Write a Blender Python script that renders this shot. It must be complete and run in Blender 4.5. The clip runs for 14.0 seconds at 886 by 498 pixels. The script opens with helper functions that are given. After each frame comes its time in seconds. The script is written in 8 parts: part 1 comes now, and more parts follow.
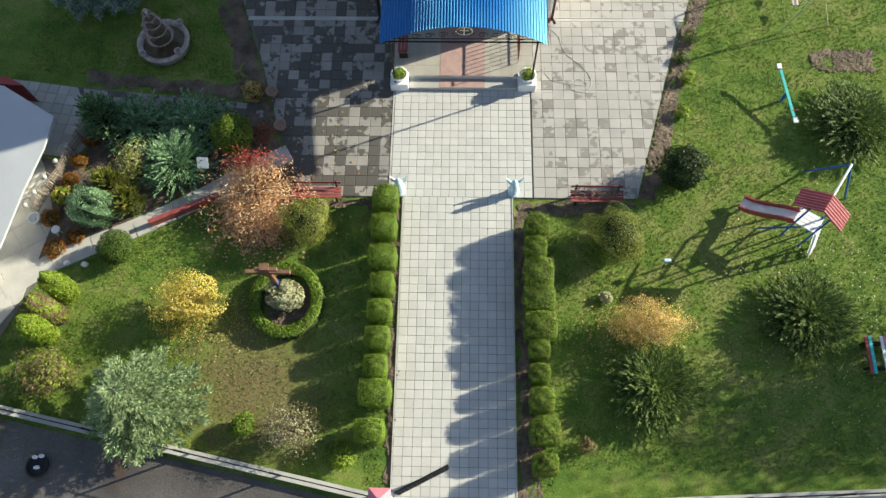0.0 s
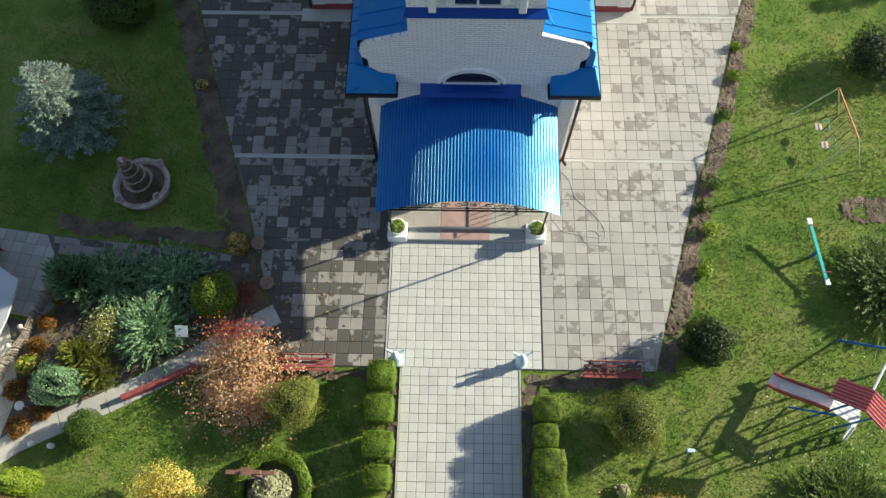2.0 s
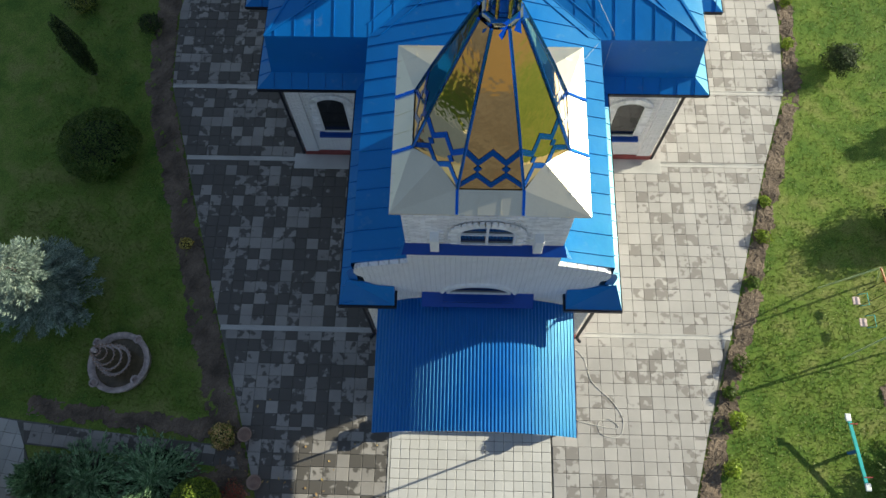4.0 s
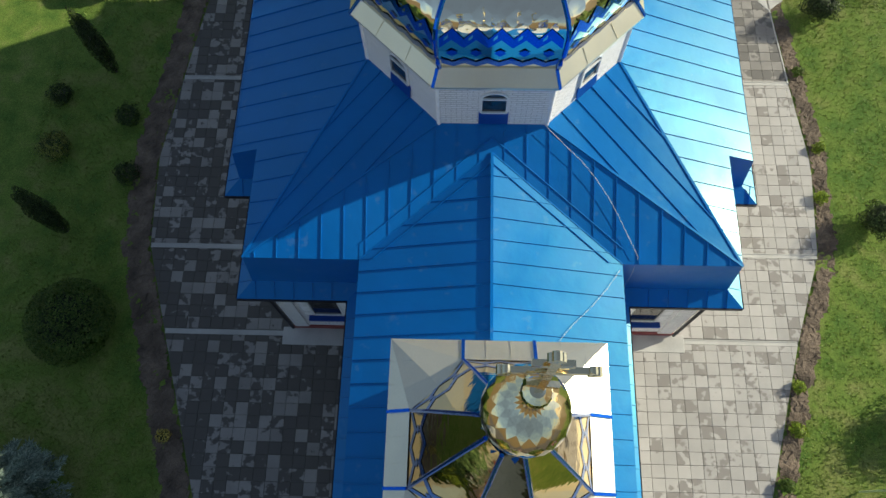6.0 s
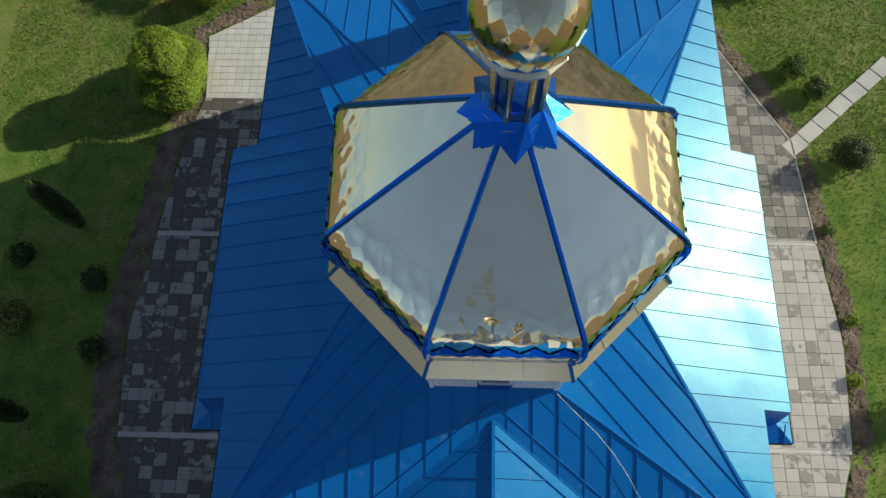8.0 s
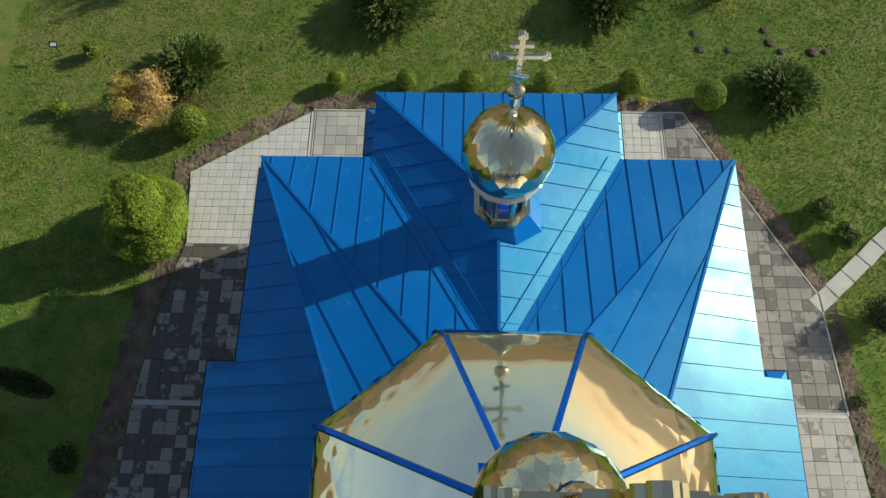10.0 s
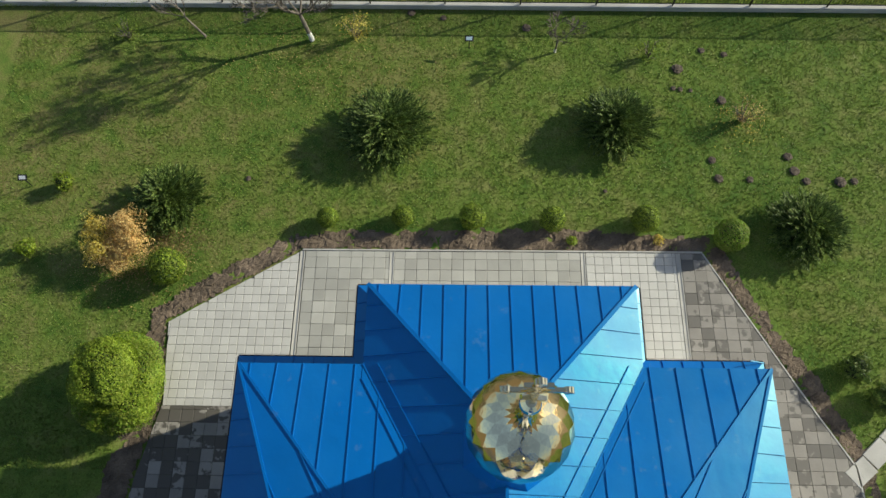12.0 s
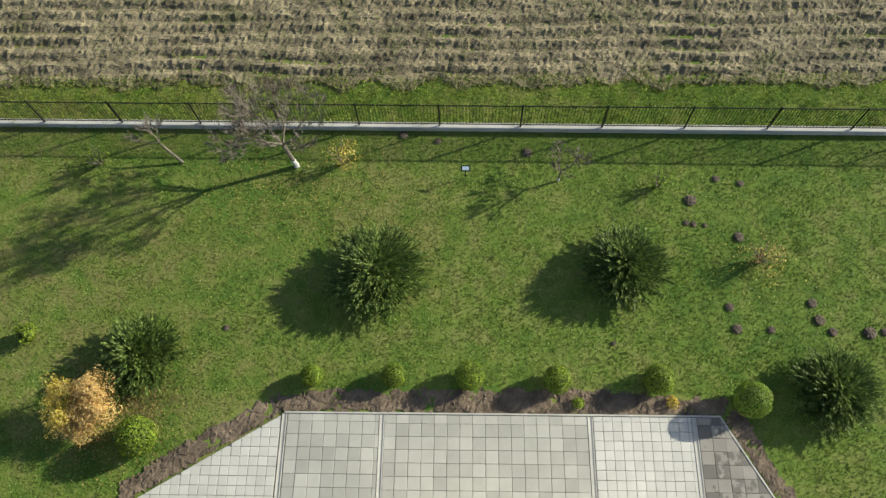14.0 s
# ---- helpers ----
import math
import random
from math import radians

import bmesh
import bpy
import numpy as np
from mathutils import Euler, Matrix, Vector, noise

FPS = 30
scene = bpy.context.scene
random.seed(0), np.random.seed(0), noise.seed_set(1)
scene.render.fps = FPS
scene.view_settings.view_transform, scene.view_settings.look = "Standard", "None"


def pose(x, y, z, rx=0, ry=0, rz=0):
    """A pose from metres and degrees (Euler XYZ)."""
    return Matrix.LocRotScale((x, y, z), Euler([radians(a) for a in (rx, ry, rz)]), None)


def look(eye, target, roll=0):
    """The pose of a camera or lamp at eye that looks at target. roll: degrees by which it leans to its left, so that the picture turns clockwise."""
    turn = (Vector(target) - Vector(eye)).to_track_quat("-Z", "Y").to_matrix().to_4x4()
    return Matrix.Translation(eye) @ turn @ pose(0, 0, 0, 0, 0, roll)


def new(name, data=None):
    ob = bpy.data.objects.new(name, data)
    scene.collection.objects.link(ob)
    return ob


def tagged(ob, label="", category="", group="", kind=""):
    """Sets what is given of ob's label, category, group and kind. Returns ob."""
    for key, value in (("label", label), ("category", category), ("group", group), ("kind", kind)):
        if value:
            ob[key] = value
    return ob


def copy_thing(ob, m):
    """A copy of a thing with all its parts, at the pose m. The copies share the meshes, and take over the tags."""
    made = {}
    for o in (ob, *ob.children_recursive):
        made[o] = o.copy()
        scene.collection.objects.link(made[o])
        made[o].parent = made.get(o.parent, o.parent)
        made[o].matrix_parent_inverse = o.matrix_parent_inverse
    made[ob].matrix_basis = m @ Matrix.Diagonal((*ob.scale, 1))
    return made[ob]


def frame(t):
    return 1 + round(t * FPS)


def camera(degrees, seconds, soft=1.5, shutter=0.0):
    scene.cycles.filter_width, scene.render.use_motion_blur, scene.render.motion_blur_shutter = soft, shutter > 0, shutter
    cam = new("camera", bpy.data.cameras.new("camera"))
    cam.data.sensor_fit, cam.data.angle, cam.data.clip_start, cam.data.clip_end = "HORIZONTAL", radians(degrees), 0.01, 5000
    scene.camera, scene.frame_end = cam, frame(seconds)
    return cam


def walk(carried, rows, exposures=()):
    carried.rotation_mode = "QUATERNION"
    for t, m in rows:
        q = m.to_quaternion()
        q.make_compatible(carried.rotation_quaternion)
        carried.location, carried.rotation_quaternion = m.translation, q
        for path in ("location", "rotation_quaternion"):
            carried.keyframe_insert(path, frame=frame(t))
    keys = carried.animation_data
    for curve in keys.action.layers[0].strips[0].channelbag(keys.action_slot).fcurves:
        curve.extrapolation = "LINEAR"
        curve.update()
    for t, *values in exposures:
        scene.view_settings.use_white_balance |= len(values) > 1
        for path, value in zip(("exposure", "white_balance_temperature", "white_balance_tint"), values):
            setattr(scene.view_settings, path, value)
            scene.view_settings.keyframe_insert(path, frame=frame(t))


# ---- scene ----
import collections

cam = camera(63.0, 14.0)
METRES, EYE, TILT, LEAN, TURN = 43.4, 24.0, 0.0, 0.0, -0.9
PATH = [
    (0, (-0.034, -10.91, 23.633), (-0.08, -10.204, 21.763), -2.8),
    (0.5, (-0.138, -9.457, 23.622), (-0.184, -8.748, 21.752), -2.7),
    (1, (-0.249, -7.957, 23.596), (-0.292, -7.247, 21.727), -2.4),
    (1.5, (-0.283, -6.501, 23.549), (-0.323, -5.779, 21.684), -2.1),
    (2, (-0.305, -4.953, 23.587), (-0.343, -4.23, 21.722), -1.9),
    (2.5, (-0.413, -3.317, 23.65), (-0.45, -2.592, 21.786), -1.9),
    (3, (-0.46, -1.698, 23.734), (-0.499, -0.976, 21.869), -1.9),
    (3.2, (-0.462, -1.048, 23.754), (-0.502, -0.327, 21.889), -1.9),
    (5.3, (-0.506, 6.141, 23.971), (-0.563, 6.843, 22.099), -3.3),
    (5.5, (-0.534, 6.802, 23.94), (-0.591, 7.506, 22.069), -3.3),
    (6, (-0.567, 8.39, 23.923), (-0.624, 9.095, 22.053), -3.3),
    (6.5, (-0.628, 10.03, 23.927), (-0.686, 10.739, 22.057), -3.3),
    (7, (-0.681, 11.648, 23.909), (-0.738, 12.357, 22.039), -3.3),
    (7.5, (-0.666, 13.322, 23.875), (-0.723, 14.03, 22.005), -3.3),
    (8, (-0.596, 14.907, 23.857), (-0.654, 15.617, 21.989), -3.4),
    (8.5, (-0.573, 16.686, 23.952), (-0.63, 17.384, 22.079), -3.5),
    (10.8, (-0.757, 22.712, 23.873), (-0.821, 23.451, 22.016), -4.0),
    (11, (-0.743, 23.215, 23.81), (-0.809, 23.962, 21.956), -4.2),
    (11.5, (-0.82, 24.532, 23.734), (-0.88, 25.288, 21.883), -3.8),
    (12, (-0.81, 25.999, 23.687), (-0.869, 26.755, 21.836), -3.7),
    (12.5, (-0.778, 27.346, 23.633), (-0.839, 28.107, 21.784), -3.9),
    (13, (-0.742, 28.769, 23.666), (-0.804, 29.532, 21.818), -4.0),
    (13.5, (-0.688, 30.117, 23.655), (-0.753, 30.883, 21.809), -4.2),
    (14, (-0.665, 31.462, 23.661), (-0.728, 32.236, 21.818), -4.1),
]
walk(cam, [(t, look(eye, target, roll)) for t, eye, target, roll in PATH], exposures=((0.0, 0.92), (3.0, 0.74), (5.5, 0.54), (8.5, 0.20), (11.0, 0.22), (14.0, 0.66)))

# ---- light ----
SUN_EL, SUN_AZ = 22.0, 21.0      # degrees above the horizon; from +x towards +y
world = bpy.data.worlds.new("sky")
scene.world = world
world.use_nodes = True
wn = world.node_tree.nodes
sky = wn.new("ShaderNodeTexSky")
sky.sky_type = "NISHITA"
sky.sun_disc = False
sky.sun_elevation = radians(SUN_EL)
sky.sun_rotation = radians(90 - SUN_AZ)
sky.air_density, sky.dust_density, sky.ozone_density = 1.0, 0.4, 3.0
wn["Background"].inputs[1].default_value = 0.050
haze = wn.new("ShaderNodeBackground")       # thin even haze over the whole sky
haze.inputs[0].default_value, haze.inputs[1].default_value = (0.82, 0.98, 1.15, 1), 0.078
both_skies = wn.new("ShaderNodeAddShader")
world.node_tree.links.new(sky.outputs[0], wn["Background"].inputs[0])
world.node_tree.links.new(wn["Background"].outputs[0], both_skies.inputs[0])
world.node_tree.links.new(haze.outputs[0], both_skies.inputs[1])
world.node_tree.links.new(both_skies.outputs[0], wn["World Output"].inputs["Surface"])
sun = new("sun", bpy.data.lights.new("sun", "SUN"))
sun.data.energy, sun.data.angle, sun.data.color = 5.0, radians(0.6), (0.97, 0.93, 0.73)
ce, se = math.cos(radians(SUN_EL)), math.sin(radians(SUN_EL))
to_sun = Vector((math.cos(radians(SUN_AZ)) * ce, math.sin(radians(SUN_AZ)) * ce, se))
sun.matrix_world = look(to_sun * 60, (0, 0, 0))

# ---- materials ----


def material(name, color, rough=0.7, metal=0.0, spread=0.0, scale=3.0, fine=40.0, bump=0.0, tint=None, by="object", coat=0.0, spec=0.5, island=0.0, stains=None, dark_pieces=None):
    """A node material: a base colour, large and fine variation, grain and relief; by: the texture space, object or world (generated from position)."""
    m = bpy.data.materials.new(name)
    m.use_nodes = True
    nt = m.node_tree
    n, l = nt.nodes, nt.links
    b = n["Principled BSDF"]
    b.inputs["Roughness"].default_value, b.inputs["Metallic"].default_value = rough, metal
    b.inputs["Coat Weight"].default_value, b.inputs["Specular IOR Level"].default_value = coat, spec
    geo = n.new("ShaderNodeNewGeometry")
    tc = n.new("ShaderNodeTexCoord")
    place = geo.outputs["Position"] if by == "world" else tc.outputs["Object"]
    big, small = n.new("ShaderNodeTexNoise"), n.new("ShaderNodeTexNoise")
    big.inputs["Scale"].default_value, small.inputs["Scale"].default_value = scale, fine
    big.inputs["Detail"].default_value, small.inputs["Detail"].default_value = 4.0, 3.0
    l.new(place, big.inputs["Vector"]), l.new(place, small.inputs["Vector"])
    ramp = n.new("ShaderNodeValToRGB")
    dark = tint or tuple(c * (1 - spread) for c in color)
    light = tuple(min(1.0, c * (1 + spread)) for c in color)
    e = ramp.color_ramp.elements
    e[0].position, e[1].position = 0.3, 0.7
    e[0].color, e[1].color = (*dark, 1), (*light, 1)
    l.new(big.outputs["Fac"], ramp.inputs["Fac"])
    col = ramp.outputs["Color"]
    grain = n.new("ShaderNodeMix")
    grain.data_type, grain.blend_type = "RGBA", "MULTIPLY"
    grain.inputs["Factor"].default_value = min(1.0, spread * 1.6)
    l.new(col, grain.inputs["A"]), l.new(small.outputs["Fac"], grain.inputs["B"])
    gain = n.new("ShaderNodeMix")
    gain.data_type, gain.blend_type = "RGBA", "MULTIPLY"
    gain.inputs["Factor"].default_value = 1.0
    g = 1 + min(1.0, spread * 1.6) * 0.8
    gain.inputs["B"].default_value = (g, g, g, 1)
    l.new(grain.outputs["Result"], gain.inputs["A"])
    col = gain.outputs["Result"]
    if stains:
        shade, amount, low, size = stains
        st = n.new("ShaderNodeTexNoise")
        st.inputs["Scale"].default_value, st.inputs["Detail"].default_value, st.inputs["Roughness"].default_value = size, 5.0, 0.62
        l.new(geo.outputs["Position"], st.inputs["Vector"])
        mask = n.new("ShaderNodeMapRange")
        mask.inputs["From Min"].default_value, mask.inputs["From Max"].default_value = low, low + 0.07
        mask.inputs["To Max"].default_value = amount
        l.new(st.outputs["Fac"], mask.inputs["Value"])
        mx = n.new("ShaderNodeMix")
        mx.data_type = "RGBA"
        mx.inputs["B"].default_value = (*shade, 1)
        l.new(mask.outputs[0], mx.inputs["Factor"]), l.new(col, mx.inputs["A"])
        col = mx.outputs["Result"]
    if island:
        info = n.new("ShaderNodeObjectInfo")
        add = n.new("ShaderNodeMath")
        add.operation = "ADD"
        l.new(info.outputs["Random"], add.inputs[0]), l.new(geo.outputs["Random Per Island"], add.inputs[1])
        fr = n.new("ShaderNodeMath")
        fr.operation = "FRACT"
        l.new(add.outputs[0], fr.inputs[0])
        mr = n.new("ShaderNodeMapRange")
        mr.inputs["To Min"].default_value, mr.inputs["To Max"].default_value = 1 - island, 1 + island * 0.7
        l.new(fr.outputs[0], mr.inputs["Value"])
        hs = n.new("ShaderNodeHueSaturation")
        l.new(mr.outputs[0], hs.inputs["Value"]), l.new(col, hs.inputs["Color"])
        col = hs.outputs["Color"]
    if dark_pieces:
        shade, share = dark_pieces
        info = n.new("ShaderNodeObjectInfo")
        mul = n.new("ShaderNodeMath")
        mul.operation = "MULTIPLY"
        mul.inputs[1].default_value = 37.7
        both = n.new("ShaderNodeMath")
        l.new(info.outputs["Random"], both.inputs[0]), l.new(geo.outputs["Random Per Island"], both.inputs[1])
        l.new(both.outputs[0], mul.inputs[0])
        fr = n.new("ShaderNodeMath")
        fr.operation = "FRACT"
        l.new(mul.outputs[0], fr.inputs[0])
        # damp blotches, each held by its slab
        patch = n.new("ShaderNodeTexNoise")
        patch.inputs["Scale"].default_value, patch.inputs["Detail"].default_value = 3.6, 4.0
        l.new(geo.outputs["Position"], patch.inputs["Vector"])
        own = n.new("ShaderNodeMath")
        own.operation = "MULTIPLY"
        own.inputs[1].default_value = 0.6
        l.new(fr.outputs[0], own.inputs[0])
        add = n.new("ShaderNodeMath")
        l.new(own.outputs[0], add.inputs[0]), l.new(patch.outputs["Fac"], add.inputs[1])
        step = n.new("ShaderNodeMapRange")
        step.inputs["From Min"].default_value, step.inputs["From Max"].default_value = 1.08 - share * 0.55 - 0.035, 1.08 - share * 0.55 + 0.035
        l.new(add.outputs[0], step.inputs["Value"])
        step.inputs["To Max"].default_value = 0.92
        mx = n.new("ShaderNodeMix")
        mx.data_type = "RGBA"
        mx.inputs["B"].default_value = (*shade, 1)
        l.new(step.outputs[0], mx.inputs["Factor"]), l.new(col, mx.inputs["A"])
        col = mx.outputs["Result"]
    l.new(col, b.inputs["Base Color"])
    if bump:
        bp = n.new("ShaderNodeBump")
        bp.inputs["Strength"].default_value, bp.inputs["Distance"].default_value = 0.6, bump
        l.new(small.outputs["Fac"], bp.inputs["Height"])
        l.new(bp.outputs["Normal"], b.inputs["Normal"])
    return m


def leaf_material(name, colors, rough=0.55, see=0.3, clump=1.7, low=0.72, high=1.25):
    """Foliage: each leaf takes its own colour from the ramp; a part of the light passes through."""
    m = bpy.data.materials.new(name)
    m.use_nodes = True
    n, l = m.node_tree.nodes, m.node_tree.links
    b = n["Principled BSDF"]
    b.inputs["Roughness"].default_value, b.inputs["Specular IOR Level"].default_value = rough, 0.3
    geo = n.new("ShaderNodeNewGeometry")
    ramp = n.new("ShaderNodeValToRGB")
    e = ramp.color_ramp.elements
    while len(e) < len(colors):
        e.new(0.5)
    for k, c in enumerate(colors):
        e[k].position, e[k].color = k / max(1, len(colors) - 1), (*c, 1)
    l.new(geo.outputs["Random Per Island"], ramp.inputs["Fac"])
    noise_t = n.new("ShaderNodeTexNoise")
    noise_t.inputs["Scale"].default_value = clump
    l.new(geo.outputs["Position"], noise_t.inputs["Vector"])
    mr = n.new("ShaderNodeMapRange")
    mr.inputs["From Min"].default_value, mr.inputs["From Max"].default_value = 0.3, 0.7
    mr.inputs["To Min"].default_value, mr.inputs["To Max"].default_value = low, high
    l.new(noise_t.outputs["Fac"], mr.inputs["Value"])
    hs = n.new("ShaderNodeHueSaturation")
    l.new(mr.outputs[0], hs.inputs["Value"]), l.new(ramp.outputs["Color"], hs.inputs["Color"])
    l.new(hs.outputs["Color"], b.inputs["Base Color"])
    tr = n.new("ShaderNodeBsdfTranslucent")
    l.new(hs.outputs["Color"], tr.inputs["Color"])
    mix = n.new("ShaderNodeMixShader")
    mix.inputs[0].default_value = see
    l.new(b.outputs[0], mix.inputs[1]), l.new(tr.outputs[0], mix.inputs[2])
    l.new(mix.outputs[0], n["Material Output"].inputs["Surface"])
    return m


def grass_material():
    m = bpy.data.materials.new("lawn")
    m.use_nodes = True
    n, l = m.node_tree.nodes, m.node_tree.links
    b = n["Principled BSDF"]
    b.inputs["Roughness"].default_value, b.inputs["Specular IOR Level"].default_value = 0.9, 0.15
    geo = n.new("ShaderNodeNewGeometry")
    layers = []
    for s, d in ((0.16, 4), (1.3, 5), (22.0, 3), (90.0, 2)):
        t = n.new("ShaderNodeTexNoise")
        t.inputs["Scale"].default_value, t.inputs["Detail"].default_value = s, d
        l.new(geo.outputs["Position"], t.inputs["Vector"])
        layers.append(t.outputs["Fac"])
    base = n.new("ShaderNodeValToRGB")
    e = base.color_ramp.elements
    e[0].position, e[0].color = 0.38, (0.078, 0.145, 0.026, 1)
    e[1].position, e[1].color = 0.61, (0.200, 0.222, 0.066, 1)
    k = e.new(0.5)
    k.color = (0.135, 0.200, 0.037, 1)
    mid = n.new("ShaderNodeMix")
    mid.data_type = "FLOAT"
    mid.inputs["Factor"].default_value = 0.55
    l.new(layers[0], mid.inputs["A"]), l.new(layers[1], mid.inputs["B"])
    l.new(mid.outputs["Result"], base.inputs["Fac"])
    fine = n.new("ShaderNodeMapRange")
    fine.inputs["From Min"].default_value, fine.inputs["From Max"].default_value = 0.3, 0.7
    fine.inputs["To Min"].default_value, fine.inputs["To Max"].default_value = 0.72, 1.34
    l.new(layers[2], fine.inputs["Value"])
    hs = n.new("ShaderNodeHueSaturation")
    l.new(fine.outputs[0], hs.inputs["Value"]), l.new(base.outputs["Color"], hs.inputs["Color"])
    # drier, browner turf towards the north-west
    sep = n.new("ShaderNodeSeparateXYZ")
    l.new(geo.outputs["Position"], sep.inputs[0])
    west = n.new("ShaderNodeMapRange")
    west.inputs["From Min"].default_value, west.inputs["From Max"].default_value = 2.0, -14.0
    west.inputs["To Min"].default_value, west.inputs["To Max"].default_value = 0.12, 1.2
    l.new(sep.outputs["X"], west.inputs["Value"])
    patch = n.new("ShaderNodeMapRange")
    patch.inputs["From Min"].default_value, patch.inputs["From Max"].default_value = 0.42, 0.66
    patch.inputs["To Max"].default_value = 0.6
    l.new(mid.outputs["Result"], patch.inputs["Value"])
    much = n.new("ShaderNodeMath")
    much.operation, much.use_clamp = "MULTIPLY", True
    north = n.new("ShaderNodeMapRange")
    north.inputs["From Min"].default_value, north.inputs["From Max"].default_value = 29.0, 36.0
    l.new(sep.outputs["Y"], north.inputs["Value"])
    dry_side = n.new("ShaderNodeMath")
    dry_side.operation = "MULTIPLY"
    l.new(west.outputs[0], dry_side.inputs[0]), l.new(north.outputs[0], dry_side.inputs[1])
    l.new(dry_side.outputs[0], much.inputs[0]), l.new(patch.outputs[0], much.inputs[1])
    worn = n.new("ShaderNodeMix")
    worn.data_type = "RGBA"
    worn.inputs["B"].default_value = (0.20, 0.165, 0.07, 1)
    l.new(much.outputs[0], worn.inputs["Factor"]), l.new(base.outputs["Color"], worn.inputs["A"])
    l.new(worn.outputs["Result"], hs.inputs["Color"])
    # trodden brown turf in the front garden
    spot = n.new("ShaderNodeVectorMath")
    spot.operation = "DISTANCE"
    spot.inputs[1].default_value = (-6.9, -6.9, 0)
    l.new(geo.outputs["Position"], spot.inputs[0])
    ragged = n.new("ShaderNodeMath")
    ragged.operation = "MULTIPLY_ADD"
    ragged.inputs[1].default_value = 5.0
    l.new(layers[1], ragged.inputs[0]), l.new(spot.outputs["Value"], ragged.inputs[2])
    near_ = n.new("ShaderNodeMapRange")
    near_.inputs["From Min"].default_value, near_.inputs["From Max"].default_value = 5.6, 3.2
    near_.inputs["To Max"].default_value = 0.8
    l.new(ragged.outputs[0], near_.inputs["Value"])
    trod = n.new("ShaderNodeMix")
    trod.data_type = "RGBA"
    trod.inputs["B"].default_value = (0.19, 0.135, 0.075, 1)
    l.new(near_.outputs[0], trod.inputs["Factor"]), l.new(worn.outputs["Result"], trod.inputs["A"])
    l.new(trod.outputs["Result"], hs.inputs["Color"])
    # the dry fields far round the garden
    far = n.new("ShaderNodeVectorMath")
    far.operation = "LENGTH"
    mid_ = n.new("ShaderNodeVectorMath")
    mid_.operation = "SUBTRACT"
    mid_.inputs[1].default_value = (0, 18, 0)
    l.new(geo.outputs["Position"], mid_.inputs[0]), l.new(mid_.outputs[0], far.inputs[0])
    edge = n.new("ShaderNodeMapRange")
    edge.inputs["From Min"].default_value, edge.inputs["From Max"].default_value = 34.0, 42.0
    l.new(far.outputs["Value"], edge.inputs["Value"])
    dry = n.new("ShaderNodeMix")
    dry.data_type = "RGBA"
    dry.inputs["B"].default_value = (0.24, 0.17, 0.09, 1)
    l.new(edge.outputs[0], dry.inputs["Factor"]), l.new(hs.outputs["Color"], dry.inputs["A"])
    l.new(dry.outputs["Result"], b.inputs["Base Color"])
    bp = n.new("ShaderNodeBump")
    bp.inputs["Strength"].default_value, bp.inputs["Distance"].default_value = 0.7, 0.012
    l.new(layers[2], bp.inputs["Height"])
    l.new(bp.outputs["Normal"], b.inputs["Normal"])
    return m


def metal_sheet(name, color, rough, metal, wave, coat=0.0, scale=1.6, spec=0.5, sheen=None, coat_rough=0.38, coat_ior=1.6, dust=None):
    """Sheet metal with the slow waves and dents of hand-laid sheets; sheen: the tint of a lacquer's gloss."""
    m = material(name, color, rough, metal, 0.06, 0.8, 30.0, coat=coat, spec=spec, stains=dust)
    n, l = m.node_tree.nodes, m.node_tree.links
    if sheen:
        n["Principled BSDF"].inputs["Specular Tint"].default_value = (*sheen, 1)
        n["Principled BSDF"].inputs["Coat Roughness"].default_value = coat_rough
        n["Principled BSDF"].inputs["Coat IOR"].default_value = coat_ior
        n["Principled BSDF"].inputs["IOR"].default_value = 1.55
    geo = n.new("ShaderNodeNewGeometry")
    t = n.new("ShaderNodeTexNoise")
    t.inputs["Scale"].default_value, t.inputs["Detail"].default_value, t.inputs["Roughness"].default_value = scale, 3.5, 0.6
    l.new(geo.outputs["Position"], t.inputs["Vector"])
    bp = n.new("ShaderNodeBump")
    bp.inputs["Strength"].default_value, bp.inputs["Distance"].default_value = 1.0, wave
    l.new(t.outputs["Fac"], bp.inputs["Height"])
    l.new(bp.outputs["Normal"], n["Principled BSDF"].inputs["Normal"])
    if sheen:
        # uneven gloss: rain streaks and dust dull the lacquer in patches
        dull = n.new("ShaderNodeTexNoise")
        dull.inputs["Scale"].default_value, dull.inputs["Detail"].default_value = 0.55, 4.0
        l.new(geo.outputs["Position"], dull.inputs["Vector"])
        for name_, mid_ in (("Roughness", rough), ("Coat Roughness", coat_rough)):
            mr = n.new("ShaderNodeMapRange")
            mr.inputs["From Min"].default_value, mr.inputs["From Max"].default_value = 0.35, 0.65
            mr.inputs["To Min"].default_value, mr.inputs["To Max"].default_value = mid_ - 0.07, mid_ + 0.09
            l.new(dull.outputs["Fac"], mr.inputs["Value"])
            l.new(mr.outputs[0], n["Principled BSDF"].inputs[name_])
    return m


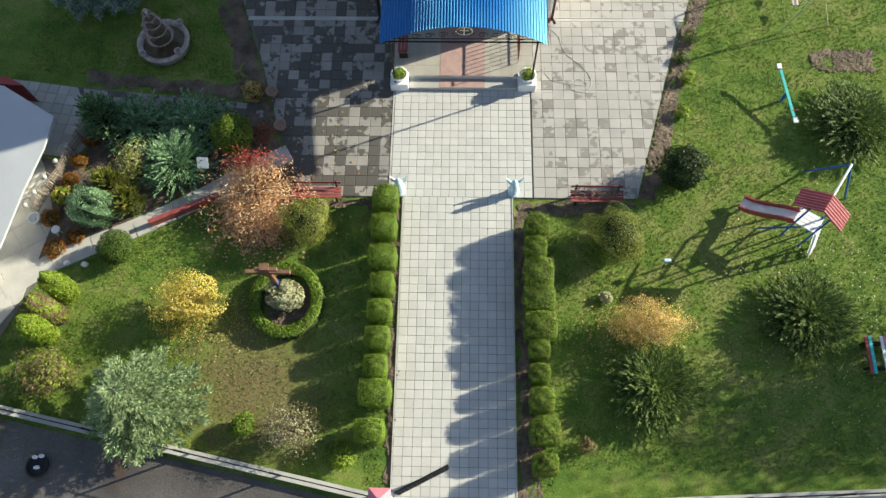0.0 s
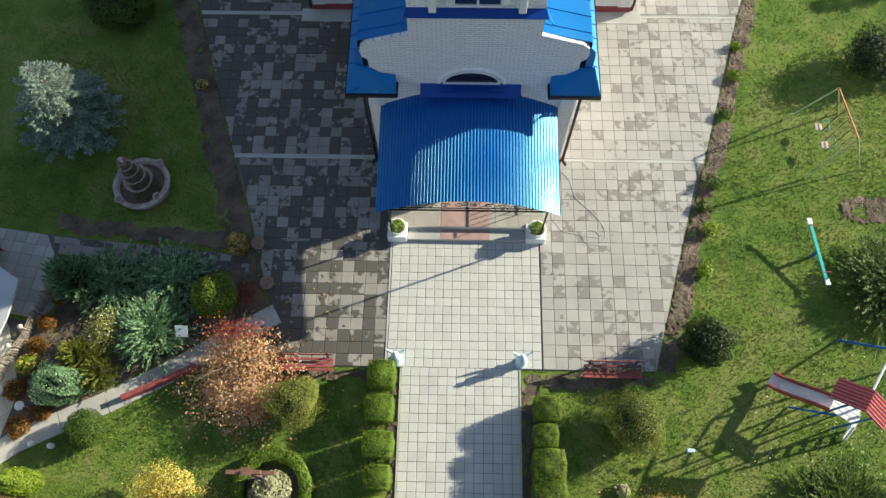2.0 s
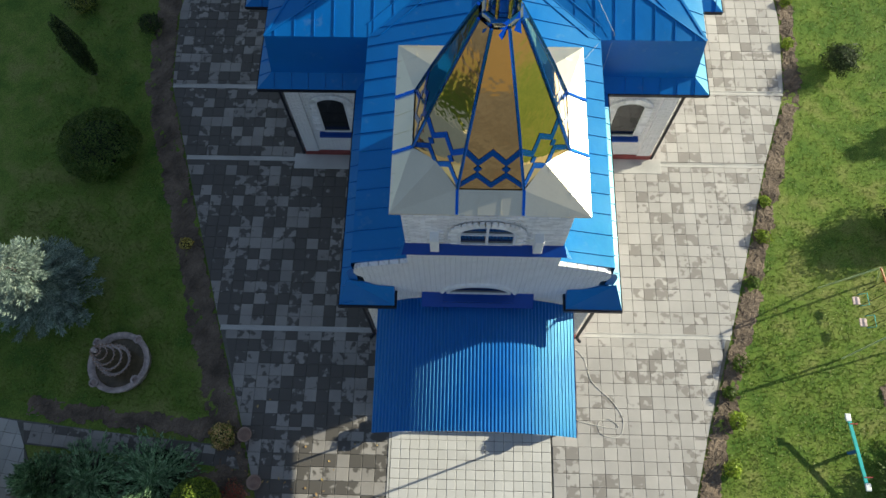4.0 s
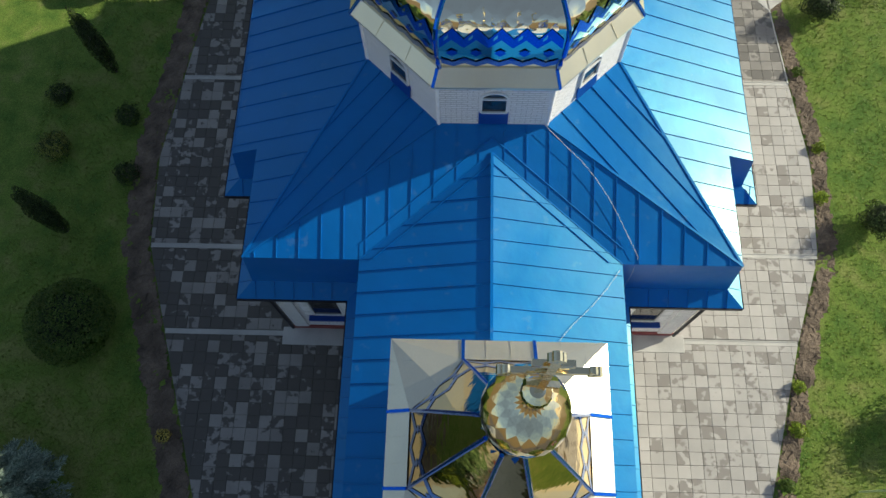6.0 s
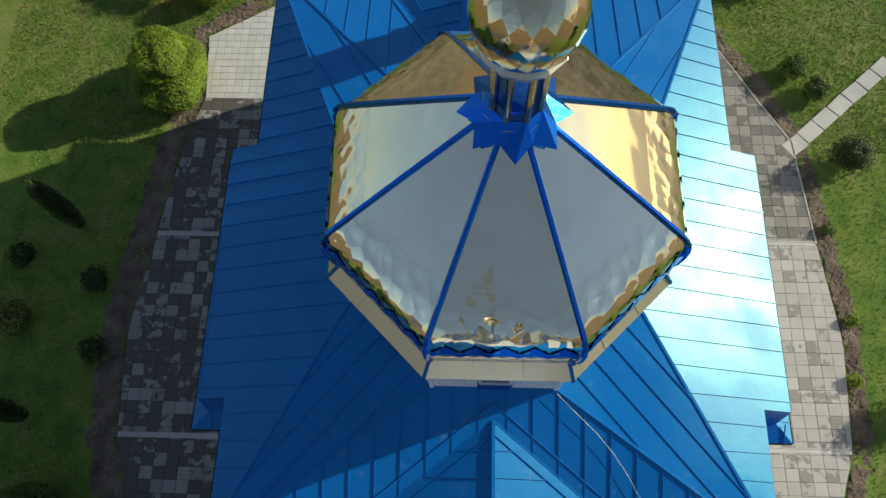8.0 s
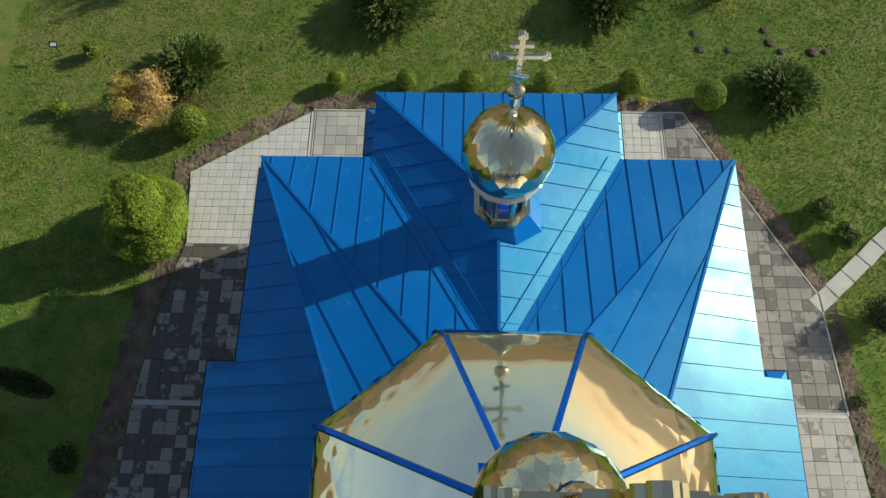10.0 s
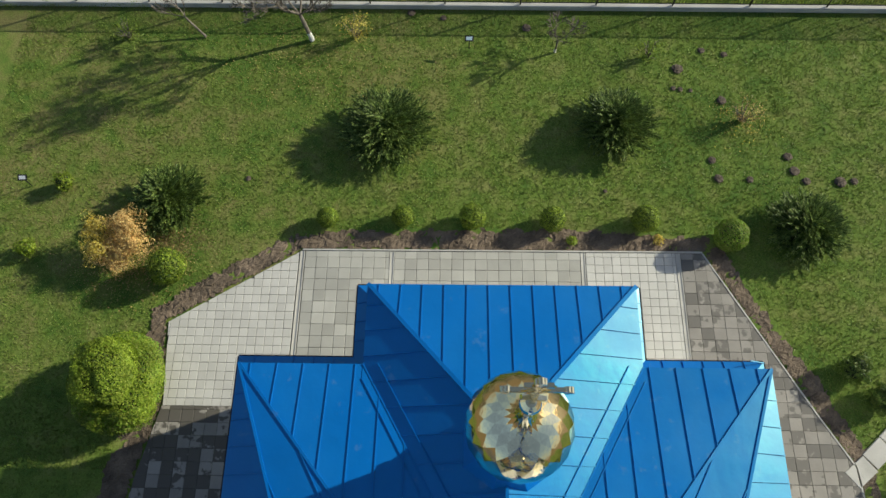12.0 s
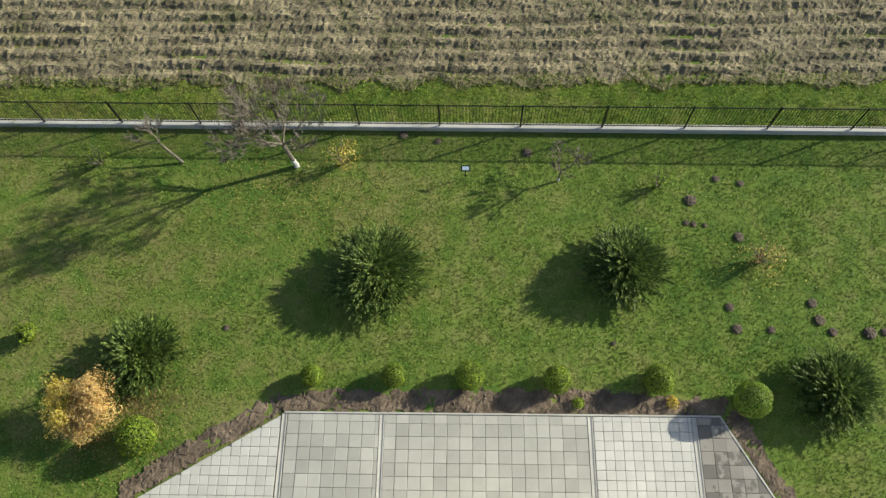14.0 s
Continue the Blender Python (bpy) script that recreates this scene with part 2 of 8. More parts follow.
def gilded_dome(name, color, low, high, ripple=0.0):
    """Gilt sheet: slow waves all over, crumpled foil round the shoulder between the heights low and high, ripple: fine hammering."""
    m = material(name, color, 0.05, 1.0, 0.05, 0.8, 30.0)
    n, l = m.node_tree.nodes, m.node_tree.links
    geo = n.new("ShaderNodeNewGeometry")
    wave = n.new("ShaderNodeTexNoise")
    wave.inputs["Scale"].default_value, wave.inputs["Detail"].default_value = 1.3, 1.0
    l.new(geo.outputs["Position"], wave.inputs["Vector"])
    fold = n.new("ShaderNodeTexVoronoi")
    fold.inputs["Scale"].default_value = 3.4
    l.new(geo.outputs["Position"], fold.inputs["Vector"])
    sep = n.new("ShaderNodeSeparateXYZ")
    l.new(geo.outputs["Position"], sep.inputs[0])
    mr = n.new("ShaderNodeMapRange")
    mr.inputs["From Min"].default_value, mr.inputs["From Max"].default_value = high, low
    mr.inputs["To Min"].default_value, mr.inputs["To Max"].default_value = 0.02, 4.0
    l.new(sep.outputs["Z"], mr.inputs["Value"])
    mul = n.new("ShaderNodeMath")
    mul.operation = "MULTIPLY"
    l.new(fold.outputs["Distance"], mul.inputs[0]), l.new(mr.outputs[0], mul.inputs[1])
    cut = n.new("ShaderNodeMapRange")
    cut.inputs["From Min"].default_value, cut.inputs["From Max"].default_value = low - 0.28, low - 0.10
    l.new(sep.outputs["Z"], cut.inputs["Value"])
    band = n.new("ShaderNodeMath")
    band.operation = "MULTIPLY"
    l.new(mul.outputs[0], band.inputs[0]), l.new(cut.outputs[0], band.inputs[1])
    fine = n.new("ShaderNodeTexNoise")
    fine.inputs["Scale"].default_value, fine.inputs["Detail"].default_value = 6.0, 1.0
    l.new(geo.outputs["Position"], fine.inputs["Vector"])
    hammer = n.new("ShaderNodeMath")
    hammer.operation = "MULTIPLY_ADD"
    hammer.inputs[1].default_value = ripple
    l.new(fine.outputs["Fac"], hammer.inputs[0]), l.new(wave.outputs["Fac"], hammer.inputs[2])
    add = n.new("ShaderNodeMath")
    l.new(hammer.outputs[0], add.inputs[0]), l.new(band.outputs[0], add.inputs[1])
    bp = n.new("ShaderNodeBump")
    bp.inputs["Strength"].default_value, bp.inputs["Distance"].default_value = 1.0, 0.009
    l.new(add.outputs[0], bp.inputs["Height"])
    l.new(bp.outputs["Normal"], n["Principled BSDF"].inputs["Normal"])
    return m


def brick_material(name, color, mortar):
    """White facing brick laid in courses, on upright walls of any direction."""
    m = material(name, color, 0.8, 0.0, 0.08, 2.0, 30.0, 0.004)
    n, l = m.node_tree.nodes, m.node_tree.links
    b = n["Principled BSDF"]
    geo = n.new("ShaderNodeNewGeometry")
    sep = n.new("ShaderNodeSeparateXYZ")
    l.new(geo.outputs["Position"], sep.inputs[0])
    add = n.new("ShaderNodeMath")
    l.new(sep.outputs["X"], add.inputs[0]), l.new(sep.outputs["Y"], add.inputs[1])
    com = n.new("ShaderNodeCombineXYZ")
    l.new(add.outputs[0], com.inputs["X"]), l.new(sep.outputs["Z"], com.inputs["Y"])
    br = n.new("ShaderNodeTexBrick")
    br.inputs["Scale"].default_value = 1.0
    br.inputs["Brick Width"].default_value, br.inputs["Row Height"].default_value = 0.26, 0.085
    br.inputs["Mortar Size"].default_value, br.inputs["Mortar Smooth"].default_value = 0.008, 0.3
    br.inputs["Color1"].default_value = (*color, 1)
    br.inputs["Color2"].default_value = (*(c * 0.93 for c in color), 1)
    br.inputs["Mortar"].default_value = (*mortar, 1)
    l.new(com.outputs[0], br.inputs["Vector"])
    l.new(br.outputs["Color"], b.inputs["Base Color"])
    bp = n.new("ShaderNodeBump")
    bp.invert = True
    bp.inputs["Strength"].default_value, bp.inputs["Distance"].default_value = 0.8, 0.01
    l.new(br.outputs["Fac"], bp.inputs["Height"])
    l.new(bp.outputs["Normal"], b.inputs["Normal"])
    return m


LAWN = grass_material()
SOIL = material("soil", (0.150, 0.112, 0.082), 0.95, 0, 0.5, 1.5, 26.0, 0.06, by="world")
SOIL_DARK = material("fresh_soil", (0.105, 0.080, 0.062), 0.95, 0, 0.5, 4.0, 40.0, 0.03)
ROAD = material("wet_road", (0.115, 0.10, 0.092), 0.6, 0, 0.4, 0.6, 14.0, 0.02, by="world", stains=((0.10, 0.06, 0.035), 0.7, 0.56, 0.5))
FIELD = material("field_soil", (0.205, 0.172, 0.107), 0.95, 0, 0.5, 0.9, 14.0, 0.09, by="world", stains=((0.10, 0.105, 0.04), 0.55, 0.54, 0.8))
MORTAR = material("joint_sand", (0.13, 0.125, 0.11), 0.95, 0, 0.3, 2.0, 40.0, by="world")
TILE = material("white_tile", (0.55, 0.535, 0.51), 0.7, 0, 0.06, 1.2, 30.0, 0.002, by="world", island=0.07)
SLAB = material("grey_slab", (0.425, 0.40, 0.378), 0.8, 0, 0.08, 1.0, 30.0, 0.003, by="world", island=0.10, dark_pieces=((0.25, 0.228, 0.21), 0.17))
# weathered blotches; the base colour is also darkened to deepen the church's shadow
SLAB_OLD_SHADE = material("weathered_slab", (0.29, 0.268, 0.245), 0.75, 0, 0.12, 1.3, 26.0, 0.003, by="world", island=0.12, dark_pieces=((0.085, 0.076, 0.066), 0.60))
SLAB_DAMP = material("damp_slab", (0.27, 0.25, 0.23), 0.75, 0, 0.12, 1.2, 26.0, 0.003, by="world", island=0.14, dark_pieces=((0.14, 0.13, 0.12), 0.36))
SLAB_BACK = material("beige_slab", (0.42, 0.41, 0.38), 0.8, 0, 0.08, 1.0, 26.0, 0.003, by="world", island=0.17)
CONCRETE = material("concrete", (0.47, 0.455, 0.43), 0.85, 0, 0.15, 1.0, 26.0, 0.004, by="world")
PLINTH = material("red_plinth", (0.24, 0.05, 0.045), 0.6, 0, 0.15, 2.0, 30.0)
BRICK = brick_material("white_brick", (0.90, 0.89, 0.89), (0.47, 0.46, 0.46))
PLASTER = material("white_plaster", (0.82, 0.82, 0.81), 0.75, 0, 0.06, 2.0, 40.0)
BLUE = metal_sheet("blue_roof_sheet", (0.0, 0.120, 0.46), 0.46, 0.0, 0.013, spec=0.55, sheen=(0.0, 1.0, 0.5), scale=1.7, coat=0.40, coat_rough=0.35, dust=((0.10, 0.21, 0.45), 0.3, 0.62, 2.6))
BLUE_RIB = metal_sheet("blue_corrugated_sheet", (0.0, 0.072, 0.40), 0.46, 0.0, 0.003, spec=1.0, sheen=(0.0, 1.0, 0.8), coat=0.8, coat_rough=0.38, coat_ior=1.5)
BLUE_DARK = material("blue_trim", (0.0, 0.05, 0.30), 0.35, 0.1, 0.08, 2.0, 30.0)
BLUE_EDGE = material("dark_edge", (0.008, 0.011, 0.02), 0.4, 0.2, 0.1, 2.0, 30.0)
GOLD = gilded_dome("gold_sheet", (0.98, 0.89, 0.69), 11.95, 12.6)
GOLD_PLAIN = metal_sheet("gold_polished", (0.85, 0.73, 0.47), 0.09, 1.0, 0.004, scale=7.0)
GOLD_PALE = metal_sheet("pale_gold_eave", (0.80, 0.74, 0.58), 0.32, 0.85, 0.01)
GOLD_TENT = gilded_dome("gold_tent_sheet", (0.92, 0.70, 0.36), 10.2, 10.7, 0.35)
BLUE_FOIL = metal_sheet("blue_foil", (0.01, 0.16, 0.72), 0.14, 0.85, 0.01)
GLASS_DARK = material("window_glass", (0.015, 0.018, 0.022), 0.05, 0.0, 0.05, spec=0.8)
FRAME_WHITE = material("white_plastic", (0.80, 0.80, 0.80), 0.35, 0, 0.04)
IRON = material("black_iron", (0.018, 0.018, 0.02), 0.5, 0.4, 0.2)
BROWN_METAL = material("brown_iron", (0.16, 0.045, 0.035), 0.45, 0.2, 0.15)
RED_WOOD = material("red_painted_wood", (0.30, 0.07, 0.065), 0.6, 0, 0.2, 4.0, 50.0, 0.002)
STONE = material("fountain_stone", (0.44, 0.36, 0.33), 0.85, 0, 0.3, 6.0, 40.0, 0.006)
BROWN_WATER = material("brown_water", (0.11, 0.085, 0.05), 0.2, 0, 0.3, 5.0)
WHITE_PAINT = material("white_paint", (0.78, 0.79, 0.80), 0.5, 0, 0.06, 4.0, 40.0)
PALE_BLUE = material("pale_blue_paint", (0.52, 0.68, 0.76), 0.5, 0, 0.08, 4.0, 40.0)
WOOD_BROWN = material("brown_wood", (0.20, 0.10, 0.065), 0.6, 0, 0.2, 5.0, 60.0, 0.002)
BARK = material("bark", (0.16, 0.135, 0.112), 0.9, 0, 0.3, 6.0, 40.0, 0.01)
WHITEWASH = material("whitewashed_bark", (0.62, 0.61, 0.58), 0.9, 0, 0.2, 6.0, 40.0, 0.01)
CLAY = material("terracotta", (0.33, 0.22, 0.17), 0.8, 0, 0.15, 6.0, 50.0)
YELLOW_GREEN = material("yellow_green_paint", (0.46, 0.55, 0.26), 0.5, 0, 0.1)
ORANGE = material("orange_paint", (0.55, 0.20, 0.06), 0.5, 0, 0.1)
TURQUOISE = material("turquoise_paint", (0.05, 0.50, 0.48), 0.45, 0, 0.1)
BLUE_PAINT = material("blue_paint", (0.02, 0.12, 0.42), 0.45, 0, 0.12)
RED_PAINT = material("red_paint", (0.33, 0.05, 0.045), 0.5, 0, 0.12)
PALE_PINK = material("worn_pink_paint", (0.62, 0.47, 0.44), 0.6, 0, 0.15, 6.0, 40.0)
PINK = material("pink_sheet", (0.62, 0.22, 0.27), 0.45, 0.1, 0.08)
PORCH_TILE = material("porch_tile", (0.42, 0.39, 0.34), 0.6, 0, 0.08, 2.0, 40.0, island=0.08)
CARPET = material("red_runner", (0.42, 0.28, 0.25), 0.9, 0, 0.10, 4.0, 120.0, 0.002)
ROOF_WHITE = material("white_roof_sheet", (0.50, 0.51, 0.53), 0.5, 0.1, 0.07, 0.8, 30.0)
HOSE = material("pale_hose", (0.62, 0.60, 0.55), 0.6, 0, 0.08)
WATTLE = material("wattle_sticks", (0.30, 0.25, 0.20), 0.85, 0, 0.25, 8.0, 40.0, island=0.3)

L_HEDGE = leaf_material("hedge_leaf", [(0.08, 0.17, 0.014), (0.16, 0.29, 0.025), (0.26, 0.39, 0.045), (0.27, 0.24, 0.08)])
L_GREEN = leaf_material("green_leaf", [(0.045, 0.095, 0.012), (0.085, 0.15, 0.022), (0.15, 0.20, 0.04)])
L_LIME = leaf_material("lime_leaf", [(0.11, 0.19, 0.015), (0.23, 0.33, 0.028), (0.36, 0.43, 0.06)])
L_OLIVE = leaf_material("olive_leaf", [(0.14, 0.17, 0.028), (0.25, 0.275, 0.05), (0.36, 0.36, 0.10)])
L_DARK = leaf_material("dark_leaf", [(0.022, 0.045, 0.012), (0.045, 0.075, 0.02), (0.08, 0.11, 0.03)])
L_JUNIPER = leaf_material("juniper_needle", [(0.04, 0.075, 0.015), (0.105, 0.17, 0.034), (0.26, 0.34, 0.08)], see=0.15, clump=4.5, low=0.6, high=1.4)
L_BLUEGREEN = leaf_material("blue_juniper_needle", [(0.07, 0.15, 0.06), (0.165, 0.30, 0.14), (0.36, 0.50, 0.28)], see=0.15, clump=4.0, low=0.6, high=1.4)
L_SPRUCE = leaf_material("blue_spruce_needle", [(0.15, 0.23, 0.10), (0.28, 0.37, 0.17), (0.43, 0.52, 0.28)])
L_BLUE_SPRUCE = leaf_material("silver_spruce_needle", [(0.15, 0.21, 0.17), (0.27, 0.35, 0.29), (0.46, 0.54, 0.44)])
L_YELLOW = leaf_material("yellow_leaf", [(0.58, 0.42, 0.06), (0.76, 0.60, 0.10), (0.82, 0.70, 0.20), (0.55, 0.42, 0.15)])
L_ORANGE = leaf_material("orange_leaf", [(0.46, 0.20, 0.08), (0.66, 0.38, 0.17), (0.80, 0.64, 0.42), (0.62, 0.28, 0.14)])
L_PEACH = leaf_material("peach_leaf", [(0.54, 0.32, 0.12), (0.74, 0.50, 0.19), (0.80, 0.62, 0.26), (0.42, 0.27, 0.12)])
L_RED = leaf_material("red_leaf", [(0.40, 0.05, 0.05), (0.52, 0.09, 0.08), (0.5, 0.22, 0.1)])
L_BROWN = leaf_material("brown_leaf", [(0.12, 0.08, 0.04), (0.22, 0.15, 0.08), (0.30, 0.24, 0.13)])
L_CREAM = leaf_material("cream_leaf", [(0.46, 0.45, 0.26), (0.62, 0.60, 0.40), (0.28, 0.32, 0.13)])
L_MARIGOLD = leaf_material("marigold", [(0.40, 0.10, 0.01), (0.55, 0.22, 0.02), (0.10, 0.10, 0.02), (0.25, 0.05, 0.01)])
L_GRASS = leaf_material("grass_blade", [(0.105, 0.18, 0.024), (0.155, 0.24, 0.035), (0.21, 0.28, 0.053), (0.25, 0.26, 0.085)], see=0.3)
L_FALLEN = leaf_material("fallen_leaf", [(0.40, 0.26, 0.10), (0.52, 0.38, 0.15), (0.28, 0.15, 0.07), (0.60, 0.50, 0.22)], see=0.1)

# ---- builders ----


def mesh_of(name, verts, faces, mat=None, smooth=False):
    me = bpy.data.meshes.new(name)
    me.from_pydata(verts, [], faces)
    if mat:
        me.materials.append(mat)
    if smooth:
        me.polygons.foreach_set("use_smooth", [True] * len(me.polygons))
    me.update()
    return me


def part(name, bm, mat, parent, label="", smooth=False):
    """Links a bmesh (or a finished mesh) as one object under a thing or a part."""
    if isinstance(bm, bmesh.types.BMesh):
        me = bpy.data.meshes.new(name)
        bmesh.ops.recalc_face_normals(bm, faces=bm.faces)
        if smooth:
            for f in bm.faces:
                f.smooth = True
        bm.to_mesh(me)
        bm.free()
        me.materials.append(mat)
    else:
        me = bm
        if mat and not me.materials:
            me.materials.append(mat)
    ob = new(name, me)
    if parent:
        ob.parent = parent
        ob.matrix_parent_inverse = parent.matrix_basis.inverted() if parent.parent is None else Matrix.Identity(4)
    return tagged(ob, label)


def thing(name, label, category, at=(0, 0, 0), group="", kind=""):
    """An Empty at the thing's base; its parts are built round the world's origin and then moved with it."""
    ob = new(name)
    ob.empty_display_size = 0.2
    ob.location = at
    return tagged(ob, label, category, group, kind)


def sub(name, bm, mat, parent, label="", smooth=False):
    """A part in its thing's own space."""
    ob = part(name, bm, mat, None, label, smooth)
    ob.parent = parent
    return ob


def box(bm, x0, x1, y0, y1, z0, z1, bevel=0.0):
    vs = [bm.verts.new((x, y, z)) for z in (z0, z1) for x, y in ((x0, y0), (x1, y0), (x1, y1), (x0, y1))]
    fs = [bm.faces.new([vs[i] for i in q]) for q in ((3, 2, 1, 0), (4, 5, 6, 7), (0, 1, 5, 4), (1, 2, 6, 5), (2, 3, 7, 6), (3, 0, 4, 7))]
    if bevel:
        bmesh.ops.bevel(bm, geom=list({e for f in fs for e in f.edges}), offset=bevel, segments=1, affect="EDGES")
    return bm


def prism(bm, poly, z0, z1):
    a, b = [bm.verts.new((x, y, z0)) for x, y in poly], [bm.verts.new((x, y, z1)) for x, y in poly]
    bm.faces.new(a[::-1]), bm.faces.new(b)
    for i in range(len(poly)):
        j = (i + 1) % len(poly)
        bm.faces.new((a[i], a[j], b[j], b[i]))
    return bm


def sheet(bm, pts, thick):
    """A flat polygon in space with a thickness below it."""
    ps = [Vector(p) for p in pts]
    nrm = (ps[1] - ps[0]).cross(ps[-1] - ps[0]).normalized()
    if nrm.z < 0:
        nrm = -nrm
    a, b = [bm.verts.new(p) for p in ps], [bm.verts.new(p - nrm * thick) for p in ps]
    bm.faces.new(a), bm.faces.new(b[::-1])
    for i in range(len(ps)):
        j = (i + 1) % len(ps)
        bm.faces.new((a[j], a[i], b[i], b[j]))
    return bm


def beam(bm, p, q, w, h, up=(0, 0, 1)):
    """A bar of width w and height h from p to q."""
    p, q = Vector(p), Vector(q)
    d = (q - p).normalized()
    u = Vector(up)
    s = d.cross(u)
    s = s.normalized() if s.length > 1e-4 else Vector((1, 0, 0))
    u = s.cross(d).normalized()
    vs = [bm.verts.new(e + s * a * w / 2 + u * b * h / 2) for e in (p, q) for a, b in ((-1, -1), (1, -1), (1, 1), (-1, 1))]
    for f in ((3, 2, 1, 0), (4, 5, 6, 7), (0, 1, 5, 4), (1, 2, 6, 5), (2, 3, 7, 6), (3, 0, 4, 7)):
        bm.faces.new([vs[i] for i in f])
    return bm


def tube(bm, points, radii, n=8):
    """A round bar through points, tapered by radii."""
    pts = [Vector(p) for p in points]
    if not isinstance(radii, (list, tuple)):
        radii = [radii] * len(pts)
    rings = []
    for i, p in enumerate(pts):
        d = (pts[min(i + 1, len(pts) - 1)] - pts[max(i - 1, 0)]).normalized()
        s = d.orthogonal().normalized() if abs(d.z) > 0.99 else d.cross(Vector((0, 0, 1))).normalized()
        t = d.cross(s)
        rings.append([bm.verts.new(p + (s * math.cos(k * 2 * math.pi / n) + t * math.sin(k * 2 * math.pi / n)) * radii[i]) for k in range(n)])
    for a, b in zip(rings, rings[1:]):
        for k in range(n):
            bm.faces.new((a[k], a[(k + 1) % n], b[(k + 1) % n], b[k]))
    bm.faces.new(rings[0][::-1]), bm.faces.new(rings[-1])
    return bm


def lathe(bm, profile, n=24, at=(0, 0), turn=0.0):
    """Rings of (radius, z) round an upright axis."""
    rings = []
    for r, z in profile:
        if r < 1e-4:
            rings.append([bm.verts.new((at[0], at[1], z))])
        else:
            rings.append([bm.verts.new((at[0] + r * math.cos(turn + k * 2 * math.pi / n), at[1] + r * math.sin(turn + k * 2 * math.pi / n), z)) for k in range(n)])
    for a, b in zip(rings, rings[1:]):
        for k in range(n):
            j = (k + 1) % n
            q = [a[k % len(a)], a[j % len(a)], b[j % len(b)], b[k % len(b)]]
            q = list(dict.fromkeys(q))
            if len(q) > 2:
                bm.faces.new(q)
    for r in (rings[0], rings[-1]):
        if len(r) > 2:
            bm.faces.new(r)
    return bm


def inside(x, y, poly):
    c, n = False, len(poly)
    for i in range(n):
        (x0, y0), (x1, y1) = poly[i], poly[i - 1]
        if (y0 > y) != (y1 > y) and x < (x1 - x0) * (y - y0) / (y1 - y0) + x0:
            c = not c
    return c


def clip(poly, cell):
    """The part of a convex polygon (counter-clockwise) that lies in another convex polygon."""
    out = list(cell)
    for i in range(len(poly)):
        (ax, ay), (bx, by) = poly[i - 1], poly[i]
        side = lambda p: (bx - ax) * (p[1] - ay) - (by - ay) * (p[0] - ax)
        src, out = out, []
        for k in range(len(src)):
            p, q = src[k - 1], src[k]
            sp, sq = side(p), side(q)
            if (sp >= 0) != (sq >= 0):
                t = sp / (sp - sq)
                out.append((p[0] + (q[0] - p[0]) * t, p[1] + (q[1] - p[1]) * t))
            if sq >= 0:
                out.append(q)
        if not out:
            return []
    return out

# ---- ground ----
gm = bmesh.new()
bmesh.ops.create_grid(gm, x_segments=60, y_segments=60, size=600)
for v in gm.verts:
    v.co.z = -0.03
ground = part("ground", gm, LAWN, None)
ground.location = (0, 20, 0)
tagged(ground, "mown autumn lawn with patches of dry grass", "ground", kind="structure")


def flat(name, poly, z, mat, label, category, thick=0.06, rough=0.0, seed=0, beside=None):
    """A piece of the setting that lies on the ground; rough: height of its clods; beside: the paving that it abuts with no gap."""
    if not rough:
        ob = part(name, prism(bmesh.new(), poly, z - thick, z), mat, None)
    else:
        rnd = random.Random(seed)
        xs, ys = [p[0] for p in poly], [p[1] for p in poly]
        step = 0.085
        nx, ny = int((max(xs) - min(xs)) / step) + 2, int((max(ys) - min(ys)) / step) + 2
        verts, faces, at = [], [], {}
        for i in range(nx):
            for j in range(ny):
                x, y = min(xs) + i * step, min(ys) + j * step
                x, y = x + rnd.uniform(-0.05, 0.05), y + rnd.uniform(-0.05, 0.05)
                edge_x, edge_y = x + 0.22 * noise.noise(Vector((x * 1.7, y * 1.7, 4.0))), y + 0.22 * noise.noise(Vector((x * 1.7, y * 1.7, 8.0)))
                within = inside(edge_x, edge_y, poly)
                if beside:
                    near = any(inside(x + u, y + v, beside) for u, v in ((0.3, 0), (-0.3, 0), (0, 0.3), (0, -0.3)))
                    within = (within or near and inside(x, y, poly)) and not inside(x, y, beside)
                if within:
                    at[i, j] = len(verts)
                    h = noise.noise(Vector((x * 2.2, y * 2.2, 0.3))) * rough + rnd.uniform(-0.4, 0.4) * rough
                    verts.append((x, y, z + h))
        for (i, j), a in at.items():
            q = [a, at.get((i + 1, j)), at.get((i + 1, j + 1)), at.get((i, j + 1))]
            if None not in q:
                faces.append(q)
        ob = new(name, mesh_of(name, verts, faces, mat))
    return tagged(ob, label, category, kind="structure")


# the paved court: outer edge on both sides
edge_r = [(6.27, -0.02), (7.6, 4.6), (8.67, 7.75), (10.62, 14.2), (11.75, 17.35), (12.05, 20.9), (11.72, 24.4), (11.42, 28.45), (10.5, 30.05), (7.5, 35.57)]
edge_l = [(-6.0, -0.02), (-7.45, 4.6), (-8.58, 7.75), (-10.72, 14.2), (-11.75, 17.35), (-12.0, 20.9), (-11.62, 24.4), (-11.2, 27.8), (-10.66, 30.2), (-10.95, 32.9), (-6.55, 35.6)]
flat("pavement_base", edge_r + edge_l[::-1], -0.004, MORTAR, "sandy bed under the church court's slabs", "pavement", 0.1)
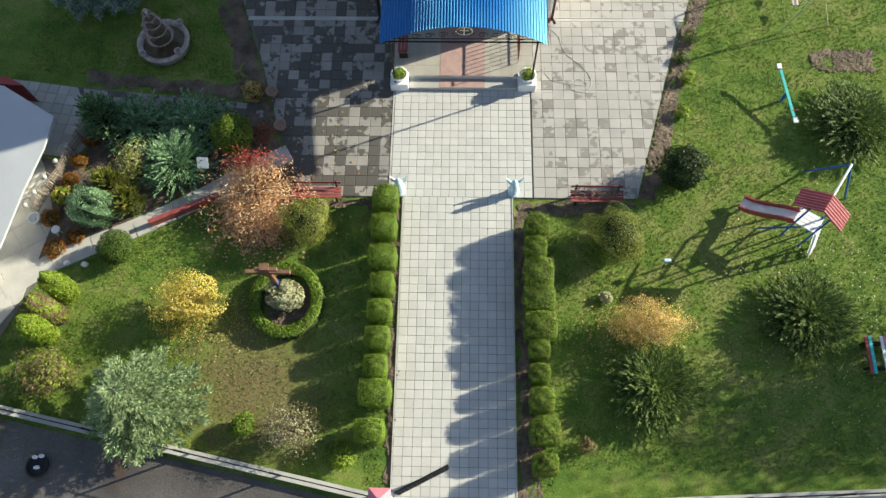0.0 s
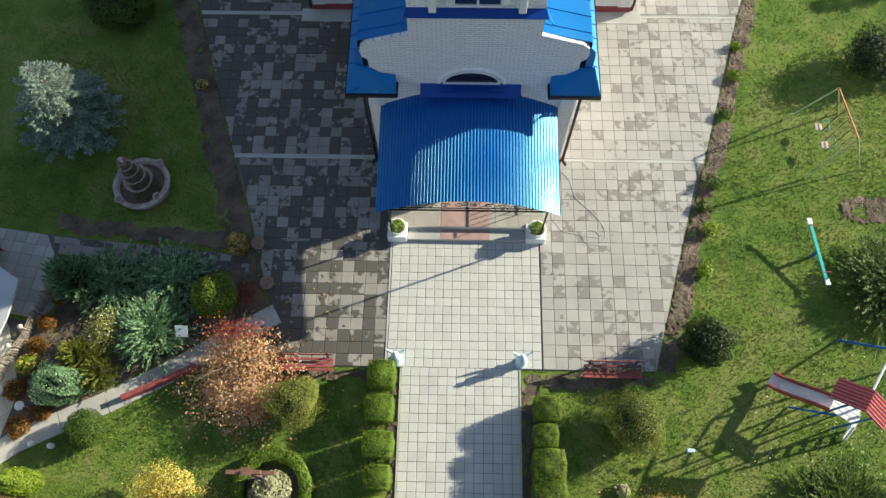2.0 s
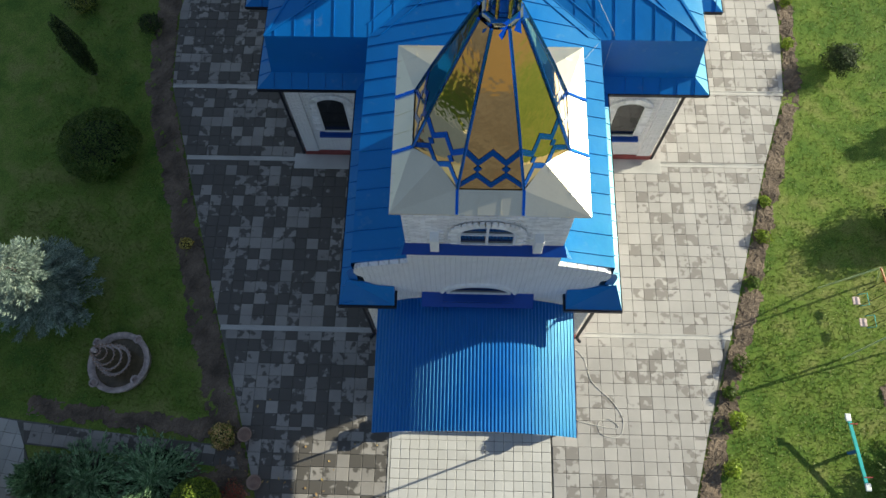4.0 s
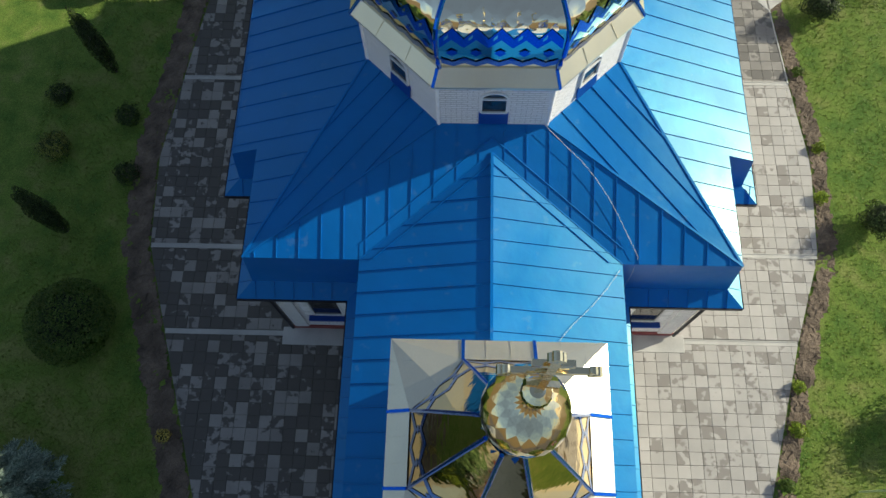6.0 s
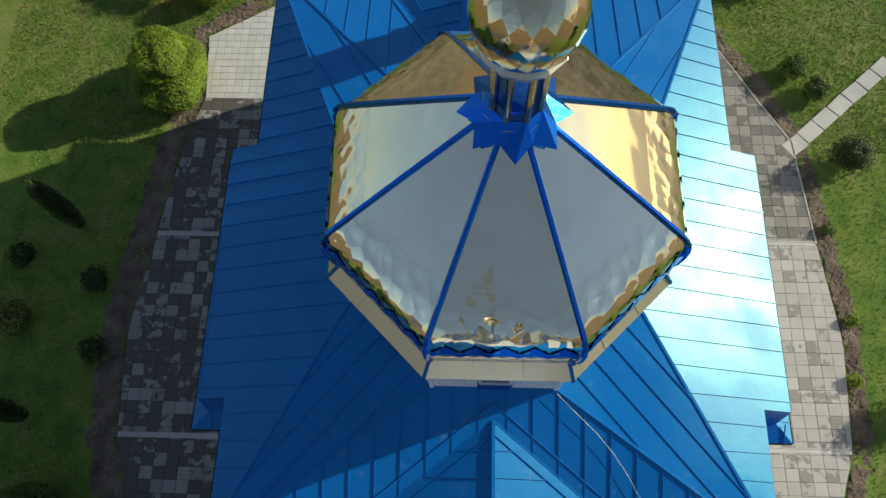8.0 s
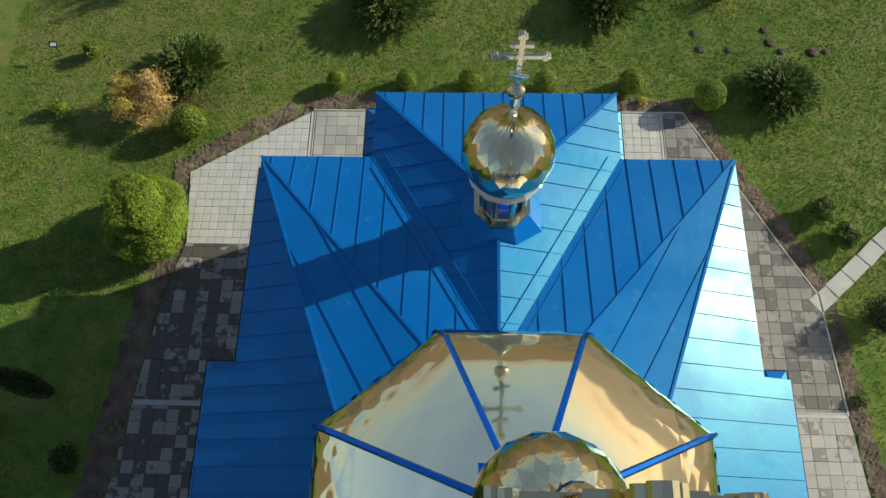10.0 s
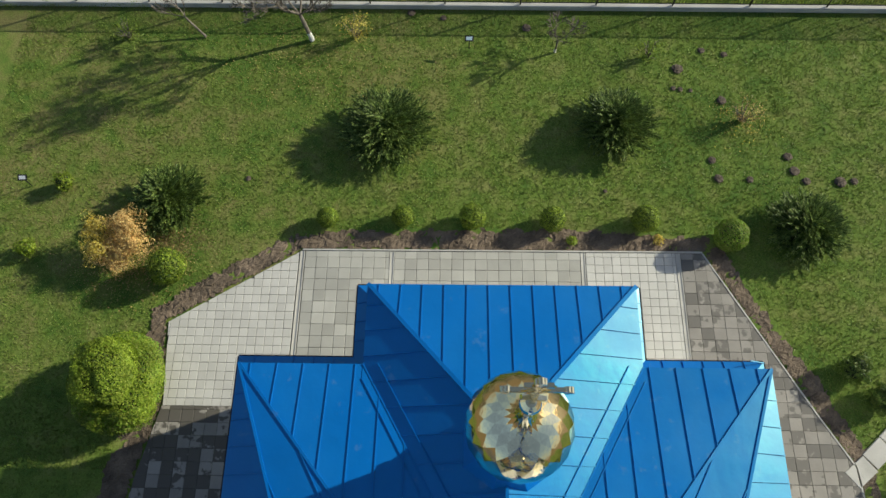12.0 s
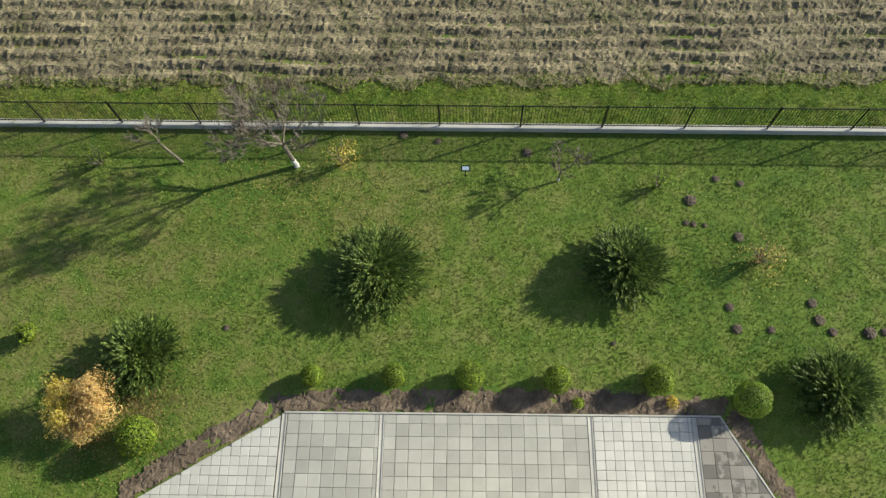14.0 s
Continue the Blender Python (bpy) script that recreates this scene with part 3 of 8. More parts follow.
# soil beds along the edges
def strip(line, w0, w1):
    out = []
    for i, (x, y) in enumerate(line):
        p, q = line[max(i - 1, 0)], line[min(i + 1, len(line) - 1)]
        d = Vector((q[0] - p[0], q[1] - p[1])).normalized()
        n = Vector((d.y, -d.x))
        out.append(((x + n.x * w0, y + n.y * w0), (x + n.x * w1, y + n.y * w1)))
    return [a for a, _ in out] + [b for _, b in reversed(out)]


beds = [strip(edge_r, 0.0, 0.72), strip(edge_l[:9], 0.0, -1.05), strip(edge_l[8:], 0.0, -0.85),
        [(-7.75, 3.98), (-11.2, 4.28), (-14.6, 4.64), (-14.6, 5.35), (-11.0, 5.0), (-8.2, 4.75)],
        [(-6.6, 35.57), (7.55, 35.55), (8.1, 36.2), (3.0, 36.5), (-3.0, 36.45), (-7.0, 36.3)],
        [(-2.32, -10.2), (-1.98, -10.2), (-2.08, -0.1), (-2.5, -0.1)], [(1.86, -10.2), (2.6, -10.2), (2.6, -0.1), (1.86, -0.1)],
        [(2.6, -0.75), (6.2, -0.6), (6.3, -0.08), (2.6, -0.08)], [(-6.0, -0.5), (-2.5, -0.5), (-2.5, -0.08), (-6.0, -0.08)]]
for k, b in enumerate(beds):
    flat("soil_bed", b, 0.0, SOIL, "bare crumbly soil bed along the paving", "soil", rough=0.055, seed=k, beside=edge_r + edge_l[::-1])

# fence lines, road and field
flat("road", [(-60, -40), (60, -40), (60, -11.4), (12.9, -9.95), (2.3, -10.55), (-2.6, -10.55), (-8.1, -9.4), (-14.6, -8.1), (-60, 0.4)], -0.012, ROAD, "dark wet earth road outside the fence", "road", 0.03)
rnd = random.Random(3)
xs = np.concatenate([np.arange(-60, -27, 1.0), np.arange(-27, 27, 0.13), np.arange(27, 60.1, 1.0)])
ys = np.concatenate([np.arange(48.3, 61, 0.11), np.arange(61, 95, 0.4)])
vs, fs = [], []
for j, y in enumerate(ys):
    for i, x in enumerate(xs):
        wob = noise.noise(Vector((x * 0.16, y * 0.3, 7.7))) * 1.1
        furrow = math.sin((y + wob * 0.35 + 0.012 * x) * 2 * math.pi / 0.68)
        clod = 0.7 * noise.noise(Vector((x * 3.1, y * 3.6, 1.0))) + 1.1 * noise.noise(Vector((x * 5.5, y * 6.0, 5.0)))
        weak = 0.65 + 0.9 * noise.noise(Vector((x * 0.3, y * 0.6, 2.0)))
        h = 0.08 * furrow * weak + 0.065 * clod * (0.6 + 0.4 * furrow) + rnd.uniform(-0.032, 0.032)
        y_ = y + (0.55 * noise.noise(Vector((x * 0.8, 3.0, 0))) + rnd.uniform(-.12, .12) if j < 5 else rnd.uniform(-0.035, 0.035))
        vs.append((x + rnd.uniform(-0.045, 0.045), y_, 0.05 + h * min(1, j / 4) - (0.12 if j == 0 else 0)))
nx = len(xs)
for j in range(len(ys) - 1):
    for i in range(nx - 1):
        a = j * nx + i
        fs.append((a, a + 1, a + nx + 1, a + nx))
tagged(new("ploughed_field", mesh_of("ploughed_field", vs, fs, FIELD)), "furrowed field of dry earth with weeds beyond the fence", "field", kind="structure")

# ---- the church ----
CX = 0.10
EAVE, BAND = 5.11, 6.97                       # the eaves, and the upper roof's edge above the blue band
DY, DA = 20.95, 3.25                          # the drum's centre, and from there to its sides
church = thing("church", "white brick church with blue sheet-metal roofs and gilded domes", "church", (CX, 20.0, 0))


def c3(x, y, z):
    return (CX + x, y, z)


def mirror(poly):
    return [(-x, y) for x, y in reversed(poly)]


# walls: a plan of thick walls, with the plinth below
half_plan = [(3.28, 7.65), (3.28, 14.48), (6.3, 14.48), (6.3, 17.5), (7.03, 17.5), (7.03, 24.25), (6.3, 24.25), (6.3, 29.98), (3.27, 29.98), (3.27, 31.98)]
plan = half_plan + mirror(half_plan)
eaves_half = [(3.8, 7.15), (3.8, 13.93), (6.83, 13.93), (6.83, 17.0), (7.57, 17.0), (7.57, 24.75), (6.83, 24.75), (6.83, 30.5), (3.8, 30.5), (3.8, 32.5)]
eaves = eaves_half + mirror(eaves_half)


def inset(poly, d):
    """A counter-clockwise polygon moved inwards by d."""
    out = []
    for i in range(len(poly)):
        p, q, r = Vector(poly[i - 1]), Vector(poly[i]), Vector(poly[(i + 1) % len(poly)])
        a, b = (q - p).normalized(), (r - q).normalized()
        na, nb = Vector((-a.y, a.x)), Vector((-b.y, b.x))
        m = na + nb
        m = m / m.dot(na) if m.dot(na) > 0.05 else na
        out.append((q.x + m.x * d, q.y + m.y * d))
    return out


for i in range(len(plan)):
    (x0, y0), (x1, y1) = plan[i - 1], plan[i]
    a, b = inset(plan, 0.4)[i - 1], inset(plan, 0.4)[i]
    bm = prism(bmesh.new(), [(CX + x0, y0), (CX + x1, y1), (CX + b[0], b[1]), (CX + a[0], a[1])], 0.32, 5.3)
    part("wall", bm, BRICK, church, "white facing brick wall")
    o0, o1 = inset(plan, -0.05)[i - 1], inset(plan, -0.05)[i]
    bm = prism(bmesh.new(), [(CX + o0[0], o0[1]), (CX + o1[0], o1[1]), (CX + b[0], b[1]), (CX + a[0], a[1])], 0.0, 0.32)
    part("plinth", bm, PLINTH, church, "dark red plinth")
# corner piers
for x, y in ((3.0, 7.65), (6.05, 14.48), (6.05, 29.98)):
    for s in (-1, 1):
        yy = (y - 0.06, y) if y < 20 else (y, y + 0.06)
        part("pier", box(bmesh.new(), CX + s * x - 0.24, CX + s * x + 0.24, *yy, 0.32, 5.0, 0.01), BRICK, church)


def arched_window(cx, y, z0, half, high, face=-1, ax="x", mullion=True, sill=BLUE_DARK, lattice=False):
    """A white-framed window with an arched head, set in a wall that faces -y (face -1)."""
    arc = [(half * math.cos(k * math.pi / 12), high + half * 0.62 * math.sin(k * math.pi / 12)) for k in range(13)]
    outline = [(half, 0.0)] + arc + [(-half, 0.0)]
    put = lambda u, v, d: (CX + cx + u, y + face * d, z0 + v)
    pane = bmesh.new()
    pane.faces.new([pane.verts.new(put(u, v, 0.015)) for u, v in outline])
    win = part("window", pane, GLASS_DARK, church, "dark glazing in a white frame")
    fr = bmesh.new()
    for i in range(len(outline)):
        (u0, v0), (u1, v1) = outline[i - 1], outline[i]
        beam(fr, put(u0, v0, 0.03), put(u1, v1, 0.03), 0.06, 0.055, (0, 1, 0))
    part("frame", fr, FRAME_WHITE, win)
    if mullion:
        part("mullion", beam(bmesh.new(), put(0, 0, 0.03), put(0, high + half * 0.62, 0.03), 0.06, 0.05, (0, 1, 0)), FRAME_WHITE, win)
        part("transom", beam(bmesh.new(), put(-half, high * 0.93, 0.03), put(half, high * 0.93, 0.03), 0.05, 0.06, (0, 1, 0)), FRAME_WHITE, win)
    # voussoirs and jamb bricks round the opening
    for k in range(19):
        th = math.pi * (k + 0.5) / 19
        u, v = math.cos(th), math.sin(th)
        p0 = put(u * (half + 0.05), high + v * (half * 0.62 + 0.05), 0.05)
        p1 = put(u * (half + 0.24), high + v * (half * 0.62 + 0.24), 0.05)
        part("brick", beam(bmesh.new(), p0, p1, 0.10, 0.065, (0, 1, 0)), BRICK_PIECE, win)
    for k in range(int(high / 0.1)):
        for s in (-1, 1):
            wide = 0.22 if k % 2 else 0.15
            a, b = sorted((CX + cx + s * (half + 0.04), CX + cx + s * (half + 0.04 + wide)))
            ya, yb = sorted((y, y + face * 0.06))
            part("brick", box(bmesh.new(), a, b, ya, yb, z0 + 0.01 + k * 0.1, z0 + 0.085 + k * 0.1), BRICK_PIECE, win)
    if sill:
        s = bmesh.new()
        ya, yb = (y - 0.22, y) if face < 0 else (y, y + 0.22)
        box(s, CX + cx - half - 0.18, CX + cx + half + 0.18, ya, yb, z0 - 0.16, z0 - 0.06, 0.01)
        part("sill", s, sill, win, "blue metal sill")
    return win


BRICK_PIECE = material("white_brick_piece", (0.88, 0.87, 0.87), 0.8, 0, 0.1, 6.0, 50.0, 0.003, island=0.14)
for s in (-1, 1):
    arched_window(s * 4.9, 14.48, 1.75, 0.47, 1.75, mullion=False)
# windows of the nave's side walls, under the eaves
for s in (-1, 1):
    for yy in (9.6, 12.0):
        bm = box(bmesh.new(), CX + s * 3.285 - 0.03, CX + s * 3.285 + 0.03, yy - 0.45, yy + 0.45, 1.7, 3.6)
        w = part("window", bm, GLASS_DARK, church)
        part("frame", box(bmesh.new(), CX + s * 3.3 - 0.04, CX + s * 3.3 + 0.04, yy - 0.53, yy + 0.53, 1.6, 1.7), FRAME_WHITE, w)

# downpipes at the nave's front corners
for s in (-1, 1):
    bm = tube(bmesh.new(), [c3(s * 3.62, 7.4, 5.0), c3(s * 3.36, 7.58, 4.55), c3(s * 3.36, 7.58, 0.35), c3(s * 3.5, 7.5, 0.12)], 0.055)
    part("downpipe", bm, BLUE_EDGE, church, "dark blue downpipe")
    bm = tube(bmesh.new(), [c3(s * 6.6, 14.2, 5.0), c3(s * 6.38, 14.4, 4.55), c3(s * 6.38, 14.4, 0.2)], 0.055)
    part("downpipe", bm, BLUE_EDGE, church, "dark blue downpipe")

# eaves: skirt, gutter edge and the steep band under the upper roof
foot, top = inset(eaves, 0.44), inset(eaves, 0.53)
top = [(x - math.copysign(0.08, x) if abs(x) > 5 else x, y - 0.08 if y > 29.5 else y) for x, y in top]


def upper_z(x, y):
    return BAND - 0.3777 * max(0.0, abs(x) - 6.22)


for i in range(1, len(eaves)):
    (x0, y0), (x1, y1) = eaves[i - 1], eaves[i]
    f0, f1, t0, t1 = foot[i - 1], foot[i], top[i - 1], top[i]
    sk = sheet(bmesh.new(), [c3(x0, y0, EAVE), c3(x1, y1, EAVE), c3(*f1, EAVE + 0.24), c3(*f0, EAVE + 0.24)], 0.03)
    skirt = part("eave_skirt", sk, BLUE, church, "blue sheet-metal eave")
    L = math.hypot(x1 - x0, y1 - y0)
    for k in range(1, int(L / 0.52) + 1):
        u = k * 0.52 / L
        p, q = Vector(c3(x0 + (x1 - x0) * u, y0 + (y1 - y0) * u, EAVE + 0.012)), None
        nrm = Vector((-(y1 - y0), x1 - x0, 0)) / L
        q = p + nrm * 0.43 + Vector((0, 0, 0.235))
        part("seam", beam(bmesh.new(), p, q, 0.02, 0.03), BLUE, skirt)
    part("gutter", beam(bmesh.new(), c3(x0, y0, EAVE - 0.06), c3(x1, y1, EAVE - 0.06), 0.07, 0.11), BLUE_EDGE, church, "dark metal gutter edge")
    bd = bmesh.new()
    quad = [c3(*f0, EAVE + 0.22), c3(*f1, EAVE + 0.22), c3(*t1, upper_z(*t1)), c3(*t0, upper_z(*t0))]
    bd.faces.new([bd.verts.new(p) for p in quad])
    part("roof_band", bd, BLUE, church, "steep blue sheet-metal band")
    sf = bmesh.new()
    wl = inset(eaves, 0.5)
    sf.faces.new([sf.verts.new(c3(*p, EAVE - 0.05)) for p in (eaves[i - 1], eaves[i], wl[i], wl[i - 1])])
    part("soffit", sf, WHITE_PAINT, church)


def line_in(poly, along, pos):
    """The stretches of a line (along x: y = pos, along y: x = pos) inside a polygon."""
    hits = []
    for i in range(len(poly)):
        p, q = poly[i - 1], poly[i]
        a, b = (p[1], q[1]) if along == "x" else (p[0], q[0])
        if (a > pos) != (b > pos):
            t = (pos - a) / (b - a)
            hits.append(p[0] + (q[0] - p[0]) * t if along == "x" else p[1] + (q[1] - p[1]) * t)
    hits.sort()
    return list(zip(hits[::2], hits[1::2]))


def roof_slope(poly, height, along, step, label="blue standing-seam roof slope", first=0.3):
    """One slope of the upper roof over a plan polygon, with the raised seams of its sheets."""
    slope = part("roof_slope", sheet(bmesh.new(), [c3(x, y, height(x, y)) for x, y in poly], 0.05), BLUE, church, label)
    k = 1 if along == "x" else 0
    lo, hi = min(p[k] for p in poly), max(p[k] for p in poly)
    pos = lo + first
    while pos < hi:
        for a, b in line_in(poly, along, pos):
            if b - a > 0.15:
                wob = random.uniform(-0.012, 0.012)
                p = (a, pos + wob) if along == "x" else (pos + wob, a)
                q = (b, pos - wob) if along == "x" else (pos - wob, b)
                part("seam", beam(bmesh.new(), c3(*p, height(*p) + 0.014), c3(*q, height(*q) + 0.012), 0.018, 0.026), BLUE, slope)
        pos += step
    return slope


HW = DA * 0.41421
front_z = lambda x, y: BAND + 0.36 * (y - 14.46)
zr = front_z(0, DY - DA)
side_z = lambda x, y: BAND + (zr - BAND) / (6.22 - DA) * (6.22 - abs(x))
back_z = lambda x, y: BAND + (zr - BAND) / (29.89 - DY - DA) * (29.89 - y)
apse_z = lambda x, y: BAND + (zr - BAND) / 3.27 * (3.27 - abs(x))
VY = 17.02
nave_top = front_z(0, VY)
nave_z = lambda x, y: BAND + (nave_top - BAND) / 3.27 * (3.27 - abs(x))
HIP = 28.15
hip_z = lambda x, y: BAND + (zr - BAND) / (31.89 - HIP) * (31.89 - y)
for s in (1, -1):
    fl = (lambda p: p) if s == 1 else mirror
    roof_slope(fl([(0, 7.7), (3.27, 7.7), (3.27, 14.46), (0, VY)]), nave_z, "x", 0.56)
    roof_slope(fl([(3.27, 14.46), (6.22, 14.46), (HW, DY - DA), (0, DY - DA), (0, VY)]), front_z, "y", 0.56)
    bay = [(6.22, 14.46), (6.22, 17.53), (6.96, 17.53), (6.96, 24.22), (6.22, 24.22), (6.22, 29.89), (DA, DY + HW), (DA, DY - HW)]
    roof_slope(fl(bay), side_z, "x", 0.6)
    roof_slope(fl([(0, DY + DA), (HW, DY + DA), (6.22, 29.89), (3.27, 29.89)]), back_z, "y", 0.62)
    roof_slope(fl([(0, DY + DA), (3.27, 29.89), (3.27, 31.89), (0, HIP)]), apse_z, "x", 0.62)
    for (cx_, cy_), va, vb in (((6.22, 14.46), (HW, DY - DA), (DA, DY - HW)), ((6.22, 29.89), (HW, DY + DA), (DA, DY + HW))):
        A, B, C = Vector(c3(s * cx_, cy_, BAND)), Vector(c3(s * va[0], va[1], zr)), Vector(c3(s * vb[0], vb[1], zr))
        tri_ = part("roof_slope", sheet(bmesh.new(), [A, B, C], 0.05), BLUE, church, "blue triangular roof slope at the corner")
        seams_ = 4 if cy_ < 20 else 2
        for k in range(1, seams_ + 1):
            u = k / (seams_ + 1)
            p = B.lerp(C, u) + Vector((0, 0, 0.012))
            away = (A - (B + C) / 2).normalized()
            t = 1 - abs(2 * u - 1)
            q = p + away * (A - (B + C) / 2).length * (t * 0.96)
            part("seam", beam(bmesh.new(), p, q, 0.018, 0.026), BLUE, tri_)
        for e in (B, C):
            part("hip_cap", beam(bmesh.new(), A + Vector((0, 0, 0.015)), e + Vector((0, 0, 0.015)), 0.06, 0.025), BLUE, church)
    # valleys with their wide sheet flashings
    for p, q in (((3.27, 14.46, BAND), (0, VY, nave_top)), ((3.27, 29.89, BAND), (0, DY + DA, zr))):
        a, b = Vector(c3(s * p[0], p[1], p[2] + 0.012)), Vector(c3(s * q[0], q[1], q[2] + 0.012))
        # one strip on each of the two slopes, with a folded outer edge
        across, ahead = (nave_z, front_z) if q[1] < 20 else (apse_z, back_z)
        w = 0.36
        for height, d in ((across, (-s * w, 0.0)), (ahead, (0.0, w if q[1] < 20 else -w))):
            pa = (s * p[0] + d[0], p[1] + d[1])
            pb = (s * q[0] + (d[0] if d[0] == 0 else 0.0), q[1] + d[1]) if d[0] == 0 else (0.0, q[1] + (-w if q[1] < 20 else w) * abs(q[1] - p[1]) / 3.27)
            va = sheet(bmesh.new(), [a, b, c3(*pb, height(*pb) + 0.012), c3(*pa, height(*pa) + 0.012)], 0.006)
            strip_ = part("valley_flashing", va, BLUE, church)
            part("seam", beam(bmesh.new(), c3(*pa, height(*pa) + 0.018), c3(*pb, height(*pb) + 0.018), 0.016, 0.022), BLUE, strip_)
        part("valley_seam", beam(bmesh.new(), a, b, 0.03, 0.03), BLUE, church)
    part("hip_cap", beam(bmesh.new(), c3(s * 3.27, 31.89, BAND + 0.015), c3(0, HIP, zr + 0.015), 0.09, 0.035), BLUE, church)
roof_slope([(-3.27, 31.89), (0, HIP), (3.27, 31.89)][::-1], hip_z, "y", 0.535, first=0.285)
part("ridge_cap", beam(bmesh.new(), c3(0, 11.5, nave_top + 0.02), c3(0, VY, nave_top + 0.02), 0.07, 0.04), BLUE, church)
part("ridge_cap", beam(bmesh.new(), c3(0, DY + DA, zr + 0.02), c3(0, HIP, zr + 0.02), 0.07, 0.04), BLUE, church)

# front gable wall with its shoulders, and the blue cornice returns
outline = [(-3.05, 5.05), (3.05, 5.05), (3.05, 6.22), (3.2, 6.34), (3.25, 6.58), (3.2, 6.82), (3.02, 6.99), (1.82, 7.38), (1.82, 8.16), (-1.82, 8.16), (-1.82, 7.38), (-3.02, 6.99), (-3.2, 6.82), (-3.25, 6.58), (-3.2, 6.34), (-3.05, 6.22)]
gb = bmesh.new()
a = [gb.verts.new(c3(x, 7.58, z)) for x, z in outline]
b = [gb.verts.new(c3(x, 7.72, z)) for x, z in outline]
gb.faces.new(a), gb.faces.new(b[::-1])
for i in range(len(a)):
    gb.faces.new((a[i - 1], a[i], b[i], b[i - 1]))
gable = part("gable_wall", gb, BRICK, church, "white brick gable with rounded shoulders")
for s in (-1, 1):
    pts = [c3(s * 3.8, 7.15, EAVE + 0.03), c3(s * 2.3, 7.15, EAVE + 0.03), c3(s * 2.3, 7.57, 5.52), c3(s * 2.75, 7.57, 5.62), c3(s * 3.08, 7.57, 5.92), c3(s * 3.5, 7.57, 6.0)]
    ret = bmesh.new()
    ret.faces.new([ret.verts.new(p) for p in pts])
    lo = [c3(s * 3.8, 7.15, EAVE - 0.03), c3(s * 2.3, 7.15, EAVE - 0.03), c3(s * 2.3, 7.57, EAVE - 0.03), c3(s * 3.5, 7.57, EAVE - 0.03)]
    ret.faces.new([ret.verts.new(p) for p in lo])
    ret.faces.new([ret.verts.new(p) for p in (pts[1], pts[2], lo[2], lo[1])])
    part("cornice_return", ret, BLUE, church, "blue sheet-metal cornice return")
    part("gutter", beam(bmesh.new(), c3(s * 3.82, 7.13, EAVE - 0.05), c3(s * 2.26, 7.13, EAVE - 0.05), 0.07, 0.13), BLUE_EDGE, church)
    part("gutter", beam(bmesh.new(), c3(s * 2.28, 7.13, EAVE - 0.05), c3(s * 2.28, 7.6, EAVE - 0.05), 0.07, 0.13), BLUE_EDGE, church)
    # quarter-round closing sheet at the shoulder
    q = bmesh.new()
    arc = [c3(s * (3.24 + 0.20 * math.cos(k * math.pi / 8)), 7.6, 6.35 + 0.45 * math.sin(k * math.pi / 8)) for k in range(5)]
    q.faces.new([q.verts.new(p) for p in [c3(s * 3.2, 7.6, 5.9)] + [c3(s * 3.44, 7.6, 5.9)] + arc])
    part("shoulder_sheet", q, BLUE, church)
# the lunette over the canopy, its ledge
lun = bmesh.new()
pts = [(0.84 * math.cos(k * math.pi / 14), 0.58 * math.sin(k * math.pi / 14)) for k in range(15)]
lun.faces.new([lun.verts.new(c3(x - 0.04, 7.565, 5.14 + z)) for x, z in pts])
lunette = part("window", lun, GLASS_DARK, church, "half-round dark lunette window")
fr = bmesh.new()
for i in range(1, 15):
    beam(fr, c3(pts[i - 1][0] - 0.04, 7.55, 5.14 + pts[i - 1][1]), c3(pts[i][0] - 0.04, 7.55, 5.14 + pts[i][1]), 0.06, 0.05, (0, 1, 0))
beam(fr, c3(-0.9, 7.55, 5.14), c3(0.82, 7.55, 5.14), 0.06, 0.06, (0, 1, 0))
part("frame", fr, FRAME_WHITE, lunette)
arch = tube(bmesh.new(), [c3(0.98 * math.cos(k * math.pi / 14) - 0.04, 7.575, 5.14 + 0.70 * math.sin(k * math.pi / 14)) for k in range(15)], 0.065, 8)
part("arch_band", arch, BRICK_PIECE, lunette, "smooth white brick arch")
bm = sheet(bmesh.new(), [c3(-1.58, 7.22, 4.86), c3(1.46, 7.22, 4.86), c3(1.46, 7.6, 5.08), c3(-1.58, 7.6, 5.08)], 0.08)
part("ledge", bm, BLUE_DARK, church, "blue metal ledge")
part("ledge", box(bmesh.new(), CX - 0.98, CX + 0.9, 7.3, 7.58, 5.04, 5.12), BLUE_DARK, church)

# bell tower
TY, TH = 9.58, 1.83
tower_walls = []
for (x0, y0, x1, y1) in ((-TH, TY - TH, TH, TY - TH + 0.35), (-TH, TY + TH - 0.35, TH, TY + TH), (-TH, TY - TH + 0.35, -TH + 0.35, TY + TH - 0.35), (TH - 0.35, TY - TH + 0.35, TH, TY + TH - 0.35)):
    tower_walls.append(part("tower_wall", box(bmesh.new(), CX + x0, CX + x1, y0, y1, 6.9, 10.42), BRICK, church, "white brick tower wall"))
bm = sheet(bmesh.new(), [c3(-1.92, 7.50, 8.15), c3(1.92, 7.50, 8.15), c3(1.83, 7.745, 8.27), c3(-1.83, 7.745, 8.27)], 0.05)
part("ledge", bm, BLUE_DARK, church, "blue metal ledge at the tower's foot")
for s in (-1, 1):
    bm = sheet(bmesh.new(), [c3(s * 1.92, 7.5, 8.15), c3(s * 2.1, 7.6, 7.8), c3(s * 1.84, 7.8, 8.27)], 0.02)
    part("ledge", bm, BLUE, church)
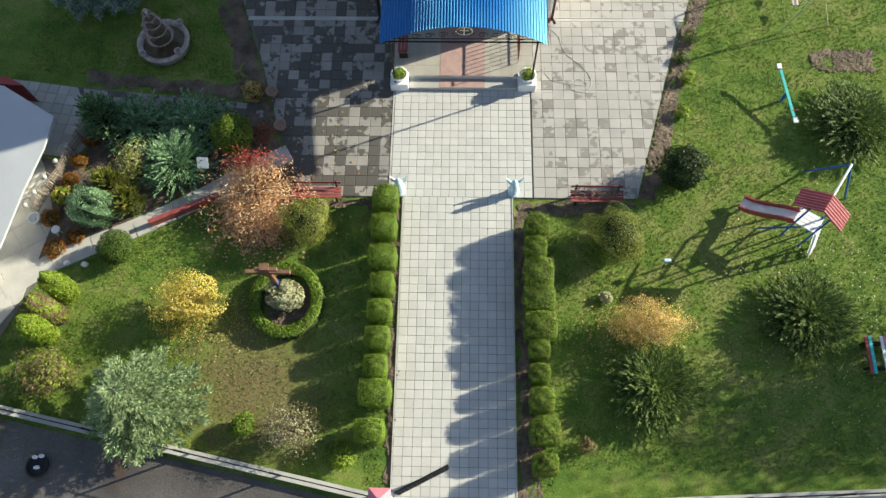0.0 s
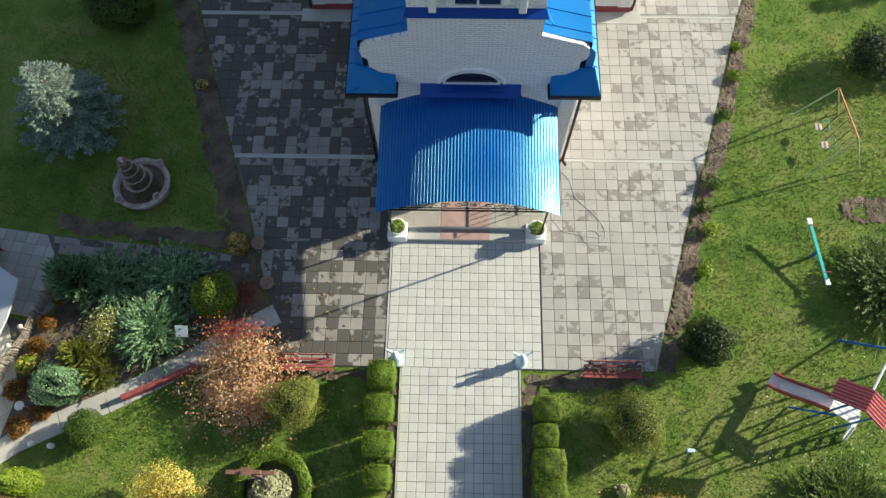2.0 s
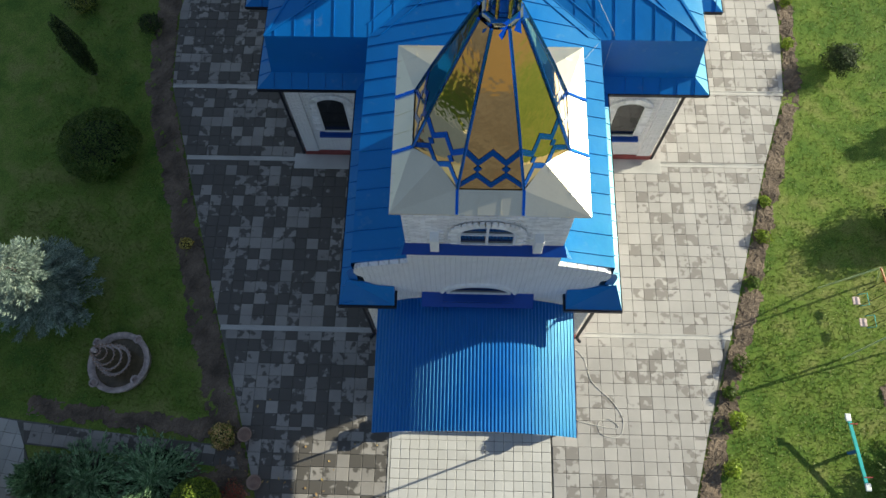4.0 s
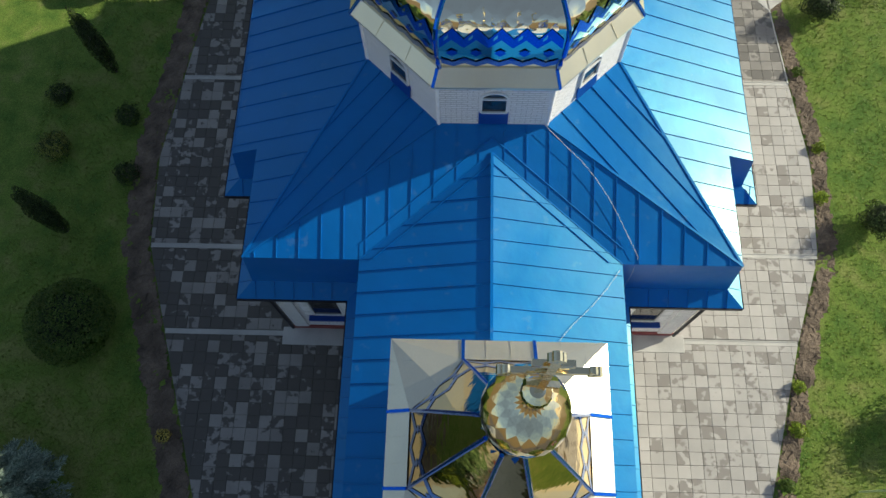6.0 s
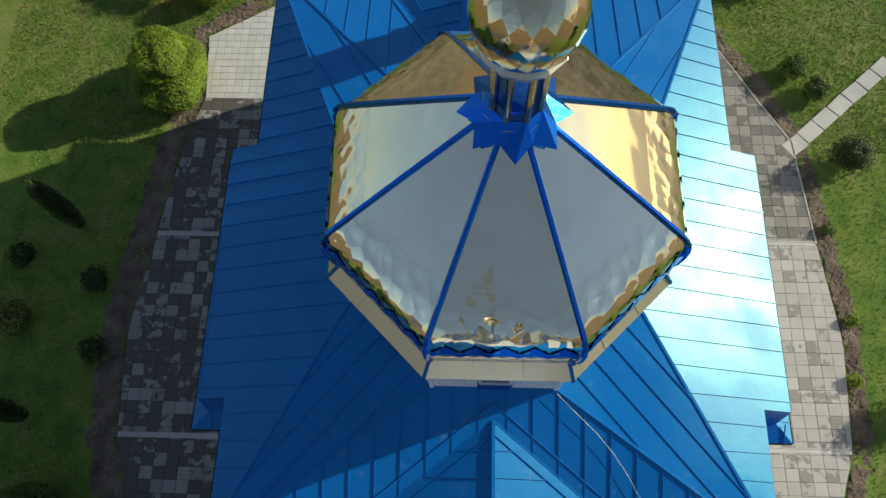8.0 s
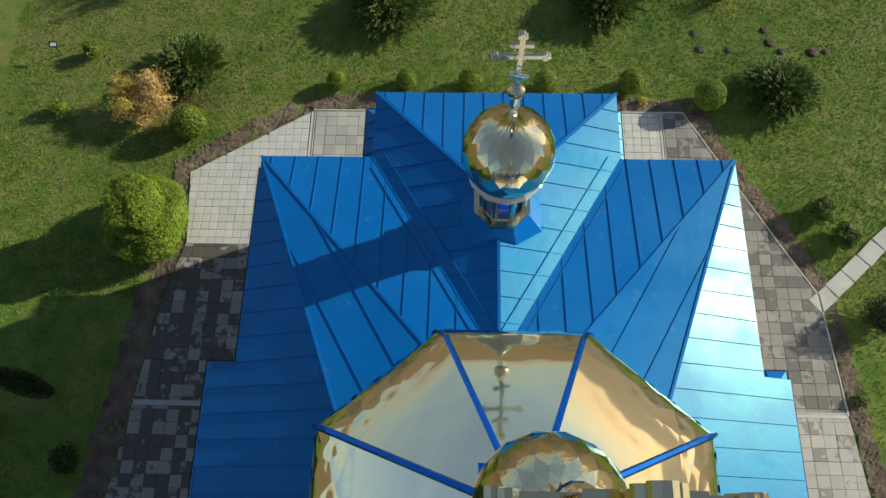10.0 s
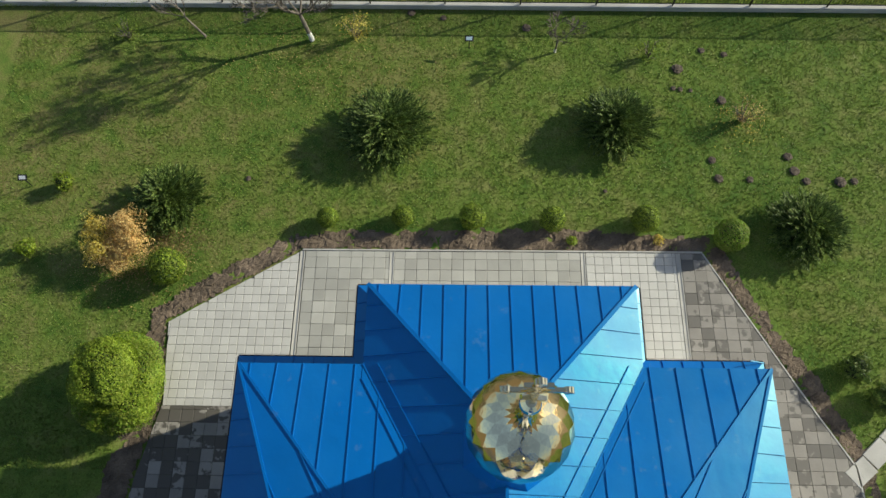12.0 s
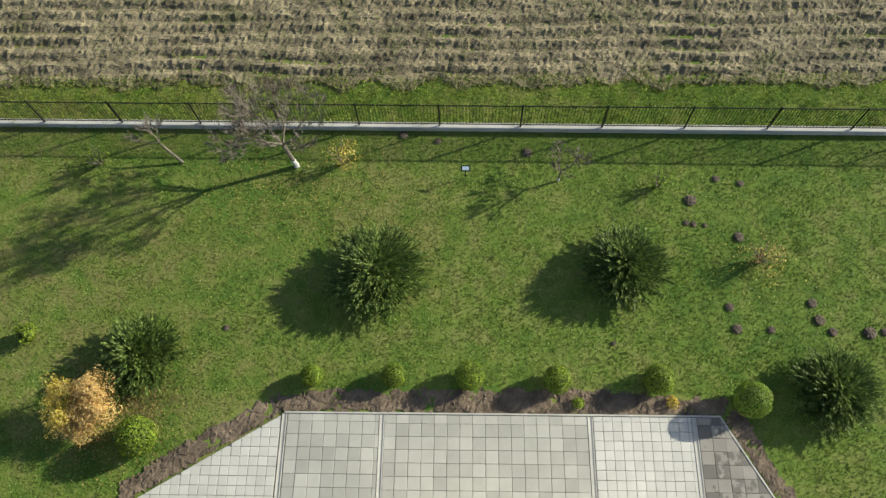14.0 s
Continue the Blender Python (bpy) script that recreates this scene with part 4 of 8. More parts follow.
# tower front bricks, proud of the wall
row, z = 0, 8.29
while z < 10.28:
    x = -TH + (0.13 if row % 2 else 0.0)
    while x < TH - 0.05:
        w = min(0.25, TH - x)
        mx, mz = x + w / 2 + 0.04, z + 0.04
        if not (abs(mx) < 0.98 and mz < 9.05 + 0.7 * math.sqrt(max(0, 1 - (mx / 0.98) ** 2)) + 0.15):
            part("brick", box(bmesh.new(), CX + x + 0.006, CX + x + w - 0.006, TY - TH - 0.014, TY - TH + 0.02, z + 0.006, z + 0.079), BRICK_PIECE, tower_walls[0])
        x += 0.26
    z += 0.086
    row += 1
part("cornice", box(bmesh.new(), CX - 1.05, CX + 1.15, TY - TH - 0.10, TY - TH, 10.25, 10.40, 0.01), PLASTER, church)
arched_window(0.04, TY - TH - 0.02, 8.42, 0.62, 0.62, sill=None)
for x in (-1.14, 1.2):
    part("pedestal", box(bmesh.new(), CX + x - 0.1, CX + x + 0.1, TY - TH - 0.24, TY - TH, 8.33, 8.98, 0.012), PLASTER, church)

# tower eave: pale gold square skirt rising to the octagon
ZE, ZO, EO = 10.44, 10.72, 2.05
OA = 1.62
octv = lambda r: [(r * math.cos(math.pi / 8 + k * math.pi / 4) / math.cos(math.pi / 8), r * math.sin(math.pi / 8 + k * math.pi / 4) / math.cos(math.pi / 8)) for k in range(8)]
ov = octv(OA)
cor = [(EO, EO), (-EO, EO), (-EO, -EO), (EO, -EO)]
g3 = lambda x, y, z: (CX + 0.03 + x, TY + y, z)
sk = bmesh.new()
for k in range(4):
    c0, c1 = cor[k], cor[(k + 1) % 4]
    o = [ov[(2 * k + 1) % 8], ov[(2 * k + 2) % 8]]
    ends = [tuple(math.copysign(EO, v) if abs(v) > 1 else v for v in p) for p in o]
    sk.faces.new([sk.verts.new(p) for p in (g3(*ends[0], ZE), g3(*ends[1], ZE), g3(*o[1], ZO), g3(*o[0], ZO))])
    # the corners run up to a hip that meets the dome's diagonal field
    for c, e, v in ((c0, ends[0], o[0]), (c1, ends[1], o[1])):
        sk.faces.new([sk.verts.new(p) for p in (g3(*c, ZE), g3(*e, ZE), g3(*v, ZO), g3(math.copysign(1.08, c[0]), math.copysign(1.08, c[1]), ZO + 0.18))])
sk.faces.new([sk.verts.new(g3(*c, ZE - 0.05)) for c in cor])
for k in range(4):
    sk.faces.new([sk.verts.new(p) for p in (g3(*cor[k], ZE - 0.05), g3(*cor[(k + 1) % 4], ZE - 0.05), g3(*cor[(k + 1) % 4], ZE), g3(*cor[k], ZE))])
tower_eave = part("tower_eave", sk, GOLD_PALE, church, "pale gilded square eave of the tower")
for k in range(8):
    x, y = ov[k]
    ex, ey = (x, math.copysign(EO, y)) if abs(y) > abs(x) else (math.copysign(EO, x), y)
    part("seam_cap", beam(bmesh.new(), g3(x, y, ZO + 0.01), g3(ex, ey, ZE + 0.02), 0.06, 0.05), BLUE_FOIL, tower_eave, "blue foil strip")
for s in (-1, 1):
    for u in (-1.60, -1.16, -0.24, 0.22, 1.16, 1.60):
        v, z = (OA, ZO) if abs(u) < 1 else (abs(u), ZE + (EO - abs(u)) * 0.474)
        part("seam", beam(bmesh.new(), g3(u, s * EO, ZE + 0.01), g3(u, s * v, z), 0.015, 0.02), GOLD_PALE, tower_eave)
        part("seam", beam(bmesh.new(), g3(s * EO, u, ZE + 0.01), g3(s * v, u, z), 0.015, 0.02), GOLD_PALE, tower_eave)


def octagon_dome(name, at, profile, label, rib, zig=(), mat=None, lozenges=None):
    """An eight-sided dome of sheet-metal fields with ribs at the edges. profile: (distance to a side, z). zig: heights of the zigzag bands; lozenges: height, number and half-width of the foil lozenges between them."""
    dome = None
    for k in range(8):
        fb = bmesh.new()
        j = (k + 1) % 8
        prev = None
        for i, (r, z) in enumerate(profile):
            a, b = [fb.verts.new((at[0] + p[0], at[1] + p[1], z)) for p in (octv(r)[k], octv(r)[j])]
            m = [fb.verts.new(a.co.lerp(b.co, u)) for u in (0.25, 0.5, 0.75)]
            line = [a, *m, b]
            if prev:
                for u in range(4):
                    fb.faces.new((prev[u], prev[u + 1], line[u + 1], line[u]))
            prev = line
        if dome is None:
            dome = part(name, fb, mat or GOLD, church, label, smooth=True)
        else:
            part("dome_panel", fb, mat or GOLD, dome, smooth=True)
        rb = bmesh.new()
        tube(rb, [(at[0] + octv(r)[k][0] * 1.006, at[1] + octv(r)[k][1] * 1.006, z + 0.01) for r, z in profile], rib, 6)
        part("rib", rb, BLUE_FOIL, dome, "blue foil rib")
        # zigzag bands of blue foil laid on the field
        for low, amp, count, wide, flip in zig:
            zb = bmesh.new()
            pts = []
            for n in range(count * 2 + 1):
                u = 0.03 + 0.94 * n / (count * 2)
                zz = low + (amp if (n + flip) % 2 else 0)
                ends = []
                for dz in (-wide * 0.75, wide * 0.75):
                    r = np.interp(zz + dz, [p[1] for p in profile], [p[0] for p in profile])
                    p = Vector(octv(r)[k]).lerp(Vector(octv(r)[j]), u)
                    ends.append(zb.verts.new((at[0] + p.x * 1.007, at[1] + p.y * 1.007, zz + dz)))
                pts.append(ends)
            for (a, b), (c, d) in zip(pts, pts[1:]):
                zb.faces.new((a, c, d, b))
            part("zigzag_band", zb, BLUE_FOIL, dome, "blue foil zigzag", smooth=True)
        if lozenges:
            zz, count, half = lozenges
            for n in range(count):
                lz = bmesh.new()
                for du, dz in ((half, 0), (0, half), (-half, 0), (0, -half)):
                    r = np.interp(zz + dz, [p[1] for p in profile], [p[0] for p in profile])
                    a, b = Vector(octv(r)[k]), Vector(octv(r)[j])
                    p = a.lerp(b, 0.03 + 0.94 * (n + 0.5) / count + du / (b - a).length)
                    lz.verts.new((at[0] + p.x * 1.009, at[1] + p.y * 1.009, zz + dz))
                lz.faces.new(lz.verts)
                part("lozenge", lz, BLUE_FOIL, dome)
    return dome


tent = octagon_dome("tower_dome", (CX + 0.03, TY), [(1.62, 10.66), (1.54, 10.9), (1.40, 11.3), (1.16, 12.0), (0.88, 12.75), (0.56, 13.6), (0.36, 14.12)], "gilded eight-sided tower dome with blue zigzags", 0.035,
                    ((10.84, 0.26, 2, 0.10, 0), (11.40, 0.26, 2, 0.11, 1)), mat=GOLD_TENT, lozenges=(11.25, 2, 0.09))


def soften(me, at, z, r):
    """Shades each lozenge of an onion nearly flat: its own normal, blended with that of the round form."""
    me.polygons.foreach_set("use_smooth", [True] * len(me.polygons))
    pair = collections.defaultdict(list)
    for p in me.polygons:
        zs = sorted((round(me.vertices[v].co.z, 3), v) for v in p.vertices)
        low_pair = zs[0][0] == zs[1][0]
        base_edge = tuple(sorted((zs[0][1], zs[1][1]) if low_pair else (zs[-1][1], zs[-2][1])))
        pair[base_edge].append(p.index)
    flat_n = {}
    for ids in pair.values():
        m = sum((me.polygons[k].normal for k in ids), Vector())
        for k in ids:
            flat_n[k] = m.normalized()
    round_n = {v.index: v.normal.copy() for v in me.vertices}
    out = []
    for p in me.polygons:
        for v in p.vertices:
            out.append((flat_n[p.index] * 0.55 + round_n[v] * 0.45).normalized())
    me.normals_split_custom_set(out)


def onion(at, r, z, lantern_low, lr, label, seat):
    """A lantern with a facetted onion dome, its ball and an eight-pointed cross."""
    cx_, cy_ = at
    base = bmesh.new()
    lathe(base, [(lr * 1.35, lantern_low - 0.06), (lr * 1.35, lantern_low + 0.05), (lr * 1.02, lantern_low + 0.07), (lr * 1.02, lantern_low + 0.16)], 8, at, math.pi / 8)
    ln = part("lantern", base, GOLD_PLAIN, church, label)
    neck = z - r * 0.93
    for k in range(8):
        th = math.pi / 8 + k * math.pi / 4
        p = (cx_ + lr * math.cos(th), cy_ + lr * math.sin(th))
        part("lantern_post", tube(bmesh.new(), [(*p, lantern_low + 0.1), (*p, neck)], 0.05 * lr / 0.4, 6), GOLD_PLAIN, ln)
    part("lantern_core", lathe(bmesh.new(), [(lr * 0.88, lantern_low + 0.06), (lr * 0.88, neck)], 8, at, math.pi / 8), BLUE_FOIL, ln, "dark blue lantern panels")
    part("collar", lathe(bmesh.new(), [(lr * 1.02, neck - 0.10), (lr * 1.5, neck - 0.04), (lr * 1.62, neck + 0.08), (lr * 1.25, neck + 0.2)], 12, at), GOLD_PALE, ln)
    # facets: staggered rows of lozenges on the onion
    prof = [(0.62, -0.94), (0.78, -0.76), (0.89, -0.55), (0.965, -0.32), (1.0, -0.08), (0.99, 0.16), (0.93, 0.38), (0.82, 0.58), (0.67, 0.75), (0.50, 0.88), (0.34, 0.99), (0.22, 1.11), (0.13, 1.27), (0.08, 1.5)]
    ob = bmesh.new()
    n = 16
    rows = [[ob.verts.new((cx_ + a * r * math.cos((k + i % 2 / 2) * 2 * math.pi / n), cy_ + a * r * math.sin((k + i % 2 / 2) * 2 * math.pi / n), z + b * r)) for k in range(n)] for i, (a, b) in enumerate(prof)]
    for i in range(len(rows) - 1):
        for k in range(n):
            j = (k + 1) % n
            lo, hi = rows[i], rows[i + 1]
            if i % 2:
                ob.faces.new((lo[k], lo[j], hi[j])), ob.faces.new((lo[k], hi[j], hi[k]))
            else:
                ob.faces.new((lo[k], lo[j], hi[k])), ob.faces.new((lo[j], hi[j], hi[k]))
    ob.faces.new(rows[-1])
    on = part("onion", ob, GOLD_FACET, church, "gilded facetted onion dome")
    soften(on.data, (cx_, cy_), z, r)
    top_z = z + 1.5 * r
    return on, top_z


GOLD_FACET = metal_sheet("gold_facet", (0.85, 0.74, 0.49), 0.07, 1.0, 0.006, scale=5.0)


def gilded_cross(at, ball_z, ball_r, bar_z, half, top_z, name="cross"):
    """Ball and eight-pointed cross: upright, long bar, short upper bar, slanted lower bar, trefoil ends and rays."""
    cx_, cy_ = at
    b = bmesh.new()
    lathe(b, [(0.001, ball_z - ball_r), (ball_r * 0.62, ball_z - ball_r * 0.78), (ball_r * 0.96, ball_z - ball_r * 0.2), (ball_r, ball_z), (ball_r * 0.9, ball_z + ball_r * 0.4), (ball_r * 0.5, ball_z + ball_r * 0.8), (0.001, ball_z + ball_r)], 14, at)
    ball = part("ball", b, GOLD_FACET, church, "gilded ball")
    part("stem", tube(bmesh.new(), [(cx_, cy_, ball_z - ball_r * 2.6), (cx_, cy_, ball_z)], [ball_r * 0.62, ball_r * 0.36], 10), GOLD_PLAIN, ball)
    w = half * 0.11
    cr = bmesh.new()
    box(cr, cx_ - w, cx_ + w, cy_ - w * 0.8, cy_ + w * 0.8, ball_z + ball_r * 0.8, top_z - w * 1.2)
    up = part(name, cr, GOLD_PLAIN, church, "gilded eight-pointed cross")
    part("cross_bar", box(bmesh.new(), cx_ - half, cx_ + half, cy_ - w * 0.7, cy_ + w * 0.7, bar_z - w, bar_z + w), GOLD_PLAIN, up)
    hi = bar_z + (top_z - bar_z) * 0.52
    part("cross_bar", box(bmesh.new(), cx_ - half * 0.48, cx_ + half * 0.48, cy_ - w * 0.7, cy_ + w * 0.7, hi - w, hi + w), GOLD_PLAIN, up)
    lz = ball_z + ball_r + (bar_z - ball_z) * 0.28
    part("cross_bar", beam(bmesh.new(), (cx_ - half * 0.44, cy_, lz + half * 0.16), (cx_ + half * 0.44, cy_, lz - half * 0.16), w * 1.5, w * 2), GOLD_PLAIN, up)
    for dx, dz in ((-half, 0), (half, 0), (0, top_z - bar_z - w)):
        t = bmesh.new()
        lobes = ((0, w * 0.9), (0, -w * 0.9), (math.copysign(w, dx), 0)) if dx else ((-w * 0.9, 0), (w * 0.9, 0), (0, w))
        for q_, (ox, oz) in enumerate(lobes):
            p = (cx_ + dx + ox, bar_z + dz + oz)
            deep = w * (0.86 + 0.07 * q_)
            tube(t, [(p[0], cy_ - deep, p[1]), (p[0], cy_ + deep, p[1])], w * (1.0 + 0.03 * q_), 10)
        part("trefoil", t, GOLD_PLAIN, up)
    for k in range(16):
        th = (k + 0.5) * math.pi / 8
        l_ = half * (0.5 if k % 2 else 0.38)
        part("ray", beam(bmesh.new(), (cx_, cy_, bar_z), (cx_ + l_ * math.cos(th), cy_, bar_z + l_ * math.sin(th)), 0.012, 0.012, (0, 1, 0)), GOLD_PLAIN, up)
    return up


TX = CX + 0.06
onion((TX, TY), 0.52, 15.68, 14.14, 0.27, "gilded eight-sided lantern", tent)
gilded_cross((TX, TY), 16.9, 0.16, 17.95, 0.36, 18.5)
# blue foil star at the tent's tip
def foil_star(at, r0, r1, z0, z1, name="foil_star"):
    first = None
    for k in range(8):
        st = bmesh.new()
        th = k * math.pi / 4
        pts = [(r0, -0.3927, z0), (r1 * 0.74, -0.3927, z0 + (z1 - z0) * 0.66), (r1, 0.0, z1), (r1 * 0.74, 0.3927, z0 + (z1 - z0) * 0.66), (r0, 0.3927, z0)]
        st.faces.new([st.verts.new((at[0] + r * math.cos(th + a), at[1] + r * math.sin(th + a), z)) for r, a, z in pts])
        if first is None:
            first = part(name, st, BLUE_FOIL, church, "blue foil star round the lantern's foot")
        else:
            part("star_point", st, BLUE_FOIL, first)
    return first


foil_star((TX, TY), 0.3, 0.46, 14.30, 13.98)

# drum
drum_v = [(CX + x, DY + y) for x, y in octv(DA)]
drum_in = [(CX + x, DY + y) for x, y in octv(DA - 0.4)]
for k in range(8):
    j = (k + 1) % 8
    part("drum_wall", prism(bmesh.new(), [drum_v[k], drum_v[j], drum_in[j], drum_in[k]], 7.3, 10.1), BRICK, church, "white brick drum wall")
    a, b = Vector((*drum_v[k], 0)), Vector((*drum_v[j], 0))
    m, d = (a + b) / 2, (b - a).normalized()
    o = Vector((d.y, -d.x, 0))
    out = [m + d * u + o * 0.012 + Vector((0, 0, 8.72 + v)) for u, v in [(-0.31, 0), (0.31, 0)] + [(0.31 * math.cos(t * math.pi / 8), 0.62 + 0.22 * math.sin(t * math.pi / 8)) for t in range(9)]]
    wb = bmesh.new()
    wb.faces.new([wb.verts.new(p) for p in out])
    win = part("window", wb, GLASS_DARK, church, "small arched drum window")
    fb = bmesh.new()
    for i in range(len(out)):
        beam(fb, out[i - 1] + o * 0.02, out[i] + o * 0.02, 0.05, 0.05, o)
    beam(fb, m + o * 0.03 - d * 0.3 + Vector((0, 0, 9.3)), m + o * 0.03 + d * 0.3 + Vector((0, 0, 9.3)), 0.05, 0.05, o)
    part("frame", fb, FRAME_WHITE, win)
    fl = sheet(bmesh.new(), [m + d * u + o * (0.02 + v) + Vector((0, 0, 8.70 - 9.0 * v)) for u, v in ((-0.36, 0.0), (0.36, 0.0), (0.36, 0.05), (-0.36, 0.05))], 0.03)
    part("sill", fl, BLUE_DARK, win, "blue sheet apron under the window")
    # pilasters at the drum's corners
    part("pilaster", tube(bmesh.new(), [(*drum_v[k], 7.5), (*drum_v[k], 10.08)], 0.05, 8), BRICK_PIECE, church)
ev = bmesh.new()
lathe(ev, [(v / math.cos(math.pi / 8), z) for v, z in ((DA + 0.02, 9.98), (DA + 0.20, 9.96), (DA + 0.20, 10.02), (DA - 0.08, 10.38))], 8, (CX, DY), math.pi / 8)
drum_eave = part("drum_eave", ev, GOLD_PALE, church, "pale gilded eave of the drum")
for k in range(8):
    p, q = Vector(octv(DA - 0.06)[k]), Vector(octv(DA + 0.2)[k])
    part("seam_cap", beam(bmesh.new(), (CX + p.x, DY + p.y, 10.38), (CX + q.x, DY + q.y, 10.02), 0.07, 0.05), BLUE_FOIL, drum_eave, "blue foil strip")
    for u in (0.32, 0.67):
        a, b = [Vector(octv(r)[k]).lerp(Vector(octv(r)[(k + 1) % 8]), u) for r in (DA - 0.06, DA + 0.19)]
        part("seam", beam(bmesh.new(), (CX + a.x, DY + a.y, 10.37), (CX + b.x, DY + b.y, 10.04), 0.014, 0.02), GOLD_PALE, drum_eave)

# steep sides, a tight shoulder, then a straight slope to the lantern
BIG_PROFILE = [(3.13, 10.35), (3.20, 10.62), (3.25, 10.98), (3.28, 11.32), (3.28, 11.58), (3.23, 11.84), (3.12, 12.04), (2.95, 12.20), (2.7, 12.40), (2.1, 12.88), (1.4, 13.43), (0.72, 13.96), (0.42, 14.19)]
big = octagon_dome("main_dome", (CX + 0.03, DY), BIG_PROFILE, "large gilded eight-sided dome with blue ribs", 0.055,
                   ((10.57, 0.18, 5, 0.15, 1), (11.42, 0.28, 5, 0.20, 0)), lozenges=(11.08, 5, 0.135))
foil_star((TX, DY), 0.42, 0.92, 14.40, 14.02)
onion((TX, DY), 0.78, 16.5, 14.24, 0.40, "gilded eight-sided lantern", big)
gilded_cross((TX, DY), 18.24, 0.21, 19.85, 0.62, 20.65)
# drum and dome are shallower towards the apse
heights = [7.0] + [z for _, z in BIG_PROFILE]
full = [DA] + [r for r, _ in BIG_PROFILE]
rear = [2.92] + [min(r * 1.03, 2.92) for r, _ in BIG_PROFILE]
for ob in church.children_recursive:
    if ob.type != "MESH" or ob.name.startswith(("roof", "seam.", "hip", "valley", "ridge")) and not ob.parent.name.startswith("drum"):
        continue
    vv = ob.data.vertices
    if any(math.hypot(v.co.x - CX, v.co.y - DY) > 3.98 or not 7.25 < v.co.z < 14.3 for v in vv):
        continue
    for v in vv:
        r, r2 = np.interp(v.co.z, heights, full), np.interp(v.co.z, heights, rear)
        dy = v.co.y - DY
        over = max(0.0, dy - r)
        v.co.y -= (r - r2) * min(1.0, max(0.0, (dy - 0.414 * r) / (0.586 * r))) + over * 0.85
    ob.data.update()
saddle = sheet(bmesh.new(), [c3(-HW - 0.25, DY + 2.7, zr - 0.02), c3(HW + 0.25, DY + 2.7, zr - 0.02), c3(HW, DY + DA + 0.04, zr - 0.012), c3(-HW, DY + DA + 0.04, zr - 0.012)], 0.04)
part("roof_saddle", saddle, BLUE, church, "flat blue sheet behind the drum")

# rear onion on its blue foot
RY = 27.9
ft = bmesh.new()
lathe(ft, [(1.02 / math.cos(math.pi / 8), zr - 0.42), (0.66, zr + 0.32), (0.6, zr + 0.4)], 8, (TX, RY), math.pi / 8)
foot_ob = part("lantern_foot", ft, BLUE, church, "blue sheet foot of the rear lantern")
onion((TX, RY), 0.95, 11.0, zr + 0.36, 0.52, "gilded eight-sided lantern", foot_ob)
gilded_cross((TX, RY), 13.16, 0.17, 14.15, 0.40, 14.7)

# lightning cable and lamp cable over the roof
def cable(name, pts, r, mat, label):
    bm = bmesh.new()
    tube(bm, pts, r, 5)
    return tagged(part(name, bm, mat, None), label, "cable")


slope = lambda x, y: c3(x, y, 8.215 + 0.376 * (y - 17.62))
cable("roof_cable", [slope(*p) for p in ((1.34, 17.59), (1.80, 17.17), (2.22, 16.80), (2.58, 16.40), (2.90, 15.96), (3.16, 15.52), (3.39, 15.08), (3.64, 14.61))] + [c3(3.55, 14.3, 6.6), c3(3.5, 14.2, 5.5)], 0.005, HOSE, "thin pale cable lying down the blue roof")
cable("roof_cable", [c3(x, y, 7.07 + (3.1 - x) * 0.288) for x, y in ((3.18, 14.28), (2.82, 13.76), (2.38, 13.24), (1.94, 12.80), (1.58, 12.36), (1.40, 11.6))], 0.005, HOSE, "thin pale cable lying across the blue nave roof")

# ---- porch and canopy ----
porch = thing("porch", "low tiled porch with a step before the church door", "porch", (0, 6.0, 0))
part("platform", box(bmesh.new(), -2.62, 2.66, 4.88, 7.65, 0.0, 0.34), CONCRETE, porch)
part("step", box(bmesh.new(), -2.02, 2.06, 4.47, 4.88, 0.0, 0.17, 0.01), CONCRETE, porch)
for i in range(13):
    for j in range(6):
        x0, y0 = -2.62 + i * 0.406, 4.9 + j * 0.456
        part("tile", box(bmesh.new(), x0 + 0.005, x0 + 0.401, y0 + 0.005, y0 + 0.451, 0.335, 0.35), PORCH_TILE, porch)
rug = sheet(bmesh.new(), [(-0.86, 4.9, 0.358), (0.84, 4.9, 0.358), (0.84, 7.6, 0.358), (-0.86, 7.6, 0.358)], 0.006)
tagged(part("carpet_runner", rug, CARPET, None), "faded red runner laid over the porch", "carpet")
rug = sheet(bmesh.new(), [(-0.86, 4.49, 0.18), (0.84, 4.49, 0.18), (0.84, 4.87, 0.18), (-0.86, 4.87, 0.18)], 0.006)
tagged(part("carpet_runner", rug, CARPET, None), "faded red runner laid on the porch step", "carpet")
part("door", box(bmesh.new(), CX - 0.8, CX + 0.8, 7.6, 7.66, 0.35, 2.5), WOOD_BROWN, church, "brown wooden double door")
for s in (-1, 1):
    part("pedestal", box(bmesh.new(), 0.02 + s * 2.4 - 0.34, 0.02 + s * 2.4 + 0.34, 4.42, 5.02, 0, 0.42, 0.02), WHITE_PAINT, porch, "white painted pedestal")

